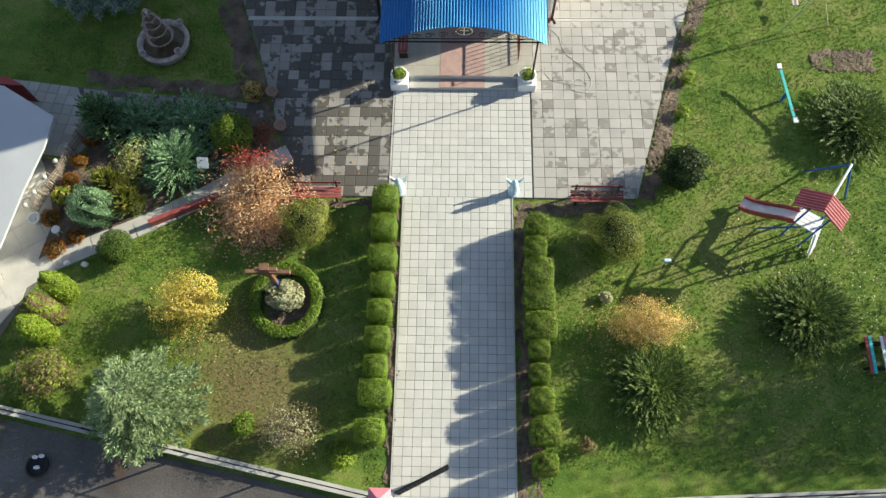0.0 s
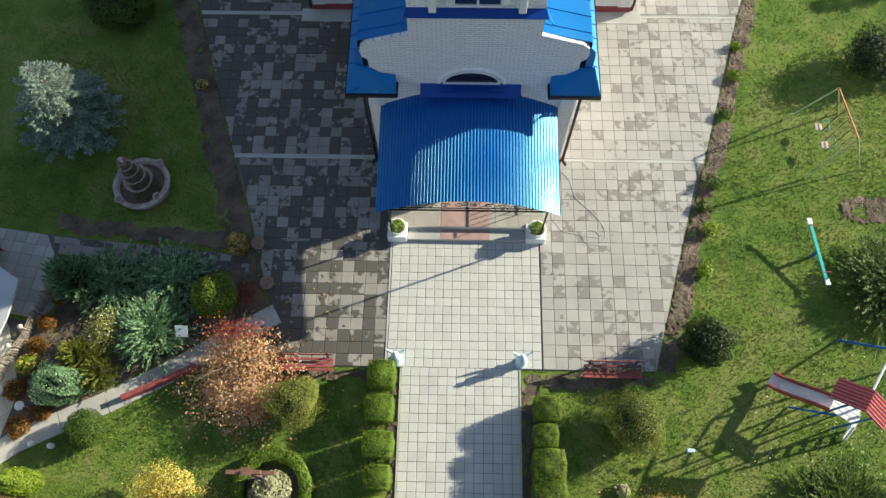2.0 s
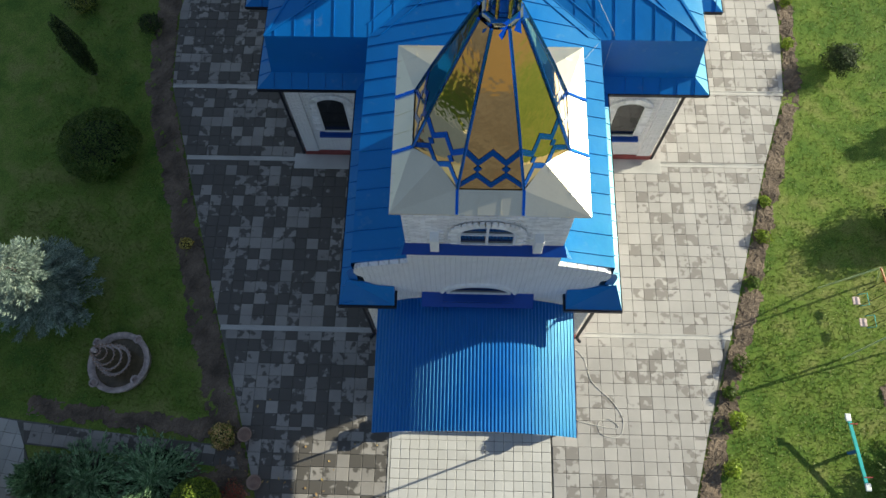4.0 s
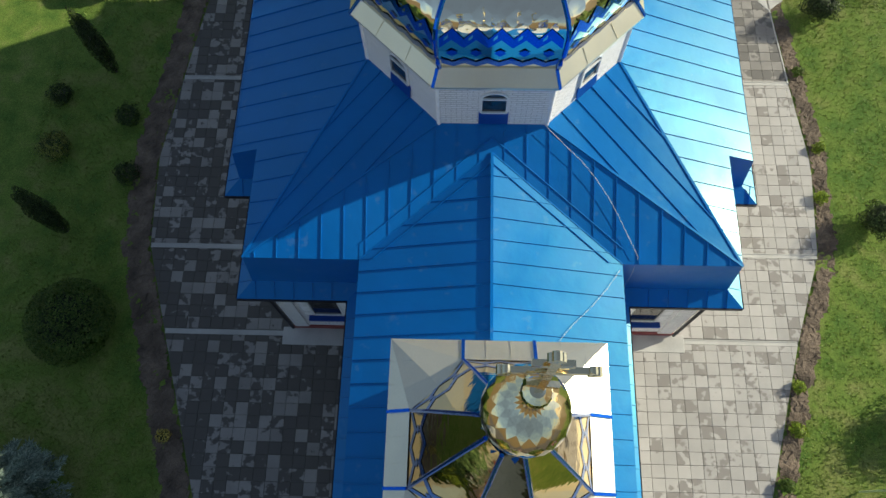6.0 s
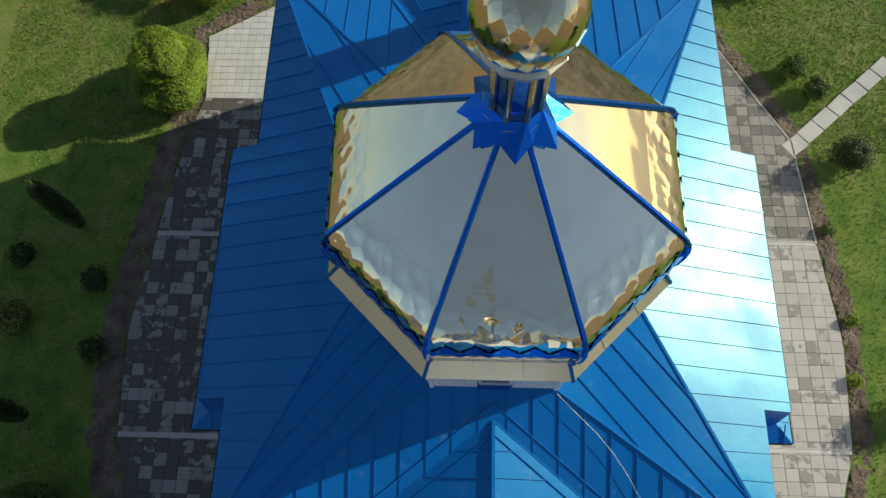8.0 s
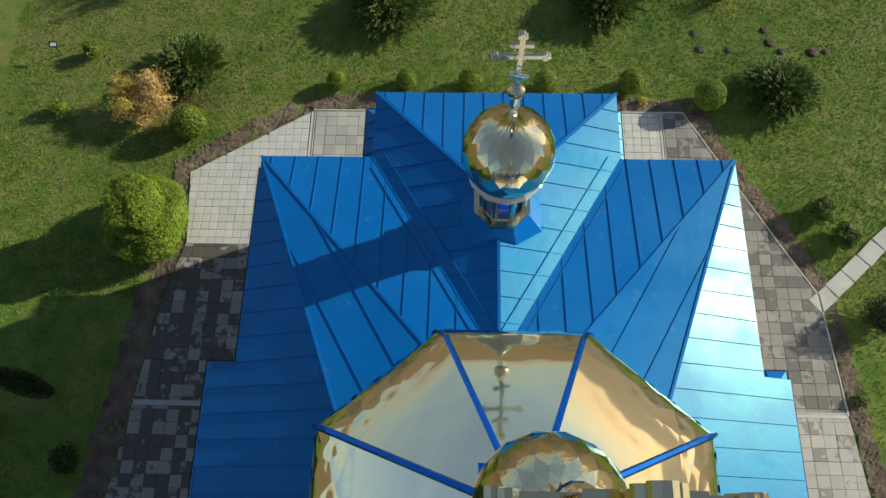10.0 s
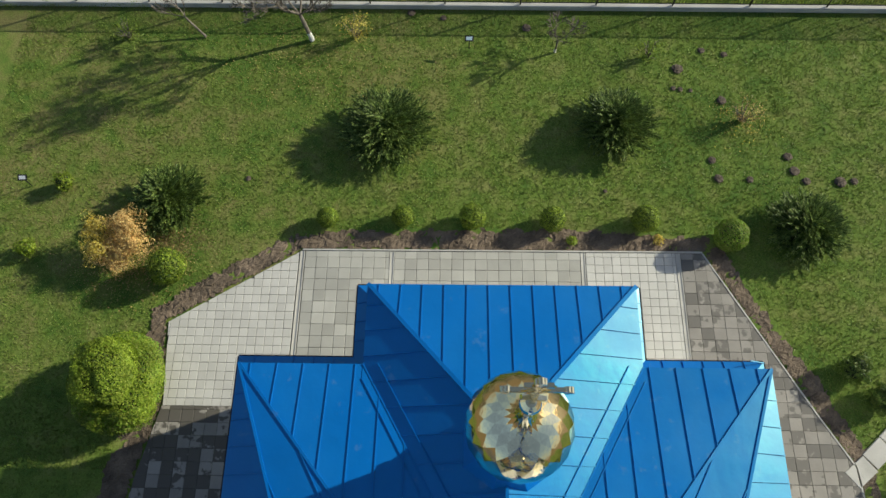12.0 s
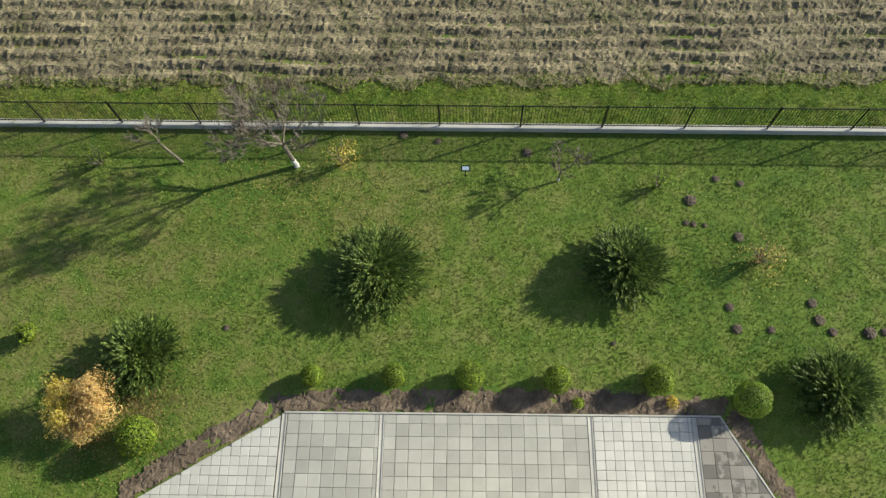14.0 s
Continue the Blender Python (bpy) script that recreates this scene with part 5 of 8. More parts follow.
canopy = thing("entrance_canopy", "arched blue corrugated canopy on iron posts over the porch", "canopy", (0, 5.8, 0))
X0, X1, Y0, Y1 = -2.8, 2.83, 3.98, 7.62
vs, fs = [], []
N = 57 * 4
for i in range(N + 1):
    u = i / N
    x = X0 + (X1 - X0) * u
    z = 3.5 + 0.92 * (1 - (2 * u - 1) ** 2) + (0.016, 0.016, -0.012, -0.012)[i % 4]
    vs += [(x, Y0, z), (x, Y0 + 1.8, z + 0.12), (x, Y1, z + 0.26)]
for i in range(N):
    for j in (0, 1):
        a = i * 3 + j
        fs.append((a, a + 3, a + 4, a + 1))
part("canopy_sheet", mesh_of("canopy_sheet", vs, fs, BLUE_RIB), None, canopy, "blue corrugated metal sheet")
for s in (-1, 1):
    for yy in (4.55, 7.4):
        part("post", tube(bmesh.new(), [(0.02 + s * 2.55, yy, 0.3), (0.02 + s * 2.55, yy, 3.6)], 0.035, 8), IRON, canopy, "black iron post")
    part("side_rail", beam(bmesh.new(), (0.02 + s * 2.55, 4.2, 3.52), (0.02 + s * 2.55, 7.6, 3.62), 0.05, 0.05), IRON, canopy)
arc = bmesh.new()
pts = [(-2.7 + 5.43 * k / 24, 4.12, 3.46 + 0.90 * (1 - (2 * k / 24 - 1) ** 2)) for k in range(25)]
tube(arc, pts, 0.025, 6)
part("arch_bar", arc, IRON, canopy)
part("tie_bar", tube(bmesh.new(), [(-2.65, 4.12, 3.45), (2.68, 4.12, 3.45)], 0.03, 6), IRON, canopy, "black iron tie bar")
part("tie_bar", tube(bmesh.new(), [(-2.6, 4.12, 3.62), (2.63, 4.12, 3.62)], 0.018, 6), IRON, canopy)
for k in range(10):
    x = -2.0 + k * 0.44
    hgt = 0.78 * (1 - (x / 2.75) ** 2)
    sc = bmesh.new()
    tube(sc, [(x + 0.17 * math.cos(t * 0.7) * (1 - t / 16), 4.12, 3.46 + hgt * 0.5 + 0.15 * math.sin(t * 0.7) * (1 - t / 16)) for t in range(13)], 0.012, 5)
    part("scroll", sc, IRON, canopy)
ring = bmesh.new()
tube(ring, [(0.03 + 0.27 * math.cos(t * math.pi / 10), 4.05, 4.12 + 0.2 * math.sin(t * math.pi / 10)) for t in range(21)], 0.018, 5)
beam(ring, (0.03, 4.05, 3.95), (0.03, 4.05, 4.3), 0.03, 0.03)
beam(ring, (-0.12, 4.05, 4.16), (0.18, 4.05, 4.16), 0.03, 0.03)
part("emblem", ring, GOLD_PALE, canopy, "gold ring with a small cross")
rail = thing("porch_railing", "brown iron railing with upright bars on the porch", "railing", (2.0, 6.3, 0.35))
for s, x in ((1, 2.1),):
    part("rail", tube(bmesh.new(), [(x, 5.5, 1.25), (x, 7.4, 1.25)], 0.025, 6), BROWN_METAL, rail)
    part("rail", tube(bmesh.new(), [(x, 5.5, 0.5), (x, 7.4, 0.5)], 0.02, 6), BROWN_METAL, rail)
    for k in range(11):
        part("bar", tube(bmesh.new(), [(x, 5.5 + k * 0.19, 0.36), (x, 5.5 + k * 0.19, 1.25)], 0.014, 6), BROWN_METAL, rail)
bench = thing("porch_bench", "dark red slatted bench against the porch side", "bench", (-2.2, 6.2, 0.35))
for k in range(3):
    part("slat", box(bmesh.new(), -2.45 + k * 0.13, -2.35 + k * 0.13, 5.6, 6.9, 0.78, 0.82), RED_WOOD, bench)
for yy in (5.7, 6.8):
    part("leg", box(bmesh.new(), -2.42, -2.1, yy - 0.03, yy + 0.03, 0.35, 0.78), IRON, bench)


def flower_bowl(at):
    pot = thing("flower_bowl", "white round bowl with green and yellow plants on a pedestal", "planter", at, "bowls at the porch steps")
    b = bmesh.new()
    lathe(b, [(0.13, 0.0), (0.2, 0.05), (0.30, 0.2), (0.32, 0.3), (0.27, 0.3), (0.24, 0.2)], 20)
    sub("bowl", b, WHITE_PAINT, pot, smooth=True)
    m = crown((0.24, 0.24, 0.16), 420, 0.09, 0.035, 5, L_LIME)
    c = sub("plant", m, None, pot, "green leaves with pale yellow tips")
    c.location = (0, 0, 0.33)
    return pot

# ---- plants ----


def leaves(points, normals, length, width, seed, mat, spread=0.8, fold=0.25):
    """One mesh of small folded leaves (two faces each) at points, roughly facing along normals."""
    g = np.random.default_rng(seed)
    n = len(points)
    nrm = normals + g.normal(0, spread * 0.5, (n, 3))
    nrm /= np.linalg.norm(nrm, axis=1)[:, None]
    ref = g.normal(0, 1, (n, 3))
    t = np.cross(nrm, ref)
    t /= np.linalg.norm(t, axis=1)[:, None] + 1e-9
    s = np.cross(nrm, t)
    L, W = (length * g.uniform(0.6, 1.3, n))[:, None], (width * g.uniform(0.7, 1.2, n))[:, None]
    a, b = points - t * L / 2, points + t * L / 2
    c, d = points + s * W / 2 + nrm * W * fold, points - s * W / 2 + nrm * W * fold
    verts = np.stack([a, c, b, d], 1).reshape(-1, 3)
    idx = np.arange(n) * 4
    faces = np.stack([idx, idx + 1, idx + 2, idx + 3], 1)
    me = bpy.data.meshes.new("leaves")
    me.vertices.add(len(verts))
    me.vertices.foreach_set("co", verts.ravel())
    me.loops.add(n * 4)
    me.loops.foreach_set("vertex_index", faces.ravel())
    me.polygons.add(n)
    me.polygons.foreach_set("loop_start", idx)
    me.materials.append(mat)
    me.update(calc_edges=True)
    return me


def crown(radii, n, length, width, seed, mat, box_like=0.0, lump=0.22, depth=0.35, up=0.35, clumps=0, notch=0.24):
    """Leaves in an uneven shell: ellipsoid or (box_like) clipped block; clumps: leaves gather in that many tufts, parted by gaps as deep as notch."""
    g = np.random.default_rng(seed)
    d = g.normal(0, 1, (n, 3))
    d /= np.linalg.norm(d, axis=1)[:, None]
    if box_like:
        k = np.max(np.abs(d), axis=1)[:, None]
        d2 = d / k
        d = d * (1 - box_like) + d2 * box_like
    ph = g.uniform(0, 6.28, 8)
    fr = g.uniform(2.0, 6.0, (8, 3))
    wave = sum(np.sin(d @ fr[i] * 1.3 + ph[i]) for i in range(8)) / 8
    r = (1 + lump * wave * 1.6) * (1 - depth * g.random(n) ** 2)
    if clumps:
        c = g.normal(0, 1, (clumps, 3))
        c /= np.linalg.norm(c, axis=1)[:, None]
        near = (d @ c.T).max(1)
        r = r * (1.04 - notch + notch * np.clip((near - 0.80) * 6, 0, 1))
    pts = d * r[:, None] * np.array(radii)
    nr = d / np.array(radii) + np.array((0, 0, up))
    nr /= np.linalg.norm(nr, axis=1)[:, None]
    keep = pts[:, 2] > -radii[2] * 0.97
    return leaves(pts[keep], nr[keep], length, width, seed + 1, mat)


def blades(A, B, S, wide, mat):
    """One mesh of narrow pointed blades from A to B; S: the side on which each is broad."""
    S = S / (np.linalg.norm(S, axis=1)[:, None] + 1e-9) * wide
    M = A + (B - A) * 0.45
    n = len(A)
    verts = np.stack([A, M + S, B, M - S], 1).reshape(-1, 3)
    me = bpy.data.meshes.new("sprays")
    me.vertices.add(n * 4)
    me.vertices.foreach_set("co", verts.ravel())
    me.loops.add(n * 4)
    me.loops.foreach_set("vertex_index", np.arange(n * 4))
    me.polygons.add(n)
    me.polygons.foreach_set("loop_start", np.arange(n) * 4)
    me.materials.append(mat)
    me.update(calc_edges=True)
    return me


def plume_fronds(count, reach, rise, seed, mat, leaf=0.12, wide=0.03, steps=8, base=0.1, plume=1.0):
    """Boughs that arch outwards from a full centre, each a feather of side sprays, as on junipers."""
    g = np.random.default_rng(seed)
    A, B, S = [], [], []
    up = np.array([0, 0, 1.0])
    for f in range(count):
        th, q0 = g.uniform(0, 2 * math.pi), math.sqrt(g.uniform(0.0, 1.0))
        dv, sv = np.array([math.cos(th), math.sin(th), 0]), np.array([-math.sin(th), math.cos(th), 0])
        # each bough ends on a dome and leans outwards; its outer half is one narrow pointed feather
        r1 = reach * q0 * g.uniform(0.82, 1.14)
        z1 = base + rise * (1.05 - 0.8 * q0 ** 2) * g.uniform(0.8, 1.12)
        tip = dv * r1 + up * z1
        root = dv * r1 * 0.25 + up * z1 * 0.5 + sv * g.uniform(-0.15, 0.15) * reach
        ax_ = tip - root + dv * 0.25 * reach
        long = min(0.85, max(0.36, 0.48 * reach)) * plume * g.uniform(0.75, 1.2)
        ax_ /= np.linalg.norm(ax_)
        bend = sv * g.uniform(-0.2, 0.2)
        for k in range(steps):
            u = k / (steps - 1)
            p = tip - ax_ * long * (1 - u) + bend * long * (u * u - 1) - up * 0.10 * long * (1 - u) ** 2
            for sgn in (-1, 1):
                d = ax_ + sv * sgn * g.uniform(0.25, 0.55) + up * g.uniform(-0.05, 0.3)
                d /= np.linalg.norm(d)
                for q in range(2):
                    a = p + d * (0.02 + 0.06 * (1 - u)) * q
                    e = d + g.normal(0, 0.1, 3)
                    A.append(a), B.append(a + e * leaf * (1.25 - 0.5 * u) * g.uniform(0.7, 1.1)), S.append(np.cross(e, up) + g.normal(0, 0.7, 3))
            A.append(p), B.append(p + (ax_ + g.normal(0, 0.08, 3)) * leaf * 1.2), S.append(np.cross(ax_, up) + g.normal(0, 0.5, 3))
    return blades(np.array(A), np.array(B), np.array(S), wide, mat)


def core(radii, seed, mat, z=0.0, squash=0.0):
    """A lumpy closed form; fills bushes densely, near-black to stand for inner shade."""
    bm = bmesh.new()
    bmesh.ops.create_icosphere(bm, subdivisions=3, radius=1.0)
    for v in bm.verts:
        d = v.co.normalized()
        if squash:
            d = d * (1 - squash) + (d / max(abs(d.x), abs(d.y), abs(d.z))) * squash
        k = 0.80 + 0.16 * noise.noise(d * 2.3 + Vector((seed * 3.1, 0, 0)))
        v.co = Vector((d.x * radii[0], d.y * radii[1], d.z * radii[2])) * k + Vector((0, 0, z))
    return bm


def stems(n, reach, high, r, seed, mat_name="stems"):
    g = random.Random(seed)
    bm = bmesh.new()
    for _ in range(n):
        th, k = g.uniform(0, 6.28), g.uniform(0.3, 1.0)
        p = Vector((math.cos(th) * 0.05, math.sin(th) * 0.05, 0))
        q = Vector((math.cos(th) * reach * k, math.sin(th) * reach * k, high * g.uniform(0.7, 1.0)))
        m = p.lerp(q, 0.5) + Vector((g.uniform(-.08, .08), g.uniform(-.08, .08), high * 0.12))
        tube(bm, [p, m, q], [r, r * 0.7, r * 0.25], 5)
    return bm


def bush(name, label, at, radii, n, leaf, mat, seed, core_mat=None, lump=0.22, clumps=0, box_like=0.0, group="", depth=0.35, category="bush", second=None, twigs=0, notch=0.24, lobes=()):
    """A shrub on the ground: stems, a dense shade-coloured core and a crown of many small leaves; lobes: (x, y, z,
    size) of further, smaller heads.
    """
    b = thing(name, label, category, (at[0], at[1], 0), group)
    h = radii[2]
    tagged(sub("stem", stems(6 + twigs, max(radii[0], radii[1]) * 0.75, h * 1.7, 0.018, seed), BARK, b), kind="stuff")
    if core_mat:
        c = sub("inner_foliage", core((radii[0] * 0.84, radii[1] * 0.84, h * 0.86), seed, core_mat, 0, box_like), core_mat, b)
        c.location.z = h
    m = sub("crown", crown(radii, n, leaf, leaf * 0.5, seed, mat, box_like, lump, depth, clumps=clumps, notch=notch), None, b)
    m.location.z = h
    if second:
        mat2, k = second
        m2 = sub("crown", crown(tuple(r * 1.02 for r in radii), int(n * k), leaf, leaf * 0.5, seed + 77, mat2, box_like, lump, depth, clumps=clumps, notch=notch), None, b)
        m2.location.z = h
    for k, (x, y, z, size) in enumerate(lobes):
        m3 = sub("crown", crown(tuple(r * size for r in radii), int(n * size), leaf, leaf * 0.5, seed + 5 * k + 3, second[0] if second and k % 2 else mat, box_like, lump, depth, clumps=clumps, notch=notch), None, b)
        m3.location = (x, y, z)
        if core_mat:
            c3_ = sub("inner_foliage", core(tuple(r * size * 0.84 for r in radii), seed + k, core_mat, 0, box_like), core_mat, b)
            c3_.location = (x, y, z)
    return b


# near-black filler: the shade between the leaves is put into its colour
INNER_SHADE = material("dark_inside", (0.018, 0.030, 0.010), 0.95, 0, 0.4, 8.0, 40.0, 0.02)

# clipped hedges along the path: each clump is a shrub of its own
hedge_a = bush("hedge_shrub", "clipped green box shrub in the path hedge", (-2.64, -0.4), (0.46, 0.46, 0.58), 13000, 0.048, L_HEDGE, 11, INNER_SHADE, 0.04, 0, 0.62, "hedge along the path", 0.16)
hedge_b = bush("hedge_shrub", "clipped box shrub with brown tips in the path hedge", (2.60, -3.1), (0.52, 0.53, 0.6), 15000, 0.048, L_HEDGE, 12, INNER_SHADE, 0.045, 0, 0.62, "hedge along the path", 0.18, second=(L_BROWN, 0.12))
rnd = random.Random(8)
for x, y, kx, ky in ((-2.70, -1.22, 1.05, 1.02), (-2.70, -2.35, 1.08, 0.98), (-2.66, -3.35, 0.9, 0.9), (-2.70, -4.3, 0.92, 0.88), (-2.72, -5.25, 0.96, 0.9), (-2.74, -6.2, 0.95, 0.92), (-2.72, -7.05, 1.16, 1.05), (-2.82, -8.25, 1.0, 0.92)):
    copy_thing(hedge_a, pose(x + 0.05, y - 0.025 * (y + 10.9), 0, 0, 0, rnd.choice((0, 180))) @ Matrix.Diagonal((kx * rnd.uniform(0.9, 1.06), ky * 0.93, rnd.uniform(0.94, 1.05), 1)))
for x, y, kx, ky in ((2.66, -1.15, 0.84, 0.82), (2.58, -2.0, 0.78, 0.75), (2.66, -3.8, 1.02, 0.9), (2.68, -4.75, 1.08, 0.95), (2.62, -5.55, 0.68, 0.62), (2.62, -6.35, 0.66, 0.66), (2.66, -7.2, 0.82, 0.8), (2.72, -8.2, 0.9, 0.85), (2.7, -9.2, 0.78, 0.72)):
    copy_thing(hedge_b, pose(x - 0.06, y - 0.025 * (y + 10.9), 0, 0, 0, rnd.choice((0, 180))) @ Matrix.Diagonal((kx * rnd.uniform(0.9, 1.06), ky * 0.93, rnd.uniform(0.94, 1.05), 1)))

# garden west of the path
bush("yellow_bush", "bright yellow autumn bush over its fallen leaves", (-8.95, -4.3), (1.1, 1.0, 0.85), 11000, 0.07, L_YELLOW, 21, None, 0.45, 20, depth=0.7, twigs=20, notch=0.45)
bush("olive_bush", "round yellow-green feathery bush on the lawn", (-5.3, -1.35), (0.85, 0.85, 0.85), 22000, 0.05, L_OLIVE, 22, INNER_SHADE, 0.3, 20, depth=0.5)
bush("round_bush", "small round clipped green bush beside the walk", (-11.9, -2.25), (0.62, 0.62, 0.52), 8000, 0.058, L_GREEN, 23, INNER_SHADE, 0.12)
for k, (x, y, mat, mat2, lab) in enumerate(((-13.2, -3.9, L_LIME, None, "lime-green conical thuja leaning in a row"), (-13.5, -4.68, L_LIME, (L_BROWN, 1.4), "half browned conical thuja between two green ones"), (-13.62, -5.35, L_LIME, None, "lime-green conical thuja leaning in a row"))):
    bush("thuja", lab, (x, y), (0.40, 0.40, 1.12), 5600, 0.085, mat, 30 + k, INNER_SHADE, 0.14, group="thujas in a row", second=mat2)
bush("thin_bush", "half-bare brown shrub by the fence", (-13.4, -6.7), (0.95, 0.85, 0.7), 2600, 0.09, L_BROWN, 36, None, 0.35, 14, depth=0.6, second=(L_LIME, 0.5), twigs=20)
bush("pale_bush", "sparse pale cream-leaved shrub near the fence", (-5.3, -8.35), (1.0, 0.95, 0.7), 1500, 0.065, L_CREAM, 37, None, 0.35, 16, depth=0.7, second=(L_BROWN, 1.3), twigs=40)
bush("small_shrub", "small green shrub in the lawn", (-6.85, -8.2), (0.42, 0.4, 0.36), 2400, 0.08, L_HEDGE, 38, INNER_SHADE, 0.3, 8)
bush("small_shrub", "small spreading green shrub by the hedge", (-3.65, -9.05), (0.42, 0.5, 0.3), 1300, 0.08, L_LIME, 39, None, 0.4, 8)

# round bed: ring of clipped box, pale plant and wooden cross
ring = thing("ring_hedge", "low clipped ring of box hedge round a bed", "hedge", (-5.87, -4.0, 0))
bm = bmesh.new()
R, w = 1.06, 0.2
for i in range(48):
    th = i * 2 * math.pi / 48
    k = 1 + 0.03 * noise.noise(Vector((math.cos(th) * 3, math.sin(th) * 3, 1)))
sec = [(R - w, 0.0), (R - w, 0.3), (R - w * 0.6, 0.38), (R + w * 0.6, 0.38), (R + w, 0.3), (R + w, 0.0)]
rings = [[bm.verts.new((r * math.cos(i * math.pi / 24), r * math.sin(i * math.pi / 24) * 1.06, z)) for r, z in sec] for i in range(48)]
for i in range(48):
    a, b = rings[i], rings[(i + 1) % 48]
    for k in range(5):
        bm.faces.new((a[k], b[k], b[k + 1], a[k + 1]))
sub("inner_foliage", bm, INNER_SHADE, ring)
g = np.random.default_rng(44)
th, q = g.uniform(0, 2 * math.pi, 9000), g.uniform(-1, 1, 9000)
rr, zz = R + q * w * 1.05, 0.40 - 0.05 * q ** 4 + g.normal(0, 0.02, 9000)
edge = np.abs(q) > 0.9
zz = np.where(edge, g.uniform(0.02, 0.38, 9000), zz)
pts = np.stack([rr * np.cos(th), rr * np.sin(th) * 1.06, zz], 1)
nr = np.stack([np.cos(th) * q * 1.2, np.sin(th) * q * 1.2, np.where(edge, 0.2, 1.0)], 1)
sub("crown", leaves(pts, nr, 0.07, 0.035, 45, L_HEDGE), None, ring)
bush("cream_bush", "tufted cream and green plant inside the ring hedge", (-5.83, -3.98), (0.56, 0.56, 0.5), 3400, 0.11, L_CREAM, 46, INNER_SHADE, 0.25, 14)
flat("soil_bed", [(-5.87 + 0.88 * math.cos(k * 0.35), -4.0 + 0.9 * math.sin(k * 0.35)) for k in range(18)], 0.0, SOIL, "soil inside the ring hedge", "soil", rough=0.03, seed=51)
wc = thing("wooden_cross", "brown wooden memorial cross standing in the ring bed", "cross", (-6.15, -3.55, 0))
sub("upright", box(bmesh.new(), -0.09, 0.09, -0.07, 0.07, 0, 2.35, 0.01), WOOD_BROWN, wc)
sub("arm", box(bmesh.new(), -0.72, 0.72, -0.06, 0.06, 1.78, 1.94, 0.01), WOOD_BROWN, wc)
sub("arm", box(bmesh.new(), -0.36, 0.36, -0.06, 0.06, 2.08, 2.2, 0.01), WOOD_BROWN, wc)
sub("cap", box(bmesh.new(), -0.14, 0.14, -0.11, 0.11, 2.35, 2.4), WOOD_BROWN, wc)
sub("ribbon", box(bmesh.new(), -0.1, 0.1, -0.085, 0.085, 0.75, 0.83), BLUE_PAINT, wc, "blue ribbon tied round the post")


def spruce(at, high, reach, seed, label, mat=None):
    """A spruce: straight tapered trunk, whorls of limbs, sprays of needles along each."""
    t = thing("spruce", label, "tree", (at[0], at[1], 0))
    sub("trunk", tube(bmesh.new(), [(0, 0, 0), (0.02, 0, high * 0.5), (0, 0.02, high)], [0.12, 0.07, 0.01], 8), BARK, t)
    g = np.random.default_rng(seed)
    lim = bmesh.new()
    P, Q, N_ = [], [], []
    levels = int(high / 0.24)
    for lv in range(levels):
        u = (lv + 0.6) / levels
        z = 0.25 + u * (high - 0.3)
        L0 = reach * (1 - u) ** 0.72 * (0.75 + 0.25 * min(1, u * 6)) + 0.08
        nb = max(5, int(13 * (1 - u * 0.5)))
        for b in range(nb):
            th = b * 2 * math.pi / nb + g.uniform(-0.25, 0.25) + lv * 0.7
            L = L0 * g.uniform(0.78, 1.12)
            d = np.array([math.cos(th), math.sin(th), 0])
            s = np.array([-math.sin(th), math.cos(th), 0])
            tip = d * L + np.array([0, 0, z + 0.10 * L])
            if b % 2 == 0:
                tube(lim, [(0, 0, z), tuple(tip * np.array([0.5, 0.5, 1]) + np.array([0, 0, -0.04 * L])), tuple(tip)], [0.022, 0.014, 0.005], 4)
            steps_ = max(4, int(15 * L / reach))
            for k in range(steps_):
                v = 0.2 + 0.8 * (k + 0.5) / steps_
                c_ = d * L * v + np.array([0, 0, z + 0.10 * L * v])
                for sg in (-1, 1, -1, 1, 0):
                    tw = 0.34 * L * (1.05 - v) * g.uniform(0.4, 1.0) + 0.10
                    dv = d * g.uniform(0.75, 1.1) + s * sg * g.uniform(0.35, 0.8) + np.array([0, 0, g.uniform(-0.05, 0.3)])
                    dv /= np.linalg.norm(dv)
                    for m_ in range(4):
                        a_ = c_ + dv * tw * m_ / 4 + g.normal(0, 0.015, 3)
                        P.append(a_), Q.append(a_ + (dv + g.normal(0, 0.30, 3)) * 0.12), N_.append(np.cross(dv, np.array([0, 0, 1.0])) + g.normal(0, 0.4, 3))
    sub("limb", lim, BARK, t)
    sub("crown", blades(np.array(P), np.array(Q), np.array(N_), 0.023, mat or L_SPRUCE), None, t)
    return t


spruce((-9.75, -7.6), 3.6, 1.95, 61, "pale blue-green spruce overhanging the fence")
spruce((-14.3, 8.7), 4.0, 1.9, 62, "blue spruce with a sunlit tip on the shaded lawn", L_BLUE_SPRUCE)

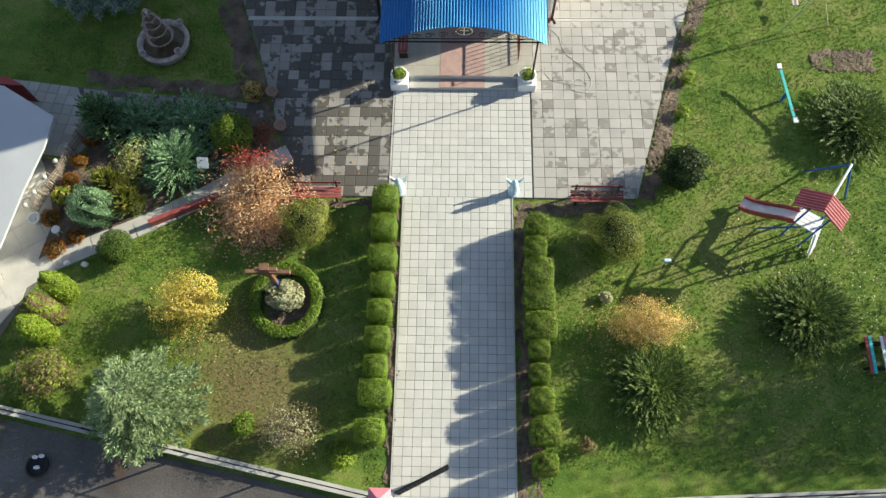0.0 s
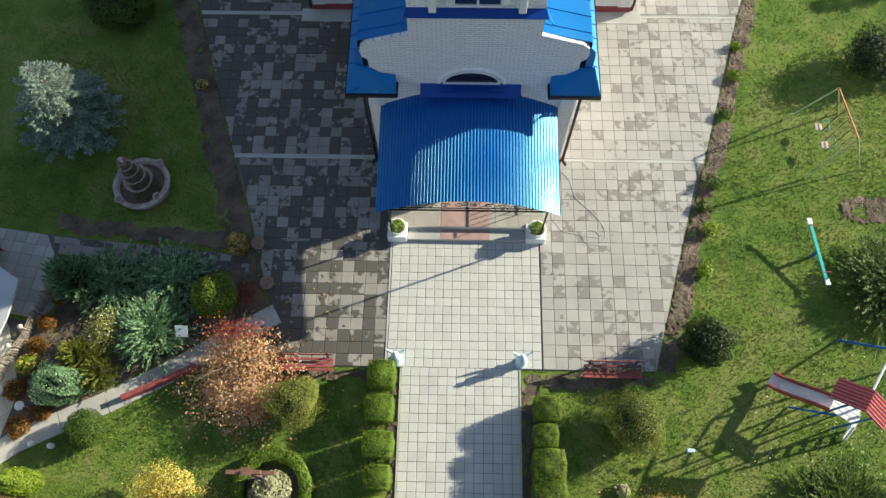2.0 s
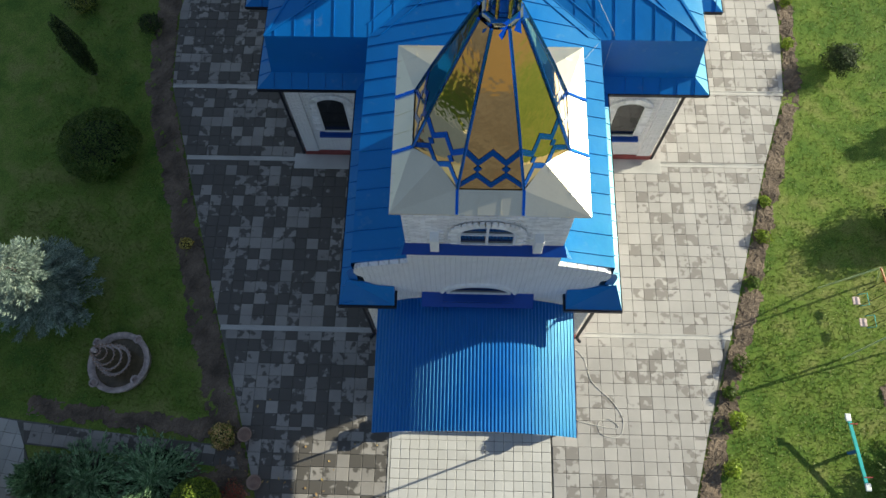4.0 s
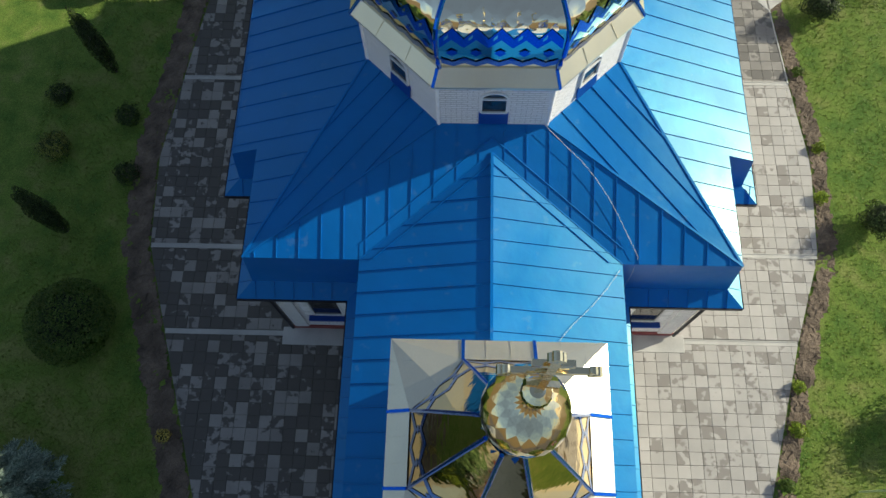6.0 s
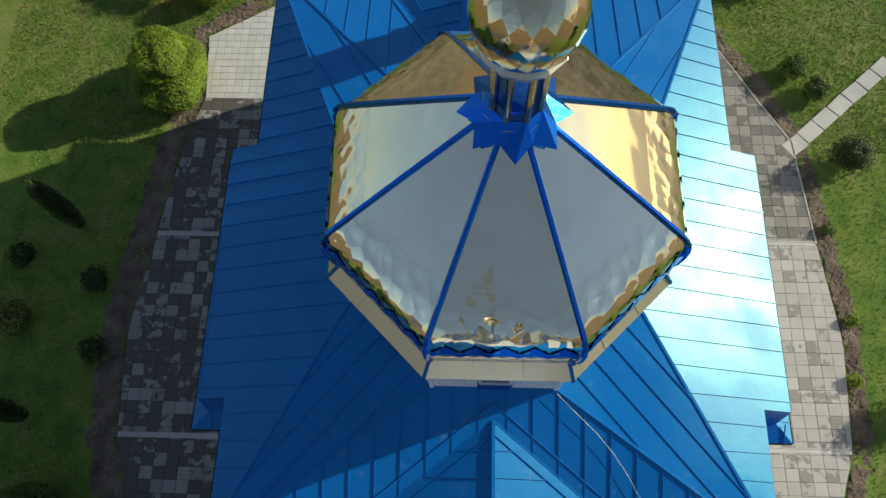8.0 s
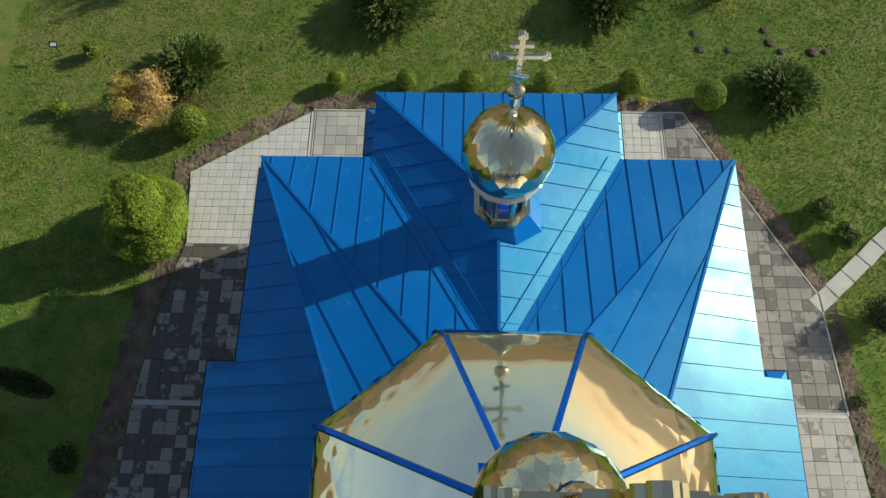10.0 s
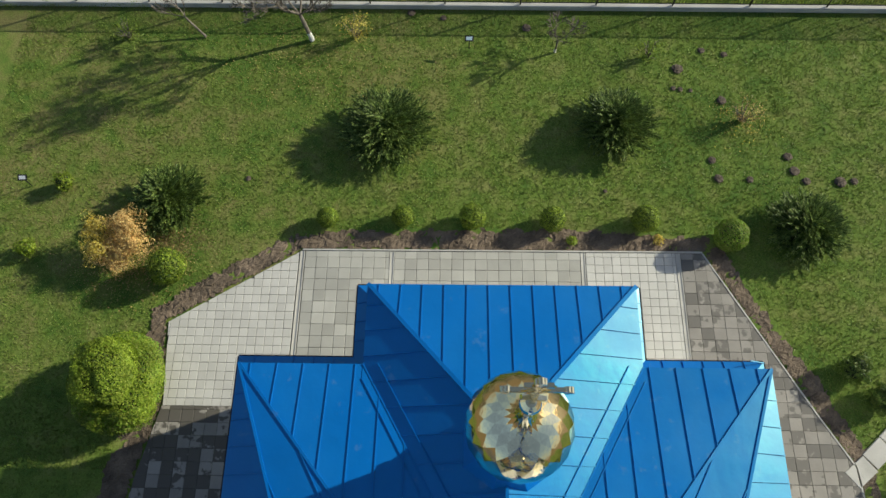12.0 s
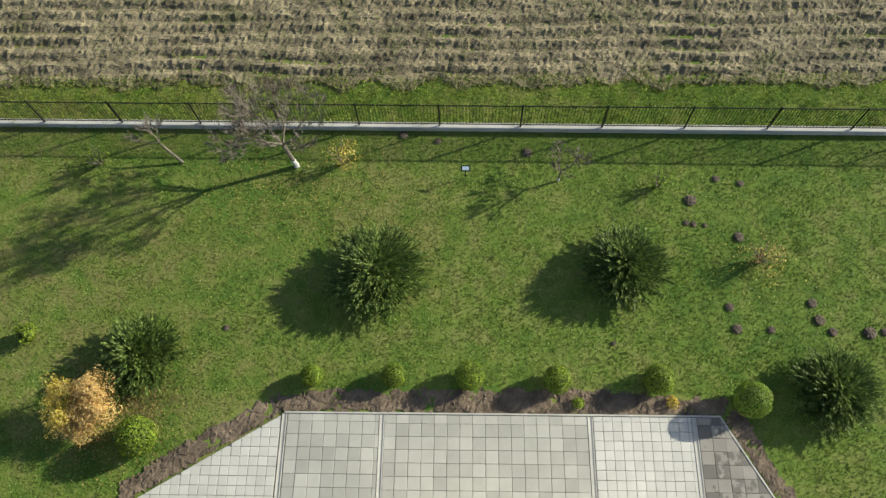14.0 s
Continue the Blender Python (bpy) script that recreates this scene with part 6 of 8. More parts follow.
# orange maple: low trunk, bare limbs, leaves still hanging, many on the ground
mp = thing("maple", "low maple with orange leaves and sparse red twigs", "tree", (-7.4, -0.15, 0))
sub("trunk", tube(bmesh.new(), [(0, 0, 0), (0.03, 0.02, 0.4), (0.0, 0.05, 0.8)], [0.07, 0.055, 0.04], 8), BARK, mp)
rnd = random.Random(5)
for k in range(34):
    th, l_ = rnd.uniform(0, 6.28), rnd.uniform(0.7, 1.45)
    p = Vector((0, 0, rnd.uniform(0.3, 0.8)))
    q = p + Vector((math.cos(th) * l_, math.sin(th) * l_ + 0.15, rnd.uniform(0.3, 0.85)))
    sub("limb", tube(bmesh.new(), [p, p.lerp(q, 0.5) + Vector((0, 0, 0.12)), q], [0.022, 0.013, 0.004], 5), BARK, mp)
m = sub("crown", crown((1.5, 1.25, 0.45), 4800, 0.095, 0.05, 63, L_ORANGE, lump=0.65, depth=0.95, clumps=20), None, mp)
m.location = (0.2, -0.45, 0.72)
m = sub("crown", crown((1.25, 0.75, 0.4), 1500, 0.09, 0.05, 64, L_ORANGE, lump=0.5, depth=0.9, clumps=16), None, mp)
m.location = (0.05, 0.55, 1.0)
m = sub("crown", crown((1.15, 0.5, 0.35), 620, 0.085, 0.05, 65, L_RED, lump=0.5, depth=0.9, clumps=12), None, mp, "red leaves at the tips of the twigs")
m.location = (0.1, 0.95, 1.3)

# bed between the paths, west of the court
flat("soil_bed", [(-15.0, -2.6), (-12.9, -1.75), (-9.4, 0.35), (-7.3, 1.7), (-7.2, 3.1), (-11.2, 3.4), (-13.7, 3.55), (-14.2, 1.2)], 0.0, SOIL, "shaded planted soil bed", "soil", rough=0.04, seed=52)


def juniper(name, label, at, reach, rise, count, mat, seed, leaf=0.12, wide=0.028, group="", base=0.12, inside_r=0.80, plume=1.0):
    b = thing(name, label, "juniper", (at[0], at[1], 0), group)
    tagged(sub("stem", stems(16, reach * 0.8, rise * 0.9, 0.02, seed), BARK, b), kind="stuff")
    sub("inner_foliage", core((reach * inside_r, reach * inside_r, rise * 0.62), seed, INNER_SHADE, rise * 0.16), INNER_SHADE, b)
    sub("spray", plume_fronds(int(count * 2.0), reach, rise * 1.1, seed, mat, leaf * 0.85, wide * 0.55, base=base, plume=plume), None, b)
    return b


juniper("juniper", "spreading blue-green juniper in the shaded bed", (-10.3, 1.0), 1.4, 0.95, 120, L_BLUEGREEN, 71, 0.2, 0.034, plume=1.35)
juniper("juniper", "dark green spreading juniper in the shaded bed", (-12.0, 2.65), 1.35, 0.7, 105, L_BLUEGREEN, 72, 0.2, 0.034, plume=1.5)
juniper("juniper", "dark green spreading juniper in the shaded bed", (-9.9, 2.75), 1.5, 0.55, 110, L_BLUEGREEN, 73, 0.2, 0.034, plume=1.6)
juniper("juniper", "tall dense dark green juniper at the bed's corner", (-13.05, 2.6), 0.85, 1.8, 150, L_BLUEGREEN, 74, 0.16, 0.034, plume=1.1)
bush("round_bush", "ball-shaped clipped thuja, lime where the sun strikes", (-8.35, 2.1), (0.74, 0.74, 0.70), 9000, 0.06, L_GREEN, 75, INNER_SHADE, 0.06, depth=0.12, second=(L_LIME, 0.6))
bush("red_shrub", "low red-brown shrub on bare soil at the bed's end", (-7.35, 2.35), (0.42, 0.5, 0.3), 700, 0.06, L_RED, 275, None, 0.4, 8, depth=0.7, twigs=14, second=(L_BROWN, 0.8))
bush("juniper", "upright blue-green clumpy juniper near the wattle fence", (-12.75, -0.95), (0.78, 0.66, 0.95), 11000, 0.06, L_BLUEGREEN, 76, INNER_SHADE, 0.28, 24, depth=0.35, category="juniper")
juniper("conifer_bush", "olive-brown feathery shrub in the bed", (-12.35, -0.05), 0.72, 1.35, 110, L_OLIVE, 77, 0.15, 0.03, plume=1.1)
juniper("conifer_bush", "olive feathery shrub leaning over the walk", (-11.75, -0.55), 0.55, 1.1, 80, L_OLIVE, 277, 0.15, 0.03, plume=1.1)
bush("thin_bush", "sparse yellow-green rose bush with bare canes", (-11.75, 0.85), (0.5, 0.8, 0.8), 1500, 0.075, L_OLIVE, 78, None, 0.5, 12, depth=0.7, twigs=18, second=(L_CREAM, 0.25))
for k, (x, y, r) in enumerate(((-14.62, -1.05, 0.42), (-14.25, -2.2, 0.46), (-14.2, 0.45, 0.36), (-14.05, 1.25, 0.33), (-13.75, 2.05, 0.3), (-13.55, -1.75, 0.35))):
    bush("marigolds", "clump of orange and brown marigolds", (x, y), (r, r * 0.9, 0.2), 1300, 0.06, L_MARIGOLD, 80 + k, INNER_SHADE, 0.25, 10, group="marigolds along the wattle fence", category="flowers")
bush("yellow_plant", "yellow and green leafy plant among the marigolds", (-14.35, -0.2), (0.36, 0.36, 0.3), 1100, 0.09, L_LIME, 88, INNER_SHADE, 0.3, 8, second=(L_YELLOW, 0.5))
bush("chrysanthemum", "rusty yellow chrysanthemum beside a clay pot", (-7.9, 4.12), (0.42, 0.42, 0.36), 1500, 0.08, L_PEACH, 89, INNER_SHADE, 0.2, 12, category="flowers", second=(L_OLIVE, 0.5))
bush("yellow_flowers", "small clump of yellow flowers in the dark bed", (-10.15, 10.75), (0.28, 0.25, 0.15), 420, 0.07, L_YELLOW, 90, INNER_SHADE, 0.2, 6, category="flowers")

# lawn west of the church, in the church's shadow
bush("round_bush", "large ball-shaped bush on the shaded lawn", (-13.75, 14.35), (1.45, 1.45, 0.75), 11000, 0.1, L_GREEN, 91, INNER_SHADE, 0.12, depth=0.25)
for k, (x, y, h) in enumerate(((-14.38, 24.65, 1.85), (-14.88, 17.85, 1.7))):
    bush("cypress", "slim dark columnar cypress on the shaded lawn", (x, y), (0.36, 0.36, h), 4200, 0.08, L_DARK, 92 + k, INNER_SHADE, 0.12, group="columnar cypresses")
bush("small_shrub", "small yellowish shrub on the shaded lawn", (-15.9, 21.1), (0.6, 0.6, 0.4), 1500, 0.09, L_OLIVE, 94, None, 0.3, 12, second=(L_DARK, 0.6))
for k, (x, y) in enumerate(((-13.4, 22.5), (-13.0, 20.1), (-16.2, 23.4))):
    bush("small_shrub", "low dark green shrub on the shaded lawn", (x, y), (0.5, 0.5, 0.3), 1100, 0.09, L_DARK, 95 + k, None, 0.3, 10)
bush("thuja", "clipped lime-green thuja in two tiers at the court's corner", (-11.85, 30.65), (1.28, 1.5, 0.78), 26000, 0.075, L_LIME, 98, INNER_SHADE, 0.10, 30, box_like=0.25, depth=0.2, second=(L_HEDGE, 0.45), lobes=((-0.05, 0.0, 1.95, 0.72),))

# lawn east of the path and the playground
bush("olive_bush", "round olive-green feathery bush on the lawn", (5.3, -1.75), (1.0, 1.0, 0.9), 20000, 0.05, L_OLIVE, 101, INNER_SHADE, 0.3, 20, depth=0.5, second=(L_GREEN, 0.4))
bush("dark_bush", "dark round bush casting a long shadow", (7.75, 0.8), (0.82, 0.85, 0.85), 6000, 0.1, L_DARK, 102, INNER_SHADE, 0.25, 20)
bush("orange_bush", "sparse peach and yellow autumn bush", (6.1, -4.75), (1.2, 0.85, 0.8), 10000, 0.055, L_PEACH, 103, None, 0.42, 20, depth=0.6, twigs=24, second=(L_YELLOW, 0.3))
juniper("juniper", "spreading green juniper with feathery sprays", (6.2, -6.75), 1.55, 0.75, 240, L_JUNIPER, 104, 0.17, 0.03, "junipers on the lawn")
juniper("juniper", "spreading green juniper with feathery sprays", (11.4, -4.3), 1.6, 0.75, 240, L_JUNIPER, 105, 0.17, 0.03, "junipers on the lawn")
juniper("juniper", "spreading dark juniper at the lawn's edge", (14.3, 3.0), 1.7, 0.8, 220, L_JUNIPER, 106, 0.17, 0.03, "junipers on the lawn")
bush("small_shrub", "small pale-leaved plant in the lawn", (4.9, -3.7), (0.27, 0.25, 0.12), 200, 0.12, L_CREAM, 107, None, 0.3, 6)
bush("small_shrub", "small reddish dry shrub in the lawn", (4.05, -8.6), (0.3, 0.3, 0.22), 380, 0.08, L_BROWN, 108, None, 0.4, 8)
for k, (x, y, r) in enumerate(((8.85, 6.85, 0.36), (8.5, 5.0, 0.33), (8.2, 3.5, 0.3), (9.6, 9.7, 0.26), (10.15, 11.4, 0.3), (10.4, 12.8, 0.24), (8.4, 5.9, 0.25), (12.2, 19.6, 0.26), (12.4, 21.6, 0.24), (12.1, 24.9, 0.24))):
    bush("border_plant", "small green plant in the soil border", (x, y), (r, r, r * 0.6), 520, 0.085, L_LIME if k % 3 else L_GREEN, 110 + k, None, 0.3, 8, group="plants in the soil border")
bush("dark_bush", "dark leafless shrub by the lawn's edge", (15.2, 12.0), (1.0, 1.2, 0.8), 4200, 0.1, L_DARK, 122, INNER_SHADE, 0.3, 20)
for k, (x, y, r) in enumerate(((11.8, 31.45, 0.5), (12.5, 30.5, 0.48), (13.2, 27.6, 0.75), (13.9, 18.6, 0.7))):
    bush("dark_bush", "dark green shrub on the east lawn", (x, y), (r, r, r * 0.85), 2600, 0.09, L_DARK if k > 1 else L_GREEN, 124 + k, INNER_SHADE, 0.25, 14)

flat("soil_bed", [(13.1, 6.3), (14.0, 6.5), (15.8, 6.5), (15.7, 5.4), (14.2, 5.35), (13.3, 5.45)], -0.01, SOIL, "small tilled patch of bare soil in the lawn", "soil", rough=0.05, seed=58)
# behind the church
ball = bush("clipped_bush", "small clipped lime-green bush behind the court", (-0.52, 36.75), (0.47, 0.47, 0.44), 4200, 0.055, L_LIME, 131, INNER_SHADE, 0.14, group="bushes behind the court", second=(L_GREEN, 0.5))
for x, y, k in ((-5.7, 36.72, 0.8), (-3.0, 36.78, 0.84), (2.3, 36.66, 0.98), (5.55, 36.7, 1.04), (-11.1, 34.7, 1.35)):
    copy_thing(ball, pose(x, y, 0, 0, 0, x * 40) @ Matrix.Diagonal((k, k, k, 1)))
bush("clipped_bush", "smooth bright green clipped ball bush at the court's corner", (8.4, 36.05), (0.58, 0.58, 0.55), 6500, 0.06, L_HEDGE, 132, INNER_SHADE, 0.05, depth=0.12, group="bushes behind the court")
juniper("juniper", "large spreading juniper on the rear lawn", (-3.78, 40.4), 1.75, 1.0, 330, L_JUNIPER, 133, 0.2, 0.034, "junipers on the rear lawn")
juniper("juniper", "large spreading juniper on the rear lawn", (4.8, 40.6), 1.45, 0.95, 280, L_JUNIPER, 134, 0.2, 0.034, "junipers on the rear lawn")
juniper("juniper", "feathery green juniper beside an orange bush", (-11.5, 37.4), 1.35, 0.9, 240, L_JUNIPER, 135, 0.2, 0.034, "junipers on the rear lawn")
juniper("juniper", "dark spreading juniper near the court's corner", (11.1, 36.4), 1.35, 0.9, 240, L_JUNIPER, 136, 0.2, 0.034, "junipers on the rear lawn")
bush("orange_bush", "orange autumn bush over its fallen leaves", (-12.95, 35.55), (1.0, 0.95, 0.6), 5200, 0.065, L_PEACH, 137, None, 0.5, 10, depth=0.9, second=(L_YELLOW, 0.15), twigs=14, notch=0.5, lobes=((0.32, 0.55, 1.15, 0.72), (-0.75, 0.42, 1.0, 0.6), (0.62, -0.12, 0.95, 0.66), (-0.55, -0.25, 0.8, 0.66), (0.05, -0.62, 0.6, 0.7)))
bush("thin_bush", "sparse yellow-leaved shrub on the rear lawn", (9.6, 41.0), (0.85, 0.75, 0.5), 620, 0.055, L_PEACH, 138, None, 0.4, 12, depth=0.7, twigs=18)
bush("small_shrub", "small green shrub on the rear lawn", (-15.6, 38.1), (0.36, 0.36, 0.34), 900, 0.09, L_LIME, 139, INNER_SHADE, 0.2, 8)
bush("small_shrub", "low yellow-green shrub on the rear lawn", (-16.4, 35.5), (0.4, 0.35, 0.3), 900, 0.09, L_LIME, 140, None, 0.3, 8)
bush("yellow_flowers", "small yellow plant in the rear bed", (6.0, 36.05), (0.22, 0.22, 0.14), 260, 0.08, L_YELLOW, 141, None, 0.3, 6)
bush("border_plant", "small green plant in the rear bed", (2.97, 36.0), (0.24, 0.2, 0.12), 240, 0.08, L_LIME, 142, None, 0.3, 6)
for k, (x, y, h) in enumerate(((-5.2, 44.9, 1.3), (6.35, 43.9, 0.9), (-14.5, 44.9, 0.8))):
    bush("young_tree", "young thin tree with few yellow-green leaves", (x, y), (0.75, 0.65, h * 0.5), 420 - 120 * k, 0.075, L_LIME if k else L_YELLOW, 143 + k, None, 0.4, 8, depth=0.8, category="tree", twigs=8)


def bare_tree(at, high, seed, label, lean=(0, 0), depth=4, thick=1.0, limbs=5, white=True):
    """A leafless fruit tree: trunk whitewashed at the foot, forked limbs and fine twigs."""
    t = thing("bare_tree", label, "tree", (at[0], at[1], 0), "bare trees along the rear fence")
    rnd = random.Random(seed)
    r0 = high * 0.017 * thick
    fork = Vector((lean[0] * 0.45, lean[1] * 0.45, high * 0.26))
    sub("foot", tube(bmesh.new(), [(0, 0, 0), fork * 0.3], [r0 * 1.25, r0], 8), WHITEWASH if white else BARK, t, "whitewashed foot of the trunk" if white else "")
    bm = bmesh.new()
    tube(bm, [fork * 0.3, fork * 0.7, fork], [r0 * 0.98, r0 * 0.9, r0 * 0.8], 8)
    A, B = [], []

    def grow(p, d, l_, r, depth):
        q = p + d * l_
        m = p.lerp(q, 0.5) + Vector((rnd.uniform(-.1, .1), rnd.uniform(-.1, .1), rnd.uniform(-.04, .06))) * l_
        tube(bm, [p, m, q], [r, r * 0.8, r * 0.6], 5 if depth > 2 else 3)
        for _ in range(3 if depth > 0 else 10):
            nd = (d + Vector((rnd.uniform(-.75, .75), rnd.uniform(-.75, .75), rnd.uniform(-.25, .55)))).normalized()
            a = p.lerp(q, rnd.uniform(0.4, 1.0))
            if depth > 0:
                grow(a, nd, l_ * rnd.uniform(0.6, 0.85), r * 0.56, depth - 1)
            else:
                A.append(a), B.append(a + nd * l_ * rnd.uniform(0.5, 1.1))
    for k in range(limbs):
        th = k * 2 * math.pi / limbs + rnd.uniform(-.4, .4)
        grow(fork, Vector((math.cos(th) * 0.75 + lean[0] * 0.3, math.sin(th) * 0.75 + lean[1] * 0.3, rnd.uniform(0.45, 1.1))).normalized(), high * 0.24, r0 * 0.5, depth)
    sub("limb", bm, BARK, t)
    A, B = np.array(A), np.array(B)
    tw = sub("twig", blades(A, B, np.cross(B - A, np.random.default_rng(seed).normal(0, 1, A.shape)), 0.010, BARK), None, t, "fine twigs")
    tagged(tw, kind="stuff")
    return t


bare_tree((-7.0, 44.75), 5.1, 7, "bare fruit tree with a whitewashed trunk and fine twigs", (-0.55, 0.35), 4)
bare_tree((-11.35, 44.9), 2.7, 8, "thin bare tree leaning over the rear lawn", (-1.5, 0.9), 2, 1.0, 3, False)
bare_tree((2.72, 44.15), 2.0, 9, "small bare tree with a whitewashed trunk", (0.1, 0.2), 3, 1.2, 3)

# trees of the neighbours' gardens, whose shade falls on the lawn
def leafy_tree(at, high, wide, seed, label):
    t = thing("leafy_tree", label, "tree", (at[0], at[1], 0), "trees of the garden next door")
    sub("trunk", tube(bmesh.new(), [(0, 0, 0), (0.08, 0.03, high * 0.4), (0.02, -0.04, high * 0.85)], [0.16, 0.12, 0.04], 8), BARK, t)
    sub("limb", stems(14, wide * 0.8, high * 0.9, 0.05, seed), BARK, t)
    m = sub("crown", crown((wide, wide, high * 0.34), 5200, 0.17, 0.11, seed, L_OLIVE, lump=0.4, depth=0.8, clumps=30), None, t)
    m.location.z = high * 0.64


leafy_tree((19.6, -3.8), 6.2, 2.5, 301, "olive-leaved fruit tree past the playground")
leafy_tree((25.0, -3.6), 7.2, 2.4, 302, "olive-leaved fruit tree past the playground")
spruce((24.8, 15.0), 5.0, 1.7, 303, "tall dark spruce past the east lawn", L_DARK)
spruce((24.4, 18.8), 4.6, 1.6, 304, "tall dark spruce past the east lawn", L_DARK)

# ---- things ----
for at in ((-2.38, 4.72, 0.42), (2.42, 4.72, 0.42)):
    flower_bowl(at)

# fountain of stacked bowls
fo = thing("fountain", "grey-brown stone fountain with stacked scalloped bowls", "fountain", (-11.68, 6.42, 0))
b = bmesh.new()
lathe(b, [(0.95, 0.0), (0.99, 0.25), (1.02, 0.3), (1.02, 0.36), (0.84, 0.36), (0.82, 0.12), (0.0, 0.1)], 40)
sub("basin", b, STONE, fo, smooth=True)
sub("water", lathe(bmesh.new(), [(0.825, 0.17), (0.825, 0.2)], 40), BROWN_WATER, fo, "still dark water")
kb = bmesh.new()
bmesh.ops.create_icosphere(kb, subdivisions=1, radius=0.036)
knob = bpy.data.meshes.new("scallop")
kb.to_mesh(knob)
knob.materials.append(CLAY)
for r, z in ((0.52, 0.6), (0.43, 1.02), (0.34, 1.38), (0.24, 1.68), (0.15, 1.95)):
    t = bmesh.new()
    lathe(t, [(r * 0.3, z - 0.22), (r * 0.35, z - 0.1), (r * 0.9, z), (r, z + 0.06), (r * 0.94, z + 0.07), (r * 0.84, z - 0.02), (r * 0.4, z - 0.1), (0.0, z - 0.1)], 32)
    bowl = sub("bowl", t, STONE, fo, smooth=True)
    sub("bowl_water", lathe(bmesh.new(), [(r * 0.78, z - 0.06), (r * 0.83, z - 0.02)], 24), BROWN_WATER, bowl, "brown water in the bowl")
    nn = int(r * 34) + 6
    for k in range(nn):
        th = k * 2 * math.pi / nn
        sc = new("scallop", knob)
        sc.parent = bowl
        sc.location = (r * math.cos(th), r * math.sin(th), z + 0.06)
sub("finial", lathe(bmesh.new(), [(0.05, 1.85), (0.07, 2.03), (0.04, 2.1), (0.08, 2.15), (0.0, 2.22)], 12), STONE, fo)
for k in range(4):
    th = math.pi / 4 + k * math.pi / 2 + 0.1
    v = bmesh.new()
    lathe(v, [(0.07, 0.3), (0.09, 0.36), (0.12, 0.5), (0.15, 0.56), (0.11, 0.56), (0.08, 0.45)], 12, (0.95 * math.cos(th), 0.95 * math.sin(th)))
    sub("vase", v, STONE, fo, "small stone vase on the rim")

for k, (x, y) in enumerate(((-7.22, 4.2), (-6.75, 2.75))):
    p = thing("clay_pot", "empty clay pot with a shaped rim", "pot", (x, y, 0), "clay pots by the court")
    sub("pot", lathe(bmesh.new(), [(0.13, 0), (0.17, 0.1), (0.2, 0.28), (0.24, 0.32), (0.2, 0.33), (0.16, 0.2), (0.0, 0.2)], 20), CLAY, p, smooth=True)

# winged white figures at the plaza's corners
for x, y in ((-2.22, 0.22), (1.86, 0.2)):
    s = bmesh.new()
    lathe(s, [(0.20, 0.0), (0.21, 0.06), (0.16, 0.1), (0.15, 0.28), (0.20, 0.32), (0.17, 0.36), (0.15, 0.5), (0.12, 0.66), (0.13, 0.78), (0.07, 0.86), (0.085, 0.94), (0.0, 1.03)], 14)
    for sx in (-1, 1):
        sheet(s, [(sx * 0.05, 0.10, 0.55), (sx * 0.30, 0.16, 0.85), (sx * 0.26, 0.15, 0.62), (sx * 0.14, 0.12, 0.42)], 0.04)
    st = part("statue", s, PALE_BLUE, None, smooth=False)
    st.location = (x, y, 0.02)
    st.scale = (1, 1, 0.95)
    tagged(st, "pale blue-white plaster figure with wings on a foot", "statue", "figures at the plaza corners")


def slat_bench(x0, x1, y, label, tangled=False):
    b = thing("bench", label, "bench", ((x0 + x1) / 2, y, 0), "red benches at the court's edge")
    L = (x1 - x0) / 2
    for k in range(4):
        sub("slat", box(bmesh.new(), -L, L, -0.22 + k * 0.115, -0.13 + k * 0.115, 0.41, 0.445, 0.006), RED_WOOD, b)
    sub("back_slat", box(bmesh.new(), -L, L, 0.25, 0.28, 0.62, 0.74, 0.006), RED_WOOD, b)
    for s in (-1, 1):
        sub("leg", box(bmesh.new(), s * L * 0.8 - 0.03, s * L * 0.8 + 0.03, -0.2, -0.15, 0, 0.41), IRON, b)
        sub("leg", beam(bmesh.new(), (s * L * 0.8, 0.2, 0.0), (s * L * 0.8, 0.27, 0.76), 0.05, 0.05), IRON, b)
    return b


slat_bench(-6.1, -4.25, -0.05, "long red slatted bench at the court's edge")
slat_bench(3.85, 5.7, -0.1, "red slatted bench with dry vines on it")
vine = bmesh.new()
rnd = random.Random(4)
for k in range(26):
    p = Vector((rnd.uniform(3.9, 5.7), 0.0, 0.5))
    pts = [p + Vector((rnd.uniform(-.2, .2) * i, rnd.uniform(-.08, .1) * i, rnd.uniform(0.0, .05) * i)) for i in range(4)]
    tube(vine, pts, 0.012, 4)
tagged(part("dry_vine", vine, BARK, None), "tangle of dry vine stems on the red bench", "vine")

# red board wall beside the concrete walk
rb = thing("red_board_wall", "low red painted board edge along the concrete walk", "kerb", (-9.9, -0.75, 0))
part("board", beam(bmesh.new(), (-11.0, -1.22, 0.16), (-8.7, -0.12, 0.16), 0.16, 0.32), RED_WOOD, rb)
part("capping", beam(bmesh.new(), (-11.02, -1.23, 0.335), (-8.68, -0.11, 0.335), 0.17, 0.035), RED_WOOD, rb)
tagged(part("white_stone", core((0.16, 0.12, 0.12), 3, WHITE_PAINT, 0.08), WHITE_PAINT, None), "white painted stone beside the walk", "stone").location = (-13.1, -2.75, 0)
tagged(part("white_stone", core((0.14, 0.12, 0.1), 4, WHITE_PAINT, 0.08), WHITE_PAINT, None), "white painted stone beside the walk", "stone").location = (-13.75, -2.7, 0)
sg = thing("garden_sign", "blank white tilted sign board in the bed", "sign", (-9.2, 0.85, 0))
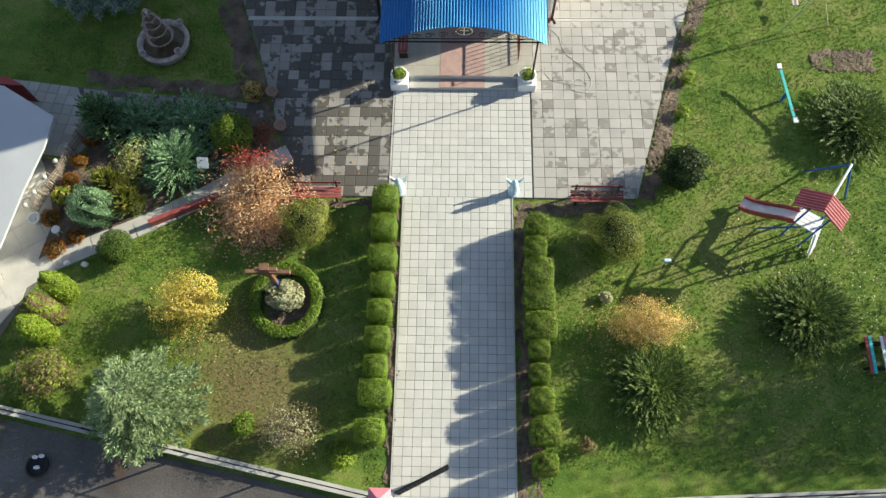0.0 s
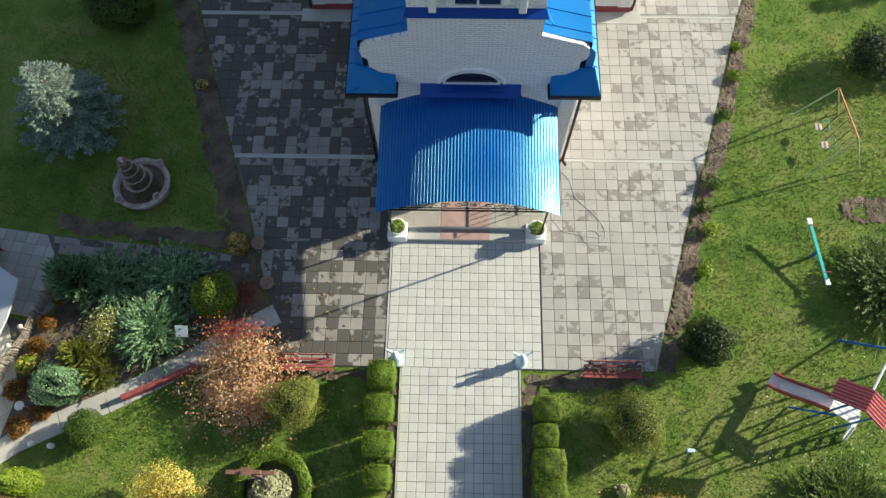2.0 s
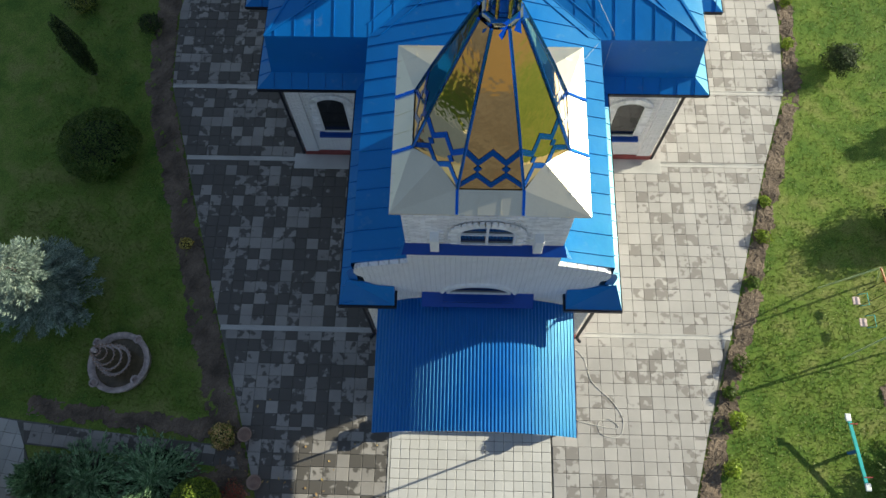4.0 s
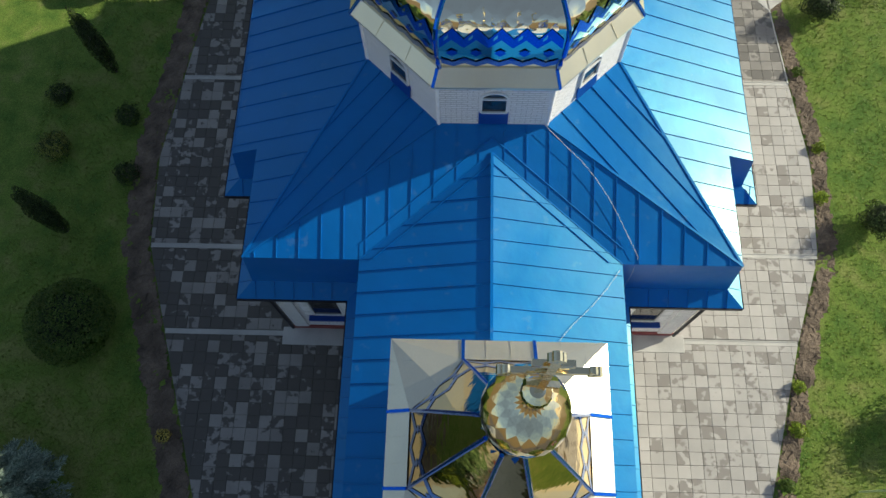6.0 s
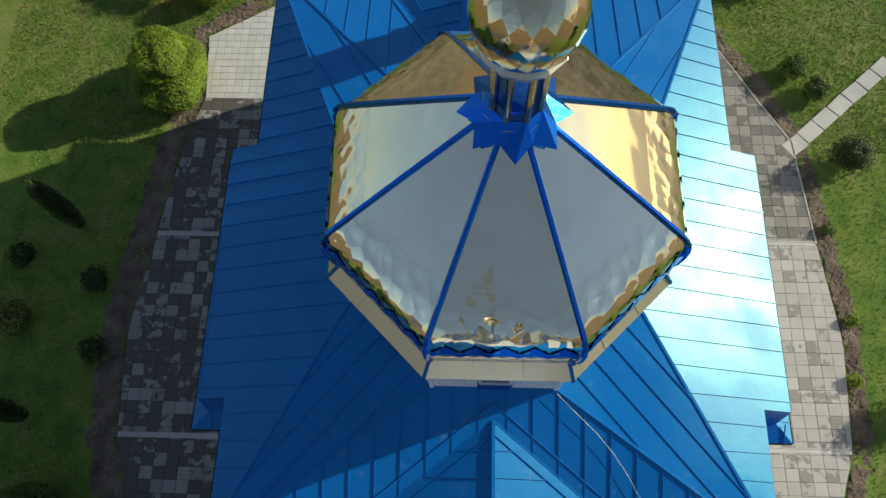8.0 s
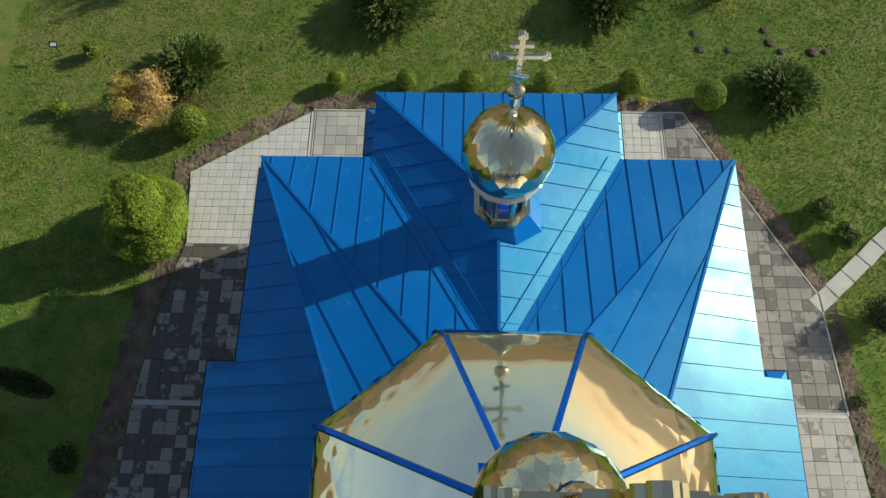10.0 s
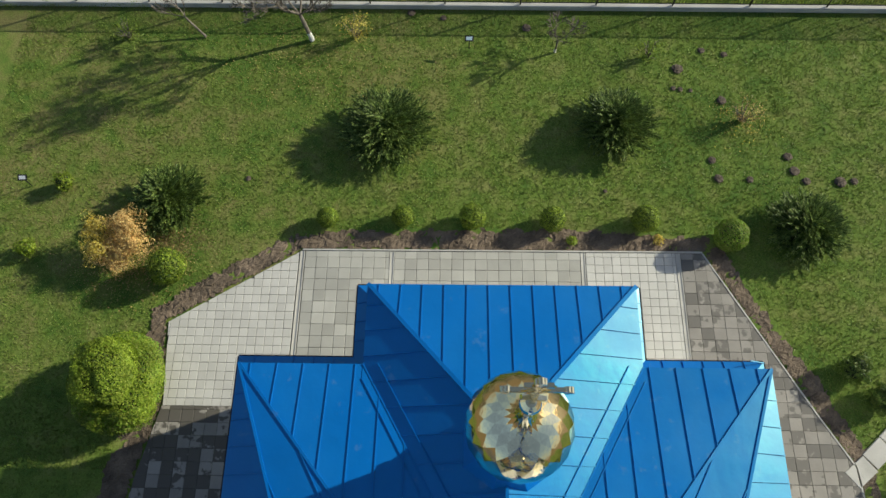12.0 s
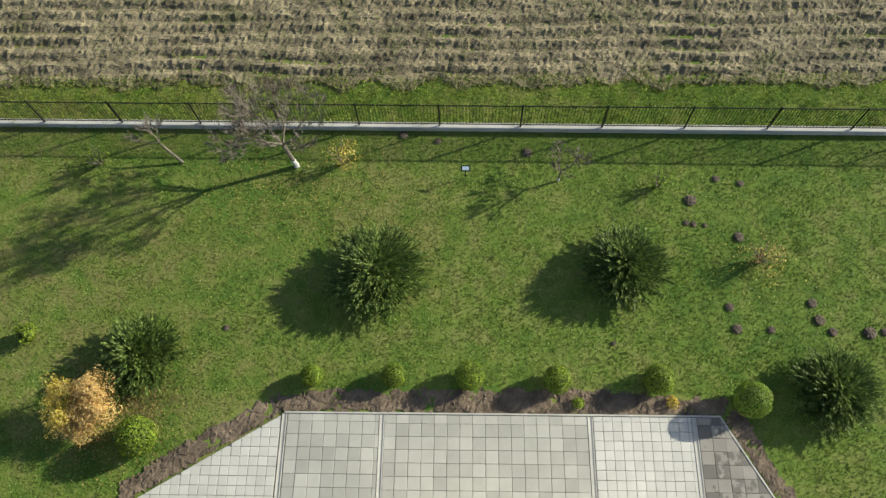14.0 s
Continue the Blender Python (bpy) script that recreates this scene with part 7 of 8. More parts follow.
sub("post", tube(bmesh.new(), [(0, 0, 0), (0, 0.05, 0.75)], 0.025, 6), BROWN_METAL, sg)
sub("board", sheet(bmesh.new(), [(-0.2, -0.15, 0.72), (0.2, -0.15, 0.72), (0.2, 0.15, 0.98), (-0.2, 0.15, 0.98)], 0.02), WHITE_PAINT, sg)

# white house corner and its yard
ho = thing("house", "white flat-roofed outbuilding at the garden's edge", "house", (-17.0, -0.3, 0))
roof = [(-14.5, 2.3), (-16.6, 3.55), (-21.0, 4.0), (-21.0, -6.5), (-15.7, -5.5), (-15.25, -2.6), (-14.95, -0.6), (-14.6, 1.0)]
part("wall", prism(bmesh.new(), [(x - 1.1, y * 0.86) for x, y in roof], 0, 1.42), PLASTER, ho)
part("roof", prism(bmesh.new(), roof, 1.43, 1.52), ROOF_WHITE, ho, "smooth white roof sheet")
part("ridge_sheet", prism(bmesh.new(), [(-17.2, 3.9), (-16.2, 3.85), (-16.9, 4.25), (-18.5, 4.0), (-18.5, 3.3)], 0.0, 1.1), RED_PAINT, ho, "strip of dark red roof sheet")
# wattle fence with mushroom ornaments
wf = thing("wattle_fence", "low wattle fence of woven grey sticks", "fence", (-13.9, -0.3, 0))
rnd = random.Random(9)
line = [(-15.2, -0.75), (-14.95, -0.05), (-14.65, 0.75), (-14.4, 1.45), (-14.2, 2.1), (-14.0, 2.8)]
for i in range(46):
    u = i / 45 * (len(line) - 1)
    k = min(int(u), len(line) - 2)
    x, y = line[k][0] + (line[k + 1][0] - line[k][0]) * (u - k), line[k][1] + (line[k + 1][1] - line[k][1]) * (u - k)
    part("stick", tube(bmesh.new(), [(x, y, 0), (x + rnd.uniform(-.1, .1), y + rnd.uniform(-.1, .1), rnd.uniform(.5, .75))], 0.018, 5), WATTLE, wf)
for z in (0.12, 0.22, 0.32, 0.42, 0.52):
    part("woven_stick", tube(bmesh.new(), [(x + 0.05 * (-1) ** i, y, z + rnd.uniform(-.03, .03)) for i, (x, y) in enumerate(line)], 0.02, 5), WATTLE, wf)
for i, (x, y) in enumerate(((-15.1, -0.3), (-14.85, 0.3), (-14.6, 0.95), (-14.35, 1.6), (-15.3, -0.8), (-14.15, 2.3))):
    mu = thing("ornament_mushroom", "pale garden ornament shaped like a mushroom", "ornament", (x, y, 0), "mushroom ornaments along the wattle fence")
    sub("stem", tube(bmesh.new(), [(0, 0, 0), (0.02, 0, 0.72)], 0.025, 7), CONCRETE, mu)
    sub("cap", lathe(bmesh.new(), [(0.02, 0.69), (0.09, 0.70), (0.085, 0.74), (0.05, 0.78), (0.0, 0.79)], 14), CONCRETE, mu, smooth=True)
wp = thing("white_pot", "round white pot with dark soil", "pot", (-15.15, -1.1, 0))
sub("pot", lathe(bmesh.new(), [(0.14, 0), (0.2, 0.2), (0.23, 0.3), (0.17, 0.31), (0.15, 0.22), (0, 0.22)], 18), WHITE_PAINT, wp, smooth=True)
ws = thing("white_stool", "small white round garden stool", "stool", (-14.25, -1.55, 0))
sub("seat", lathe(bmesh.new(), [(0.0, 0.3), (0.15, 0.3), (0.15, 0.35), (0.0, 0.36)], 14), WHITE_PAINT, ws)
for k in range(3):
    sub("leg", tube(bmesh.new(), [(0.1 * math.cos(k * 2.1), 0.1 * math.sin(k * 2.1), 0), (0.08 * math.cos(k * 2.1), 0.08 * math.sin(k * 2.1), 0.3)], 0.015, 6), WHITE_PAINT, ws)

# playground slide tower
sl = thing("playground_slide", "children's slide with a red ribbed roof and blue frame", "slide", (11.5, -1.3, 0))
TCX, TCY = 11.59, -1.27
ax, ay = Vector((0.83, -0.56, 0)), Vector((0.56, 0.83, 0))
pt = lambda u, v, z: Vector((TCX, TCY, 0)) + ax * u + ay * v + Vector((0, 0, z))
for u in (-0.34, 0.34):
    for v in (-0.3, 0.3):
        part("post", tube(bmesh.new(), [pt(u, v, 0), pt(u, v, 2.25)], 0.035, 8), BLUE_PAINT, sl, "blue steel post")
for k in range(4):
    part("deck_board", beam(bmesh.new(), pt(-0.4, -0.24 + k * 0.16, 1.2), pt(0.4, -0.24 + k * 0.16, 1.2), 0.14, 0.03), WHITE_PAINT, sl)
for s in (-1, 1):
    rs = sheet(bmesh.new(), [pt(0, -0.37, 2.6), pt(0, 0.37, 2.6), pt(s * 0.84, 0.37, 2.1), pt(s * 0.84, -0.37, 2.1)], 0.015)
    r_ = part("roof_sheet", rs, RED_PAINT, sl, "red ribbed roof sheet")
    for k in range(7):
        v = -0.33 + k * 0.11
        part("roof_rib", beam(bmesh.new(), pt(s * 0.01, v, 2.612), pt(s * 0.84, v, 2.112), 0.02, 0.02), PINK, r_)
ch = bmesh.new()
prof = [(-0.4, 1.22), (-0.8, 0.98), (-1.3, 0.58), (-1.7, 0.34), (-2.05, 0.28)]
for (u0, z0), (u1, z1) in zip(prof, prof[1:]):
    sheet(ch, [pt(u0, -0.33, z0), pt(u1, -0.33, z1), pt(u1, 0.1, z1), pt(u0, 0.1, z0)], 0.02)
part("chute", ch, WHITE_PAINT, sl, "worn pale metal chute")
for v in (-0.35, 0.12):
    sd = bmesh.new()
    for (u0, z0), (u1, z1) in zip(prof, prof[1:]):
        beam(sd, pt(u0, v, z0 + 0.06), pt(u1, v, z1 + 0.06), 0.05, 0.2)
    part("side_board", sd, RED_PAINT, sl, "red side board")
for v in (-0.3, 0.08):
    part("foot", beam(bmesh.new(), pt(-1.95, v, 0.0), pt(-1.95, v, 0.28), 0.05, 0.05), BLUE_PAINT, sl)
for v in (-0.42, 0.0):
    part("ladder_rail", beam(bmesh.new(), pt(0.38, v, 1.35), pt(0.78, v - 0.05, 0.0), 0.05, 0.06), WHITE_PAINT, sl)
for k in range(6):
    w_ = (k + 0.6) / 6
    part("rung", beam(bmesh.new(), pt(0.40 + 0.36 * w_, -0.44, 1.2 * (1 - w_) + 0.04), pt(0.40 + 0.36 * w_, -0.0, 1.2 * (1 - w_) + 0.04), 0.12, 0.03), WHITE_PAINT, sl)
part("brace", tube(bmesh.new(), [pt(-0.1, -0.3, 1.1), (10.41, -1.06, 0.0)], 0.035, 6), BLUE_PAINT, sl)
part("guard_rail", tube(bmesh.new(), [pt(-0.34, 0.3, 1.75), pt(0.34, 0.3, 1.75)], 0.025, 6), BLUE_PAINT, sl)
# swing arm beside the tower
part("swing_beam", tube(bmesh.new(), [pt(0.1, 0.3, 2.15), (12.85, 0.37, 2.1)], 0.04, 8), WHITE_PAINT, sl)
part("swing_leg", tube(bmesh.new(), [(12.85, 0.37, 2.1), (12.36, 1.17, 0.0)], 0.04, 8), BLUE_PAINT, sl)
part("swing_leg", tube(bmesh.new(), [(12.85, 0.37, 2.1), (13.62, 0.12, 0.0)], 0.04, 8), BLUE_PAINT, sl)

# two-seat swing
sw = thing("swing", "two-seat swing on a yellow-green steel frame with an orange beam", "swing", (12.6, 8.6, 0))
part("beam", tube(bmesh.new(), [(12.9, 9.65, 2.0), (13.2, 7.65, 2.0)], 0.032, 8), ORANGE, sw, "orange top beam")
for p, q in (((12.9, 9.65, 2.0), (11.85, 9.6, 0)), ((12.9, 9.65, 2.0), (13.9, 9.9, 0)), ((13.2, 7.65, 2.0), (12.25, 7.15, 0)), ((13.2, 7.65, 2.0), (14.25, 7.55, 0))):
    part("leg", tube(bmesh.new(), [p, q], 0.028, 8), YELLOW_GREEN, sw)
for yy, xx in ((9.05, 13.0), (8.3, 13.1)):
    seat = part("seat", box(bmesh.new(), xx - 0.30, xx - 0.06, yy - 0.16, yy + 0.12, 0.42, 0.46, 0.015), PALE_PINK, sw, "worn pale pink seat board")
    bk = bmesh.new()
    tube(bk, [(xx - 0.1, yy - 0.2, 0.44), (xx + 0.14, yy - 0.2, 0.6), (xx + 0.14, yy + 0.2, 0.6), (xx - 0.1, yy + 0.2, 0.44)], 0.014, 6)
    part("seat_back", bk, TURQUOISE, seat, "turquoise seat frame")
    for s in (-1, 1):
        part("hanger", tube(bmesh.new(), [(xx - 0.1, yy + s * 0.2, 0.44), (xx + 0.02, yy + s * 0.2, 1.98)], 0.01, 5), IRON, seat)

# seesaw
ss = thing("seesaw", "turquoise seesaw plank with red and white ends", "seesaw", (11.95, 4.1, 0))
part("plank", beam(bmesh.new(), (11.76, 5.05, 0.72), (12.17, 3.15, 0.33), 0.10, 0.05), TURQUOISE, ss)
part("stand", tube(bmesh.new(), [(11.95, 4.12, 0), (11.95, 4.12, 0.5)], 0.06, 8), BLUE_PAINT, ss)
for p, m_ in (((11.72, 5.12, 0.74), WHITE_PAINT), ((12.19, 3.08, 0.33), WHITE_PAINT)):
    part("seat", box(bmesh.new(), p[0] - 0.09, p[0] + 0.09, p[1] - 0.12, p[1] + 0.12, p[2], p[2] + 0.05, 0.02), m_, ss)
for yy, z in ((4.9, 0.72), (3.35, 0.4)):
    part("handle", tube(bmesh.new(), [(11.95 - (yy - 4.12) * 0.22 - 0.12, yy, z + 0.2), (11.95 - (yy - 4.12) * 0.22 + 0.12, yy, z + 0.2)], 0.02, 6), RED_PAINT, ss)

# coloured bench on the east lawn
cb = thing("garden_bench", "garden bench of green, red and white boards", "bench", (13.3, -5.5, 0))
for x, w_, m_ in ((13.12, 0.1, RED_PAINT), (13.235, 0.11, TURQUOISE), (13.62, 0.1, WHITE_PAINT), (13.73, 0.1, PINK)):
    part("board", box(bmesh.new(), x, x + w_, -6.22, -5.0, 0.42, 0.46, 0.008), m_, cb)
for yy in (-6.0, -5.2):
    part("leg", box(bmesh.new(), 13.14, 13.8, yy - 0.03, yy + 0.03, 0, 0.419), IRON, cb)
# small garden lamps and sign boards on stakes
for x, y, lab in ((6.95, -2.55, "small white floodlight on a stake"), (-0.68, 44.3, "small dark plaque on a stake in the lawn"), (-16.95, 38.1, "small pale plaque on a stake in the lawn")):
    gl = thing("stake_lamp" if x > 5 else "plaque", lab, "lamp" if x > 5 else "sign", (x, y, 0))
    sub("stake", tube(bmesh.new(), [(0, 0, 0), (0, 0, 0.62)], 0.018, 6), IRON, gl)
    if x > 5:
        sub("housing", box(bmesh.new(), -0.13, 0.11, -0.06, 0.06, 0.6, 0.7, 0.02), PALE_BLUE, gl)
        sub("bracket", tube(bmesh.new(), [(-0.16, 0, 0.62), (0.0, 0.07, 0.6), (0.14, 0, 0.66)], 0.015, 6), PALE_BLUE, gl)
    else:
        sub("board", sheet(bmesh.new(), [(-0.17, -0.1, 0.6), (0.17, -0.1, 0.6), (0.17, 0.1, 0.7), (-0.17, 0.1, 0.7)], 0.02), IRON, gl)
        sub("face", sheet(bmesh.new(), [(-0.12, -0.06, 0.622), (0.12, -0.06, 0.622), (0.12, 0.06, 0.683), (-0.12, 0.06, 0.683)], 0.004), WHITE_PAINT if x < -5 else PALE_BLUE, gl)

# garden hose on the court
hp = [(3.25, 7.4, 0.03), (3.7, 7.0, 0.03), (3.95, 6.2, 0.03), (4.55, 5.6, 0.03), (4.9, 5.0, 0.03), (4.75, 4.45, 0.03), (4.2, 4.5, 0.03), (4.1, 4.85, 0.03), (4.45, 5.0, 0.03), (4.7, 4.7, 0.03), (3.5, 4.9, 0.03), (3.2, 5.2, 0.03), (3.0, 5.5, 0.03)]
fine = []
for i in range(len(hp) - 1):
    p0, p1, p2, p3 = (Vector(hp[min(max(i + k, 0), len(hp) - 1)]) for k in (-1, 0, 1, 2))
    for s in range(5):
        t = s / 5
        fine.append(0.5 * ((2 * p1) + (p2 - p0) * t + (2 * p0 - 5 * p1 + 4 * p2 - p3) * t * t + (3 * p1 - p0 - 3 * p2 + p3) * t ** 3))
cable("garden_hose", fine, 0.009, HOSE, "pale garden hose lying in loops on the slabs")
cable("cable_coil", [(4.55 + 0.1 * math.cos(k), 12.5 - k * 0.07, 0.03 + 0.002 * k) for k in range(16)], 0.012, IRON, "tangled wire lying by the wall")

# molehills
for x, y, r in ((7.45, 43.34, 0.26), (8.98, 41.9, 0.22), (7.46, 42.4, 0.13), (8.45, 38.53, 0.2), (11.08, 39.45, 0.2), (11.22, 38.85, 0.22), (12.8, 38.41, 0.26), (11.6, 38.44, 0.18), (9.57, 38.5, 0.16), (-3.04, 46.1, 0.2), (-1.73, 45.84, 0.16), (1.62, 45.34, 0.22), (9.33, 44.03, 0.16), (8.47, 44.22, 0.17), (7.2, 42.45, 0.12), (13.3, 38.45, 0.17), (-8.85, 38.45, 0.12), (8.3, 39.3, 0.18), (7.85, 42.35, 0.1), (4.3, 38.0, 0.09)):
    mh = bmesh.new()
    r *= 0.8
    bmesh.ops.create_icosphere(mh, subdivisions=3, radius=1.0)
    for v in mh.verts:
        k = 1 + 0.3 * noise.noise(v.co * 2.6 + Vector((x, y, 0))) + 0.22 * noise.noise(v.co * 8 + Vector((y, x, 0)))
        v.co = Vector((v.co.x * r * k, v.co.y * r * k, max(v.co.z, -0.1) * r * 0.33 * k))
    ob = part("molehill", mh, SOIL_DARK, None)
    ob.location = (x, y, 0)
    tagged(ob, "small heap of crumbly brown soil in the lawn", "molehill", "molehills in the rear lawn")

# concrete slabs leading east from the court
for k in range(7):
    u = k * 0.86
    x, y = 11.55 + u * 0.74, 28.3 + u * 0.67
    sbm = box(bmesh.new(), -0.41, 0.41, -0.3, 0.3, -0.04, 0.035, 0.012)
    ob = part("stepping_slab", sbm, CONCRETE, None)
    ob.location, ob.rotation_euler = (x, y, 0), (0, 0, radians(42 + (k * 37 % 7) - 3))
    tagged(ob, "pale concrete slab of the garden walk", "slab", "slabs of the east garden walk")
# object on the road outside the fence
wl = thing("well_cover", "dark round cover with pale stones on the road", "cover", (-13.3, -9.5, 0))
sub("ring", lathe(bmesh.new(), [(0.34, 0), (0.36, 0.1), (0.3, 0.12), (0.26, 0.06), (0, 0.06)], 20), IRON, wl)
for k, (x, y) in enumerate(((0.1, 0.3), (-0.1, 0.26), (0.02, -0.05))):
    c = sub("stone", core((0.12, 0.08, 0.07), k, WHITE_PAINT, 0.12), WHITE_PAINT, wl)
    c.location = (x, y, 0)


# fences
def rail_fence(name, label, p, q, post_step, high, post_first=0.0, plinth=0.2):
    """A concrete plinth with steel posts, two rails and thin upright bars."""
    p, q = Vector((*p, 0)), Vector((*q, 0))
    d = (q - p).normalized()
    L = (q - p).length
    f = thing(name, label, "fence", tuple(p))
    part("plinth", beam(bmesh.new(), p + Vector((0, 0, plinth / 2)), q + Vector((0, 0, plinth / 2)), 0.26, plinth), CONCRETE, f, "pale concrete plinth")
    s = post_first
    while s <= L:
        c = p + d * s
        part("post", tube(bmesh.new(), [c + Vector((0, 0, plinth - 0.05)), c + Vector((0, 0, high))], 0.035, 6), IRON, f)
        s += post_step
    for z in (plinth + 0.12, high - 0.08):
        part("rail", beam(bmesh.new(), p + Vector((0, 0, z)), q + Vector((0, 0, z)), 0.03, 0.03), IRON, f)
    verts, faces = [], []
    n = int(L / 0.12)
    for k in range(n):
        c = p + d * (k + 0.5) * L / n
        b = len(verts)
        w = 0.006
        for z in (plinth + 0.12, high - 0.02):
            verts += [(c.x - w, c.y - w, z), (c.x + w, c.y - w, z), (c.x + w, c.y + w, z), (c.x - w, c.y + w, z)]
        faces += [(b, b + 1, b + 5, b + 4), (b + 1, b + 2, b + 6, b + 5), (b + 2, b + 3, b + 7, b + 6), (b + 3, b, b + 4, b + 7)]
    bars = part("railing_infill", mesh_of("railing_infill", verts, faces, IRON), None, f, "thin upright bars")
    tagged(bars, kind="stuff")
    return f


rail_fence("rear_fence", "black steel fence on a pale concrete plinth", (-42, 46.95), (42, 45.8), 3.06, 1.6, 0.55)
rail_fence("front_fence", "black steel fence on a pale concrete plinth along the road", (-32.0, -4.3), (-2.6, -10.25), 3.0, 1.5)
rail_fence("front_fence", "black steel fence on a pale concrete plinth along the road", (2.5, -10.45), (34, -8.6), 3.0, 1.5)
gp = thing("gate_post", "square gate post with a pink pyramid cap", "post", (-2.25, -10.35, 0))
sub("post", box(bmesh.new(), -0.25, 0.25, -0.25, 0.25, 0, 1.75, 0.01), BRICK_PIECE, gp)
cap = bmesh.new()
lathe(cap, [(0.46, 1.75), (0.46, 1.8), (0.06, 1.98), (0.07, 2.03), (0.0, 2.08)], 4, (0, 0), math.pi / 4)
sub("cap", cap, PINK, gp, "pink sheet-metal cap")
gt = thing("gate_leaf", "open black iron gate leaf with scrollwork", "gate", (-1.9, -10.2, 0))
g0, g1 = Vector((-1.85, -10.15, 0)), Vector((-0.3, -9.35, 0))
for z in (0.12, 0.9, 1.45):
    part("rail", beam(bmesh.new(), g0 + Vector((0, 0, z)), g1 + Vector((0, 0, z)), 0.07, 0.05), IRON, gt)
for k in range(14):
    c = g0.lerp(g1, k / 13)
    part("bar", tube(bmesh.new(), [c + Vector((0, 0, 0.06)), c + Vector((0, 0, 1.45 + 0.12 * math.sin(k / 13 * math.pi)))], 0.016, 5), IRON, gt)

# ---- walks, drains and paving pieces ----
def conv(poly):
    a = sum(poly[i - 1][0] * poly[i][1] - poly[i][0] * poly[i - 1][1] for i in range(len(poly)))
    return poly if a > 0 else poly[::-1]


def slab_mesh(name, w, mat, dz):
    h, b, t = w / 2, 0.012, 0.022
    v = [(-h, -h, -0.02), (h, -h, -0.02), (h, h, -0.02), (-h, h, -0.02), (-h, -h, t - 0.006), (h, -h, t - 0.006), (h, h, t - 0.006), (-h, h, t - 0.006),
         (-h + b, -h + b, t), (h - b, -h + b, t + dz), (h - b, h - b, t), (-h + b, h - b, t - dz)]
    f = [(8, 9, 10, 11), (0, 1, 5, 4), (1, 2, 6, 5), (2, 3, 7, 6), (3, 0, 4, 7), (4, 5, 9, 8), (5, 6, 10, 9), (6, 7, 11, 10), (7, 4, 8, 11)]
    return mesh_of(name, v, f, mat)


def paving(name, label, poly, pitch, mat, piece, joint=0.012, origin=(0, 0), turn=0.0, seed=1, most=300, near=(0, 0), lift=0.0):
    """A paved field: each slab an object on a shared mesh; those cut by the edge get their own."""
    rnd = random.Random(seed)
    poly = conv(poly)
    rot = Matrix.Rotation(-turn, 2)
    loc = [tuple(rot @ Vector((x - origin[0], y - origin[1]))) for x, y in poly]
    base = part(name, prism(bmesh.new(), poly, -0.02, 0.001 + lift), MORTAR, None)
    tagged(base, label, "pavement", kind="structure")
    meshes = [slab_mesh(piece, pitch - joint, mat, dz) for dz in (0.0, 0.0015, -0.0015)]
    xs, ys = [p[0] for p in loc], [p[1] for p in loc]
    back = Matrix.Rotation(turn, 2)
    cells = []
    for i in range(int(math.floor(min(xs) / pitch)), int(math.ceil(max(xs) / pitch))):
        for j in range(int(math.floor(min(ys) / pitch)), int(math.ceil(max(ys) / pitch))):
            g = joint / 2
            cell = [(i * pitch + g, j * pitch + g), ((i + 1) * pitch - g, j * pitch + g), ((i + 1) * pitch - g, (j + 1) * pitch - g), (i * pitch + g, (j + 1) * pitch - g)]
            cut = clip(loc, cell)
            if len(cut) < 3:
                continue
            area = abs(sum(cut[k - 1][0] * cut[k][1] - cut[k][0] * cut[k - 1][1] for k in range(len(cut)))) / 2
            if area < pitch * pitch * 0.06:
                continue
            cells.append((cell, cut, area > (pitch - joint) ** 2 * 0.995))
    cells.sort(key=lambda c: (c[0][0][0] - near[0]) ** 2 + (c[0][0][1] - near[1]) ** 2)
    rest_v, rest_f = [], []
    for k, (cell, cut, whole) in enumerate(cells):
        cx_, cy_ = sum(p[0] for p in cell) / 4, sum(p[1] for p in cell) / 4
        w = back @ Vector((cx_, cy_)) + Vector(origin)
        if k < most and whole:
            ob = new(piece, rnd.choice(meshes))
            ob.parent = base
            ob.location = (w.x + rnd.uniform(-.002, .002), w.y + rnd.uniform(-.002, .002), lift + rnd.uniform(-0.003, 0.003))
            ob.rotation_euler = (0, 0, turn + rnd.uniform(-.006, .006) + rnd.choice((0, math.pi / 2, math.pi)))
        else:
            ring_ = [back @ Vector(p) + Vector(origin) for p in cut]
            z = lift + 0.02 + rnd.uniform(-0.003, 0.003)
            if k < most:
                vv = [(p.x, p.y, z) for p in ring_] + [(p.x, p.y, -0.01) for p in ring_]
                n = len(ring_)
                ff = [tuple(range(n))] + [(i, i + n, (i + 1) % n + n, (i + 1) % n) for i in range(n)]
                ob = new(piece, mesh_of(piece, vv, ff, mat))
                ob.parent = base
            else:
                b, n = len(rest_v), len(ring_)
                rest_v += [(p.x, p.y, z) for p in ring_] + [(p.x, p.y, -0.01) for p in ring_]
                rest_f += [tuple(b + i for i in range(n))] + [(b + i, b + i + n, b + (i + 1) % n + n, b + (i + 1) % n) for i in range(n)]
    if rest_v:
        r = new(piece + "s", mesh_of(piece + "s", rest_v, rest_f, mat))
        r.parent = base
        tagged(r, kind="stuff")
    return base


def x_on(line, y):
    for (x0, y0), (x1, y1) in zip(line, line[1:]):
        if y0 <= y <= y1:
            return x0 + (x1 - x0) * (y - y0) / (y1 - y0)
    return line[-1][0]


def between(line, y0, y1):
    return [(x_on(line, y0), y0)] + [p for p in line if y0 < p[1] < y1] + [(x_on(line, y1), y1)]


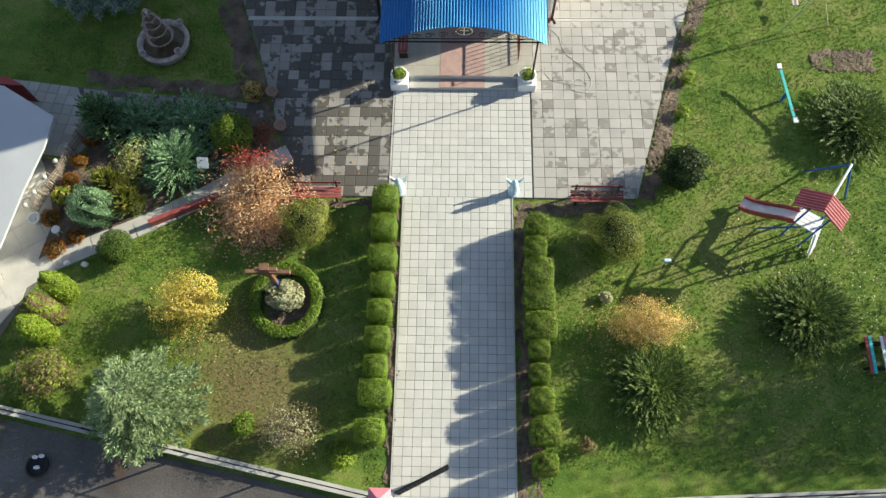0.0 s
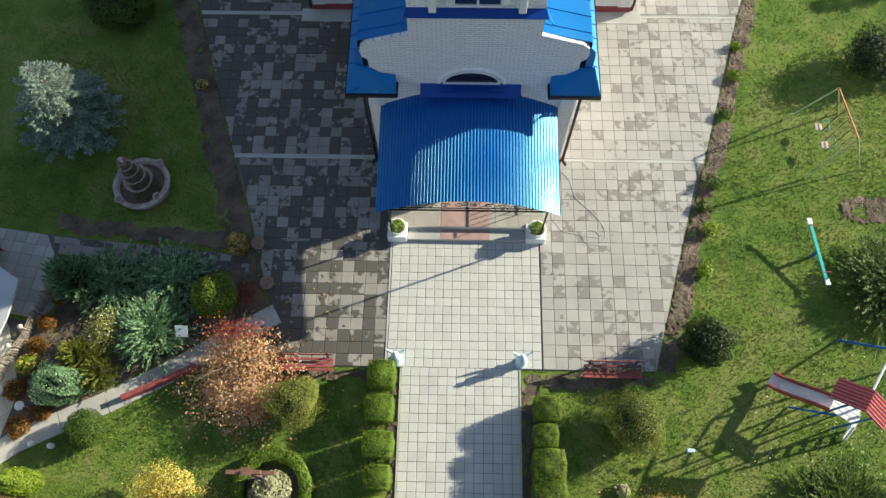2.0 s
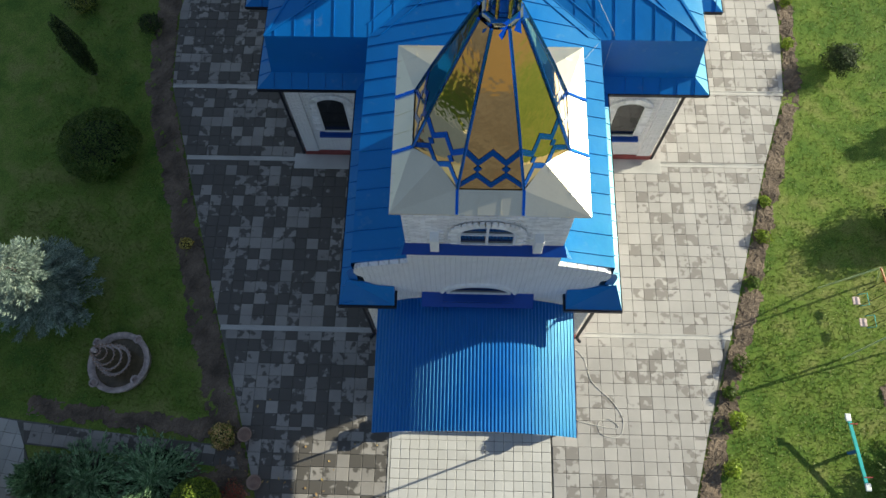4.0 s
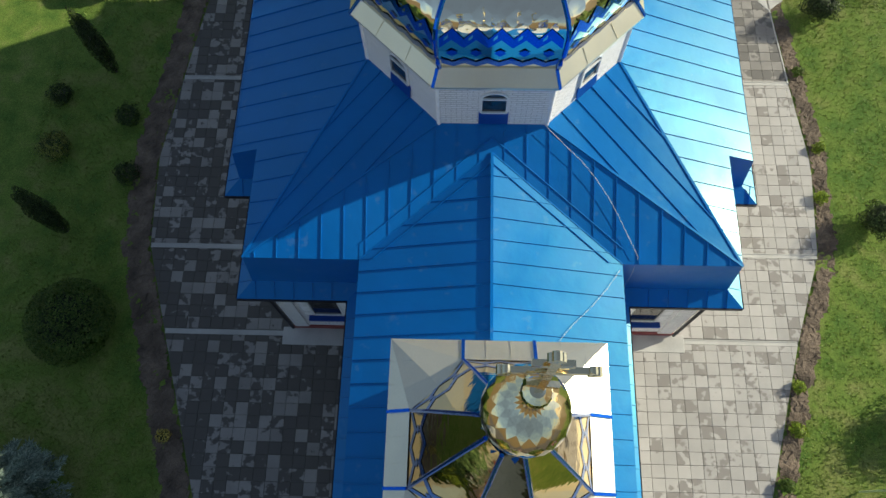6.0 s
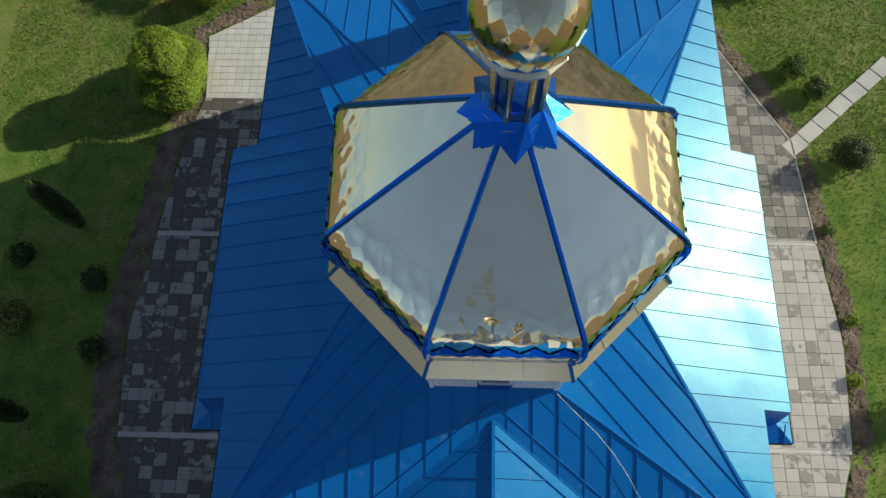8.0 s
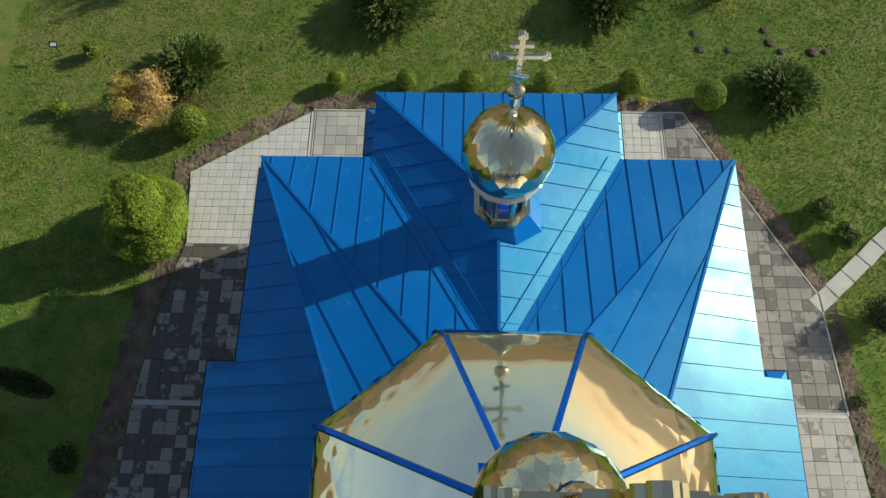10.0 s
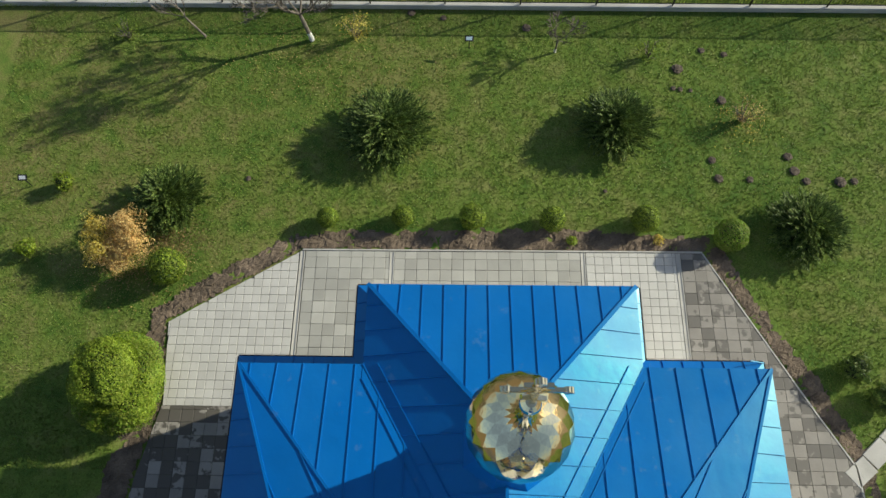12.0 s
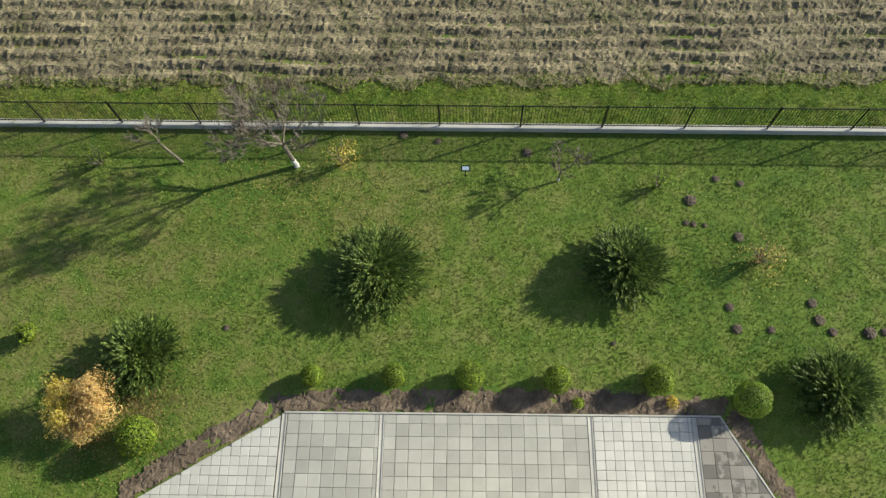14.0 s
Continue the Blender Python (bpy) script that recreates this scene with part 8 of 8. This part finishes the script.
drains = (7.77, 14.24, 17.36, 24.40)
P = 0.41
paving("plaza", "light square tiles before the porch", [(-2.55, 0.0), (2.55, 0.0), (2.55, 4.46), (-2.55, 4.46)], 0.3, TILE, "tile", origin=(-2.55, 0.0), near=(0, 2), lift=0.006)
paving("garden_path", "straight path of light square tiles between the hedges", [(-2.06, -10.5), (1.80, -10.5), (1.80, -0.005), (-2.06, -0.005)], 0.3, TILE, "tile", origin=(-2.06, 0.0), near=(0, -1), seed=2, lift=0.006)
for nm, x in (("west", -2.085), ("east", 1.825)):
    tagged(part("path_kerb", box(bmesh.new(), x - 0.02, x + 0.02, -10.5, -0.02, -0.05, 0.045), CONCRETE, None), "thin concrete kerb along the tiled path", "kerb", kind="structure")
tagged(part("plaza_kerb", box(bmesh.new(), -2.62, -2.565, 0.02, 4.4, -0.05, 0.04), CONCRETE, None), "thin concrete kerb along the plaza", "kerb", kind="structure")
inner = ((0.0, 4.4, 2.6), (4.4, 7.68, 2.72), (7.86, 14.15, CX + 3.34), (14.33, 17.27, CX + 6.36), (17.45, 24.31, CX + 7.1), (24.49, 30.05, CX + 6.36))
for k, (y0, y1, xi) in enumerate(inner):
    r = between(edge_r, y0, y1)
    paving("court_paving", "grey square concrete slabs with damp stains on the sunny side", [(xi, y0)] + r + [(xi, y1)], P, SLAB_DAMP if k == 5 else SLAB, "slab", origin=(2.6, 0), seed=10 + k, near=(xi, y0))
    lft = between(edge_l, y0, y1)
    xl = -xi + (2 * CX if k > 1 else -0.02)
    paving("court_paving", "weathered dark and light square slabs in the church's shadow", [(xl, y1)] + lft[::-1] + [(xl, y0)], P, SLAB_OLD_SHADE, "slab", origin=(-2.62, 0), seed=20 + k, near=(xl, y0))
for y in drains:
    for s, line, xi in ((1, edge_r, 3.5), (-1, edge_l, 3.4)):
        a, b = (CX + s * (3.4 if y < 10 else 6.4 if y < 17 else 7.1), s * (abs(x_on(line, y)) - 0.02))
        bm = box(bmesh.new(), min(a, b), max(a, b), y - 0.085, y + 0.085, -0.02, 0.012)
        box(bm, min(a, b), max(a, b), y - 0.085, y - 0.05, 0.012, 0.03), box(bm, min(a, b), max(a, b), y + 0.05, y + 0.085, 0.012, 0.03)
        tagged(part("drain_channel", bm, CONCRETE, None), "shallow concrete drain channel across the slabs", "drain", kind="structure")
# behind the church
paving("rear_paving", "beige square slabs behind the apse", [(-3.26, 32.05), (3.24, 32.05), (3.24, 35.56), (-3.26, 35.56)], P, SLAB_BACK, "slab", origin=(-3.3, 32.0), seed=31, near=(0, 35))
paving("rear_paving", "beige and grey square slabs beside the apse", [(-6.42, 30.05), (-3.45, 30.05), (-3.45, 35.57), (-6.42, 35.57)], P, SLAB_BACK, "slab", origin=(-6.45, 30.0), seed=32, near=(-5, 35))
paving("rear_paving", "small light tiles beside the apse", [(3.44, 30.05), (6.55, 30.05), (6.55, 35.56), (3.44, 35.56)], 0.3, TILE, "tile", origin=(3.44, 30.0), seed=33, near=(5, 35))
paving("rear_paving", "damp grey slabs at the court's corner", [(6.74, 30.05), (10.5, 30.05), (7.5, 35.56), (6.74, 35.56)], P, SLAB_DAMP, "slab", origin=(6.74, 30.0), seed=34, near=(7, 35))
paving("rear_paving", "small light tiles at the court's corner", [(-10.66, 30.06), (-6.66, 30.06), (-6.66, 35.5), (-10.93, 32.9)], 0.3, TILE, "tile", origin=(-6.66, 30.0), seed=35, near=(-8, 33))
for x in (-6.54, -3.355, 3.34, 6.645):
    bm = box(bmesh.new(), x - 0.08, x + 0.08, 30.06 if abs(x) > 4 else 32.05, 35.56, -0.02, 0.012)
    box(bm, x - 0.08, x - 0.05, 30.06 if abs(x) > 4 else 32.05, 35.56, 0.012, 0.03), box(bm, x + 0.05, x + 0.08, 30.06 if abs(x) > 4 else 32.05, 35.56, 0.012, 0.03)
    tagged(part("drain_channel", bm, CONCRETE, None), "shallow concrete drain channel across the slabs", "drain", kind="structure")
for line in (edge_r[6:],):
    bm = bmesh.new()
    for p, q in zip(line, line[1:]):
        beam(bm, (*p, 0.0), (*q, 0.0), 0.045, 0.07)
    tagged(part("court_kerb", bm, CONCRETE, None), "thin concrete edging round the court", "kerb", kind="structure")
bm = box(bmesh.new(), -6.55, 7.5, 35.58, 35.63, -0.05, 0.05)
tagged(part("court_kerb", bm, CONCRETE, None), "thin concrete edging behind the court", "kerb", kind="structure")
# concrete aprons at the wings
for s in (-1, 1):
    a, b = sorted((CX + s * 4.0, CX + s * 6.75))
    tagged(part("apron", box(bmesh.new(), a, b, 13.85, 14.46, 0.0, 0.045, 0.01), CONCRETE, None), "concrete apron at the foot of the wing wall", "apron", kind="structure")
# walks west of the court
paving("west_path", "grey slab path along the shaded bed", [(-7.35, 3.15), (-7.6, 3.85), (-11.2, 4.15), (-14.6, 4.5), (-14.4, 3.75), (-11.1, 3.5)], P, SLAB_OLD_SHADE, "slab", origin=(-7.4, 3.1), turn=-0.095, seed=41, near=(-9, 3.5))
paving("west_yard", "light square slabs beside the white house", [(-14.4, 3.7), (-14.6, 4.5), (-18.5, 4.95), (-18.0, 2.0), (-14.35, 1.4), (-13.7, 2.4)], P, SLAB_BACK, "slab", origin=(-14.4, 3.6), turn=-0.14, seed=42, near=(-15, 3))
walk_line = [(-15.8, -3.75), (-14.3, -2.65), (-13.0, -2.0), (-11.6, -1.35), (-10.3, -0.65), (-9.1, 0.05), (-7.9, 0.85), (-6.35, 1.75)]
for i, (p, q) in enumerate(zip(walk_line, walk_line[1:])):
    d = (Vector(q) - Vector(p)).normalized()
    n = Vector((-d.y, d.x)) * 0.36
    pp, qq = Vector(p) + d * 0.012, Vector(q) - d * 0.012
    ob = part("walk_panel", prism(bmesh.new(), [tuple(pp - n), tuple(qq - n), tuple(qq + n), tuple(pp + n)], -0.05, 0.03), CONCRETE, None)
    tagged(ob, "worn concrete panel of the garden walk", "slab", "panels of the west garden walk")
paving("house_yard", "broad pale concrete slabs round the white house", [(-19.0, -8.5), (-15.6, -5.6), (-14.75, -3.5), (-14.05, -2.35), (-14.5, -1.2), (-14.35, 0.3), (-14.2, 1.2), (-18.0, 1.9)], 0.92, CONCRETE, "yard_slab", origin=(-15.0, -3.0), turn=0.56, seed=43, near=(0, 0))

# ---- grass and fallen leaves ----
avoid = [edge_r + edge_l[::-1], [(-2.1, -11), (1.9, -11), (1.9, 0), (-2.1, 0)]] + beds + [[(-15.0, -3.0), (-13.0, -2.2), (-6.2, 1.6), (-7.2, 4.6), (-14.6, 5.1), (-22, 5.5), (-22, -7), (-15.6, -6)]]
g = np.random.default_rng(77)


def within(P, poly):
    """Which of the points lie in a polygon."""
    c = np.zeros(len(P), bool)
    for i in range(len(poly)):
        (x0, y0), (x1, y1) = poly[i], poly[i - 1]
        if y0 != y1:
            c ^= ((y0 > P[:, 1]) != (y1 > P[:, 1])) & (P[:, 0] < (x1 - x0) * (P[:, 1] - y0) / (y1 - y0) + x0)
    return c


spots = np.concatenate([np.column_stack([g.uniform(x0, x1, n), g.uniform(y0, y1, n)]) for x0, x1, y0, y1, n in ((-17, 17, -10.0, 12, 150000), (-17, 17, 12, 30, 60000), (-19, 19, 28, 46.6, 170000))])
keep = ~((spots[:, 1] < -9.3) & (np.abs(spots[:, 0]) > 3))
for poly_ in avoid:
    keep &= ~within(spots, poly_)
# fewer blades on the trodden turf
keep &= ~((np.hypot(spots[:, 0] + 6.9, spots[:, 1] + 6.9) < 2.3) & (g.random(len(spots)) < 0.6))
spots = spots[keep]
n = len(spots)
th, h = g.uniform(0, 2 * math.pi, n), g.uniform(0.022, 0.055, n)
rough_patch = np.array([noise.noise(Vector((x * 0.5, y * 0.5, 2.0))) for x, y in spots])
h = h * (1 + 0.45 * np.clip(rough_patch, -0.5, 0.9))
w = g.uniform(0.012, 0.022, n)
lean = g.normal(0, 0.035, (n, 2))
base = np.column_stack([spots, np.full(n, -0.03)])
sv = np.column_stack([np.cos(th) * w, np.sin(th) * w, np.zeros(n)])
tip = base + np.column_stack([lean, h])
second = base + np.column_stack([-sv[:, 1] * 2, sv[:, 0] * 2, np.zeros(n)])
verts = np.stack([base - sv, base + sv, tip, second - sv, second + sv, second + np.column_stack([-lean[:, 1], lean[:, 0], h * 0.85])], 1).reshape(-1, 3)
me = bpy.data.meshes.new("grass")
me.vertices.add(len(verts))
me.vertices.foreach_set("co", verts.ravel())
me.loops.add(n * 6)
me.loops.foreach_set("vertex_index", np.arange(n * 6))
me.polygons.add(n * 2)
me.polygons.foreach_set("loop_start", np.arange(n * 2) * 3)
me.materials.append(L_GRASS)
me.update(calc_edges=True)
tagged(new("grass", me), "short lawn grass in tufts", "grass", kind="stuff")


def litter(name, label, centre, radii, n, size, mat, seed):
    g = np.random.default_rng(seed)
    p = np.column_stack([centre[0] + g.normal(0, radii[0], n), centre[1] + g.normal(0, radii[1], n), g.uniform(0.015, 0.05, n)])
    nr = np.tile((0.0, 0.0, 1.0), (n, 1))
    ob = new(name, leaves(p, nr, size, size * 0.65, seed, mat, 0.5))
    tagged(ob, label, "leaves", kind="stuff")


litter("fallen_leaves", "orange leaves fallen under the maple", (-7.2, -0.75), (0.75, 0.62), 4600, 0.11, L_ORANGE, 201)
litter("fallen_leaves", "pale leaves scattered on the slabs and lawn by the maple", (-6.9, 0.6), (1.6, 1.6), 220, 0.11, L_FALLEN, 202)
litter("fallen_leaves", "yellow leaves fallen round the yellow bush", (-8.3, -4.6), (0.9, 0.75), 900, 0.06, L_FALLEN, 203)
litter("fallen_leaves", "pale leaves scattered on the east lawn", (12.2, -3.6), (1.8, 2.2), 800, 0.07, L_CREAM, 204)
litter("fallen_leaves", "orange leaves fallen round the rear bush", (-12.5, 35.2), (1.0, 0.7), 1500, 0.06, L_FALLEN, 205)
litter("fallen_leaves", "brown leaves on bare ground by the rear juniper", (-11.3, 36.0), (0.65, 0.6), 1500, 0.05, L_BROWN, 210)
litter("fallen_leaves", "dry leaves under the bare trees", (-6.2, 43.8), (2.6, 1.6), 1500, 0.05, L_FALLEN, 206)
litter("fallen_leaves", "yellow leaves under the sparse shrub", (9.5, 40.8), (0.6, 0.5), 140, 0.06, L_YELLOW, 207)
litter("fallen_leaves", "peach leaves under the orange bush", (5.6, -4.9), (0.8, 0.7), 500, 0.07, L_PEACH, 208)
litter("fallen_leaves", "dry leaves in the front lawn", (-6.6, -6.7), (1.5, 1.1), 1500, 0.045, L_BROWN, 209)
# rough grass strip before the field
gs = np.random.default_rng(5)
for mat, n_, lab in ((L_LIME, 26000, "taller rough grass between the fence and the field"), (L_GREEN, 12000, "green weeds between the fence and the field"), (L_OLIVE, 16000, "dry stalks between the fence and the field")):
    px_, u_ = gs.uniform(-30, 30, n_), gs.random(n_)
    edge_ = np.array([48.75 + 0.5 * noise.noise(Vector((x * 0.9, 6.0, 0))) + 0.25 * noise.noise(Vector((x * 3.0, 2.0, 0))) for x in px_])
    py_ = 46.4 + u_ * (edge_ - 46.4)
    clump = np.array([noise.noise(Vector((x * 1.5, y * 1.5, 0))) for x, y in zip(px_, py_)])
    pts = np.column_stack([px_, py_, gs.uniform(0.0, 0.16, n_) * (1 + clump) + 0.02])
    tagged(new("rough_grass", leaves(pts, np.column_stack([gs.normal(0, 0.6, n_), gs.normal(-0.2, 0.6, n_), gs.uniform(0.1, 1, n_)]), 0.15, 0.02, 6, mat, 0.8)), lab, "grass", kind="stuff")
n_ = 15000
px_, py_ = gs.uniform(-28, 28, n_), 48.5 + gs.random(n_) ** 1.2 * 12.5
ok = np.array([noise.noise(Vector((x * 0.5, y * 1.1, 3.0))) > -0.02 or gs.random() < 0.15 for x, y in zip(px_, py_)])
pts = np.column_stack([px_, py_, gs.uniform(0.03, 0.14, n_)])[ok]
tagged(new("field_weeds", leaves(pts, np.tile((0, 0, 1.0), (len(pts), 1)), 0.12, 0.045, 7, L_GREEN, 1.3)), "weeds and stubble in the furrows", "weeds", kind="stuff")
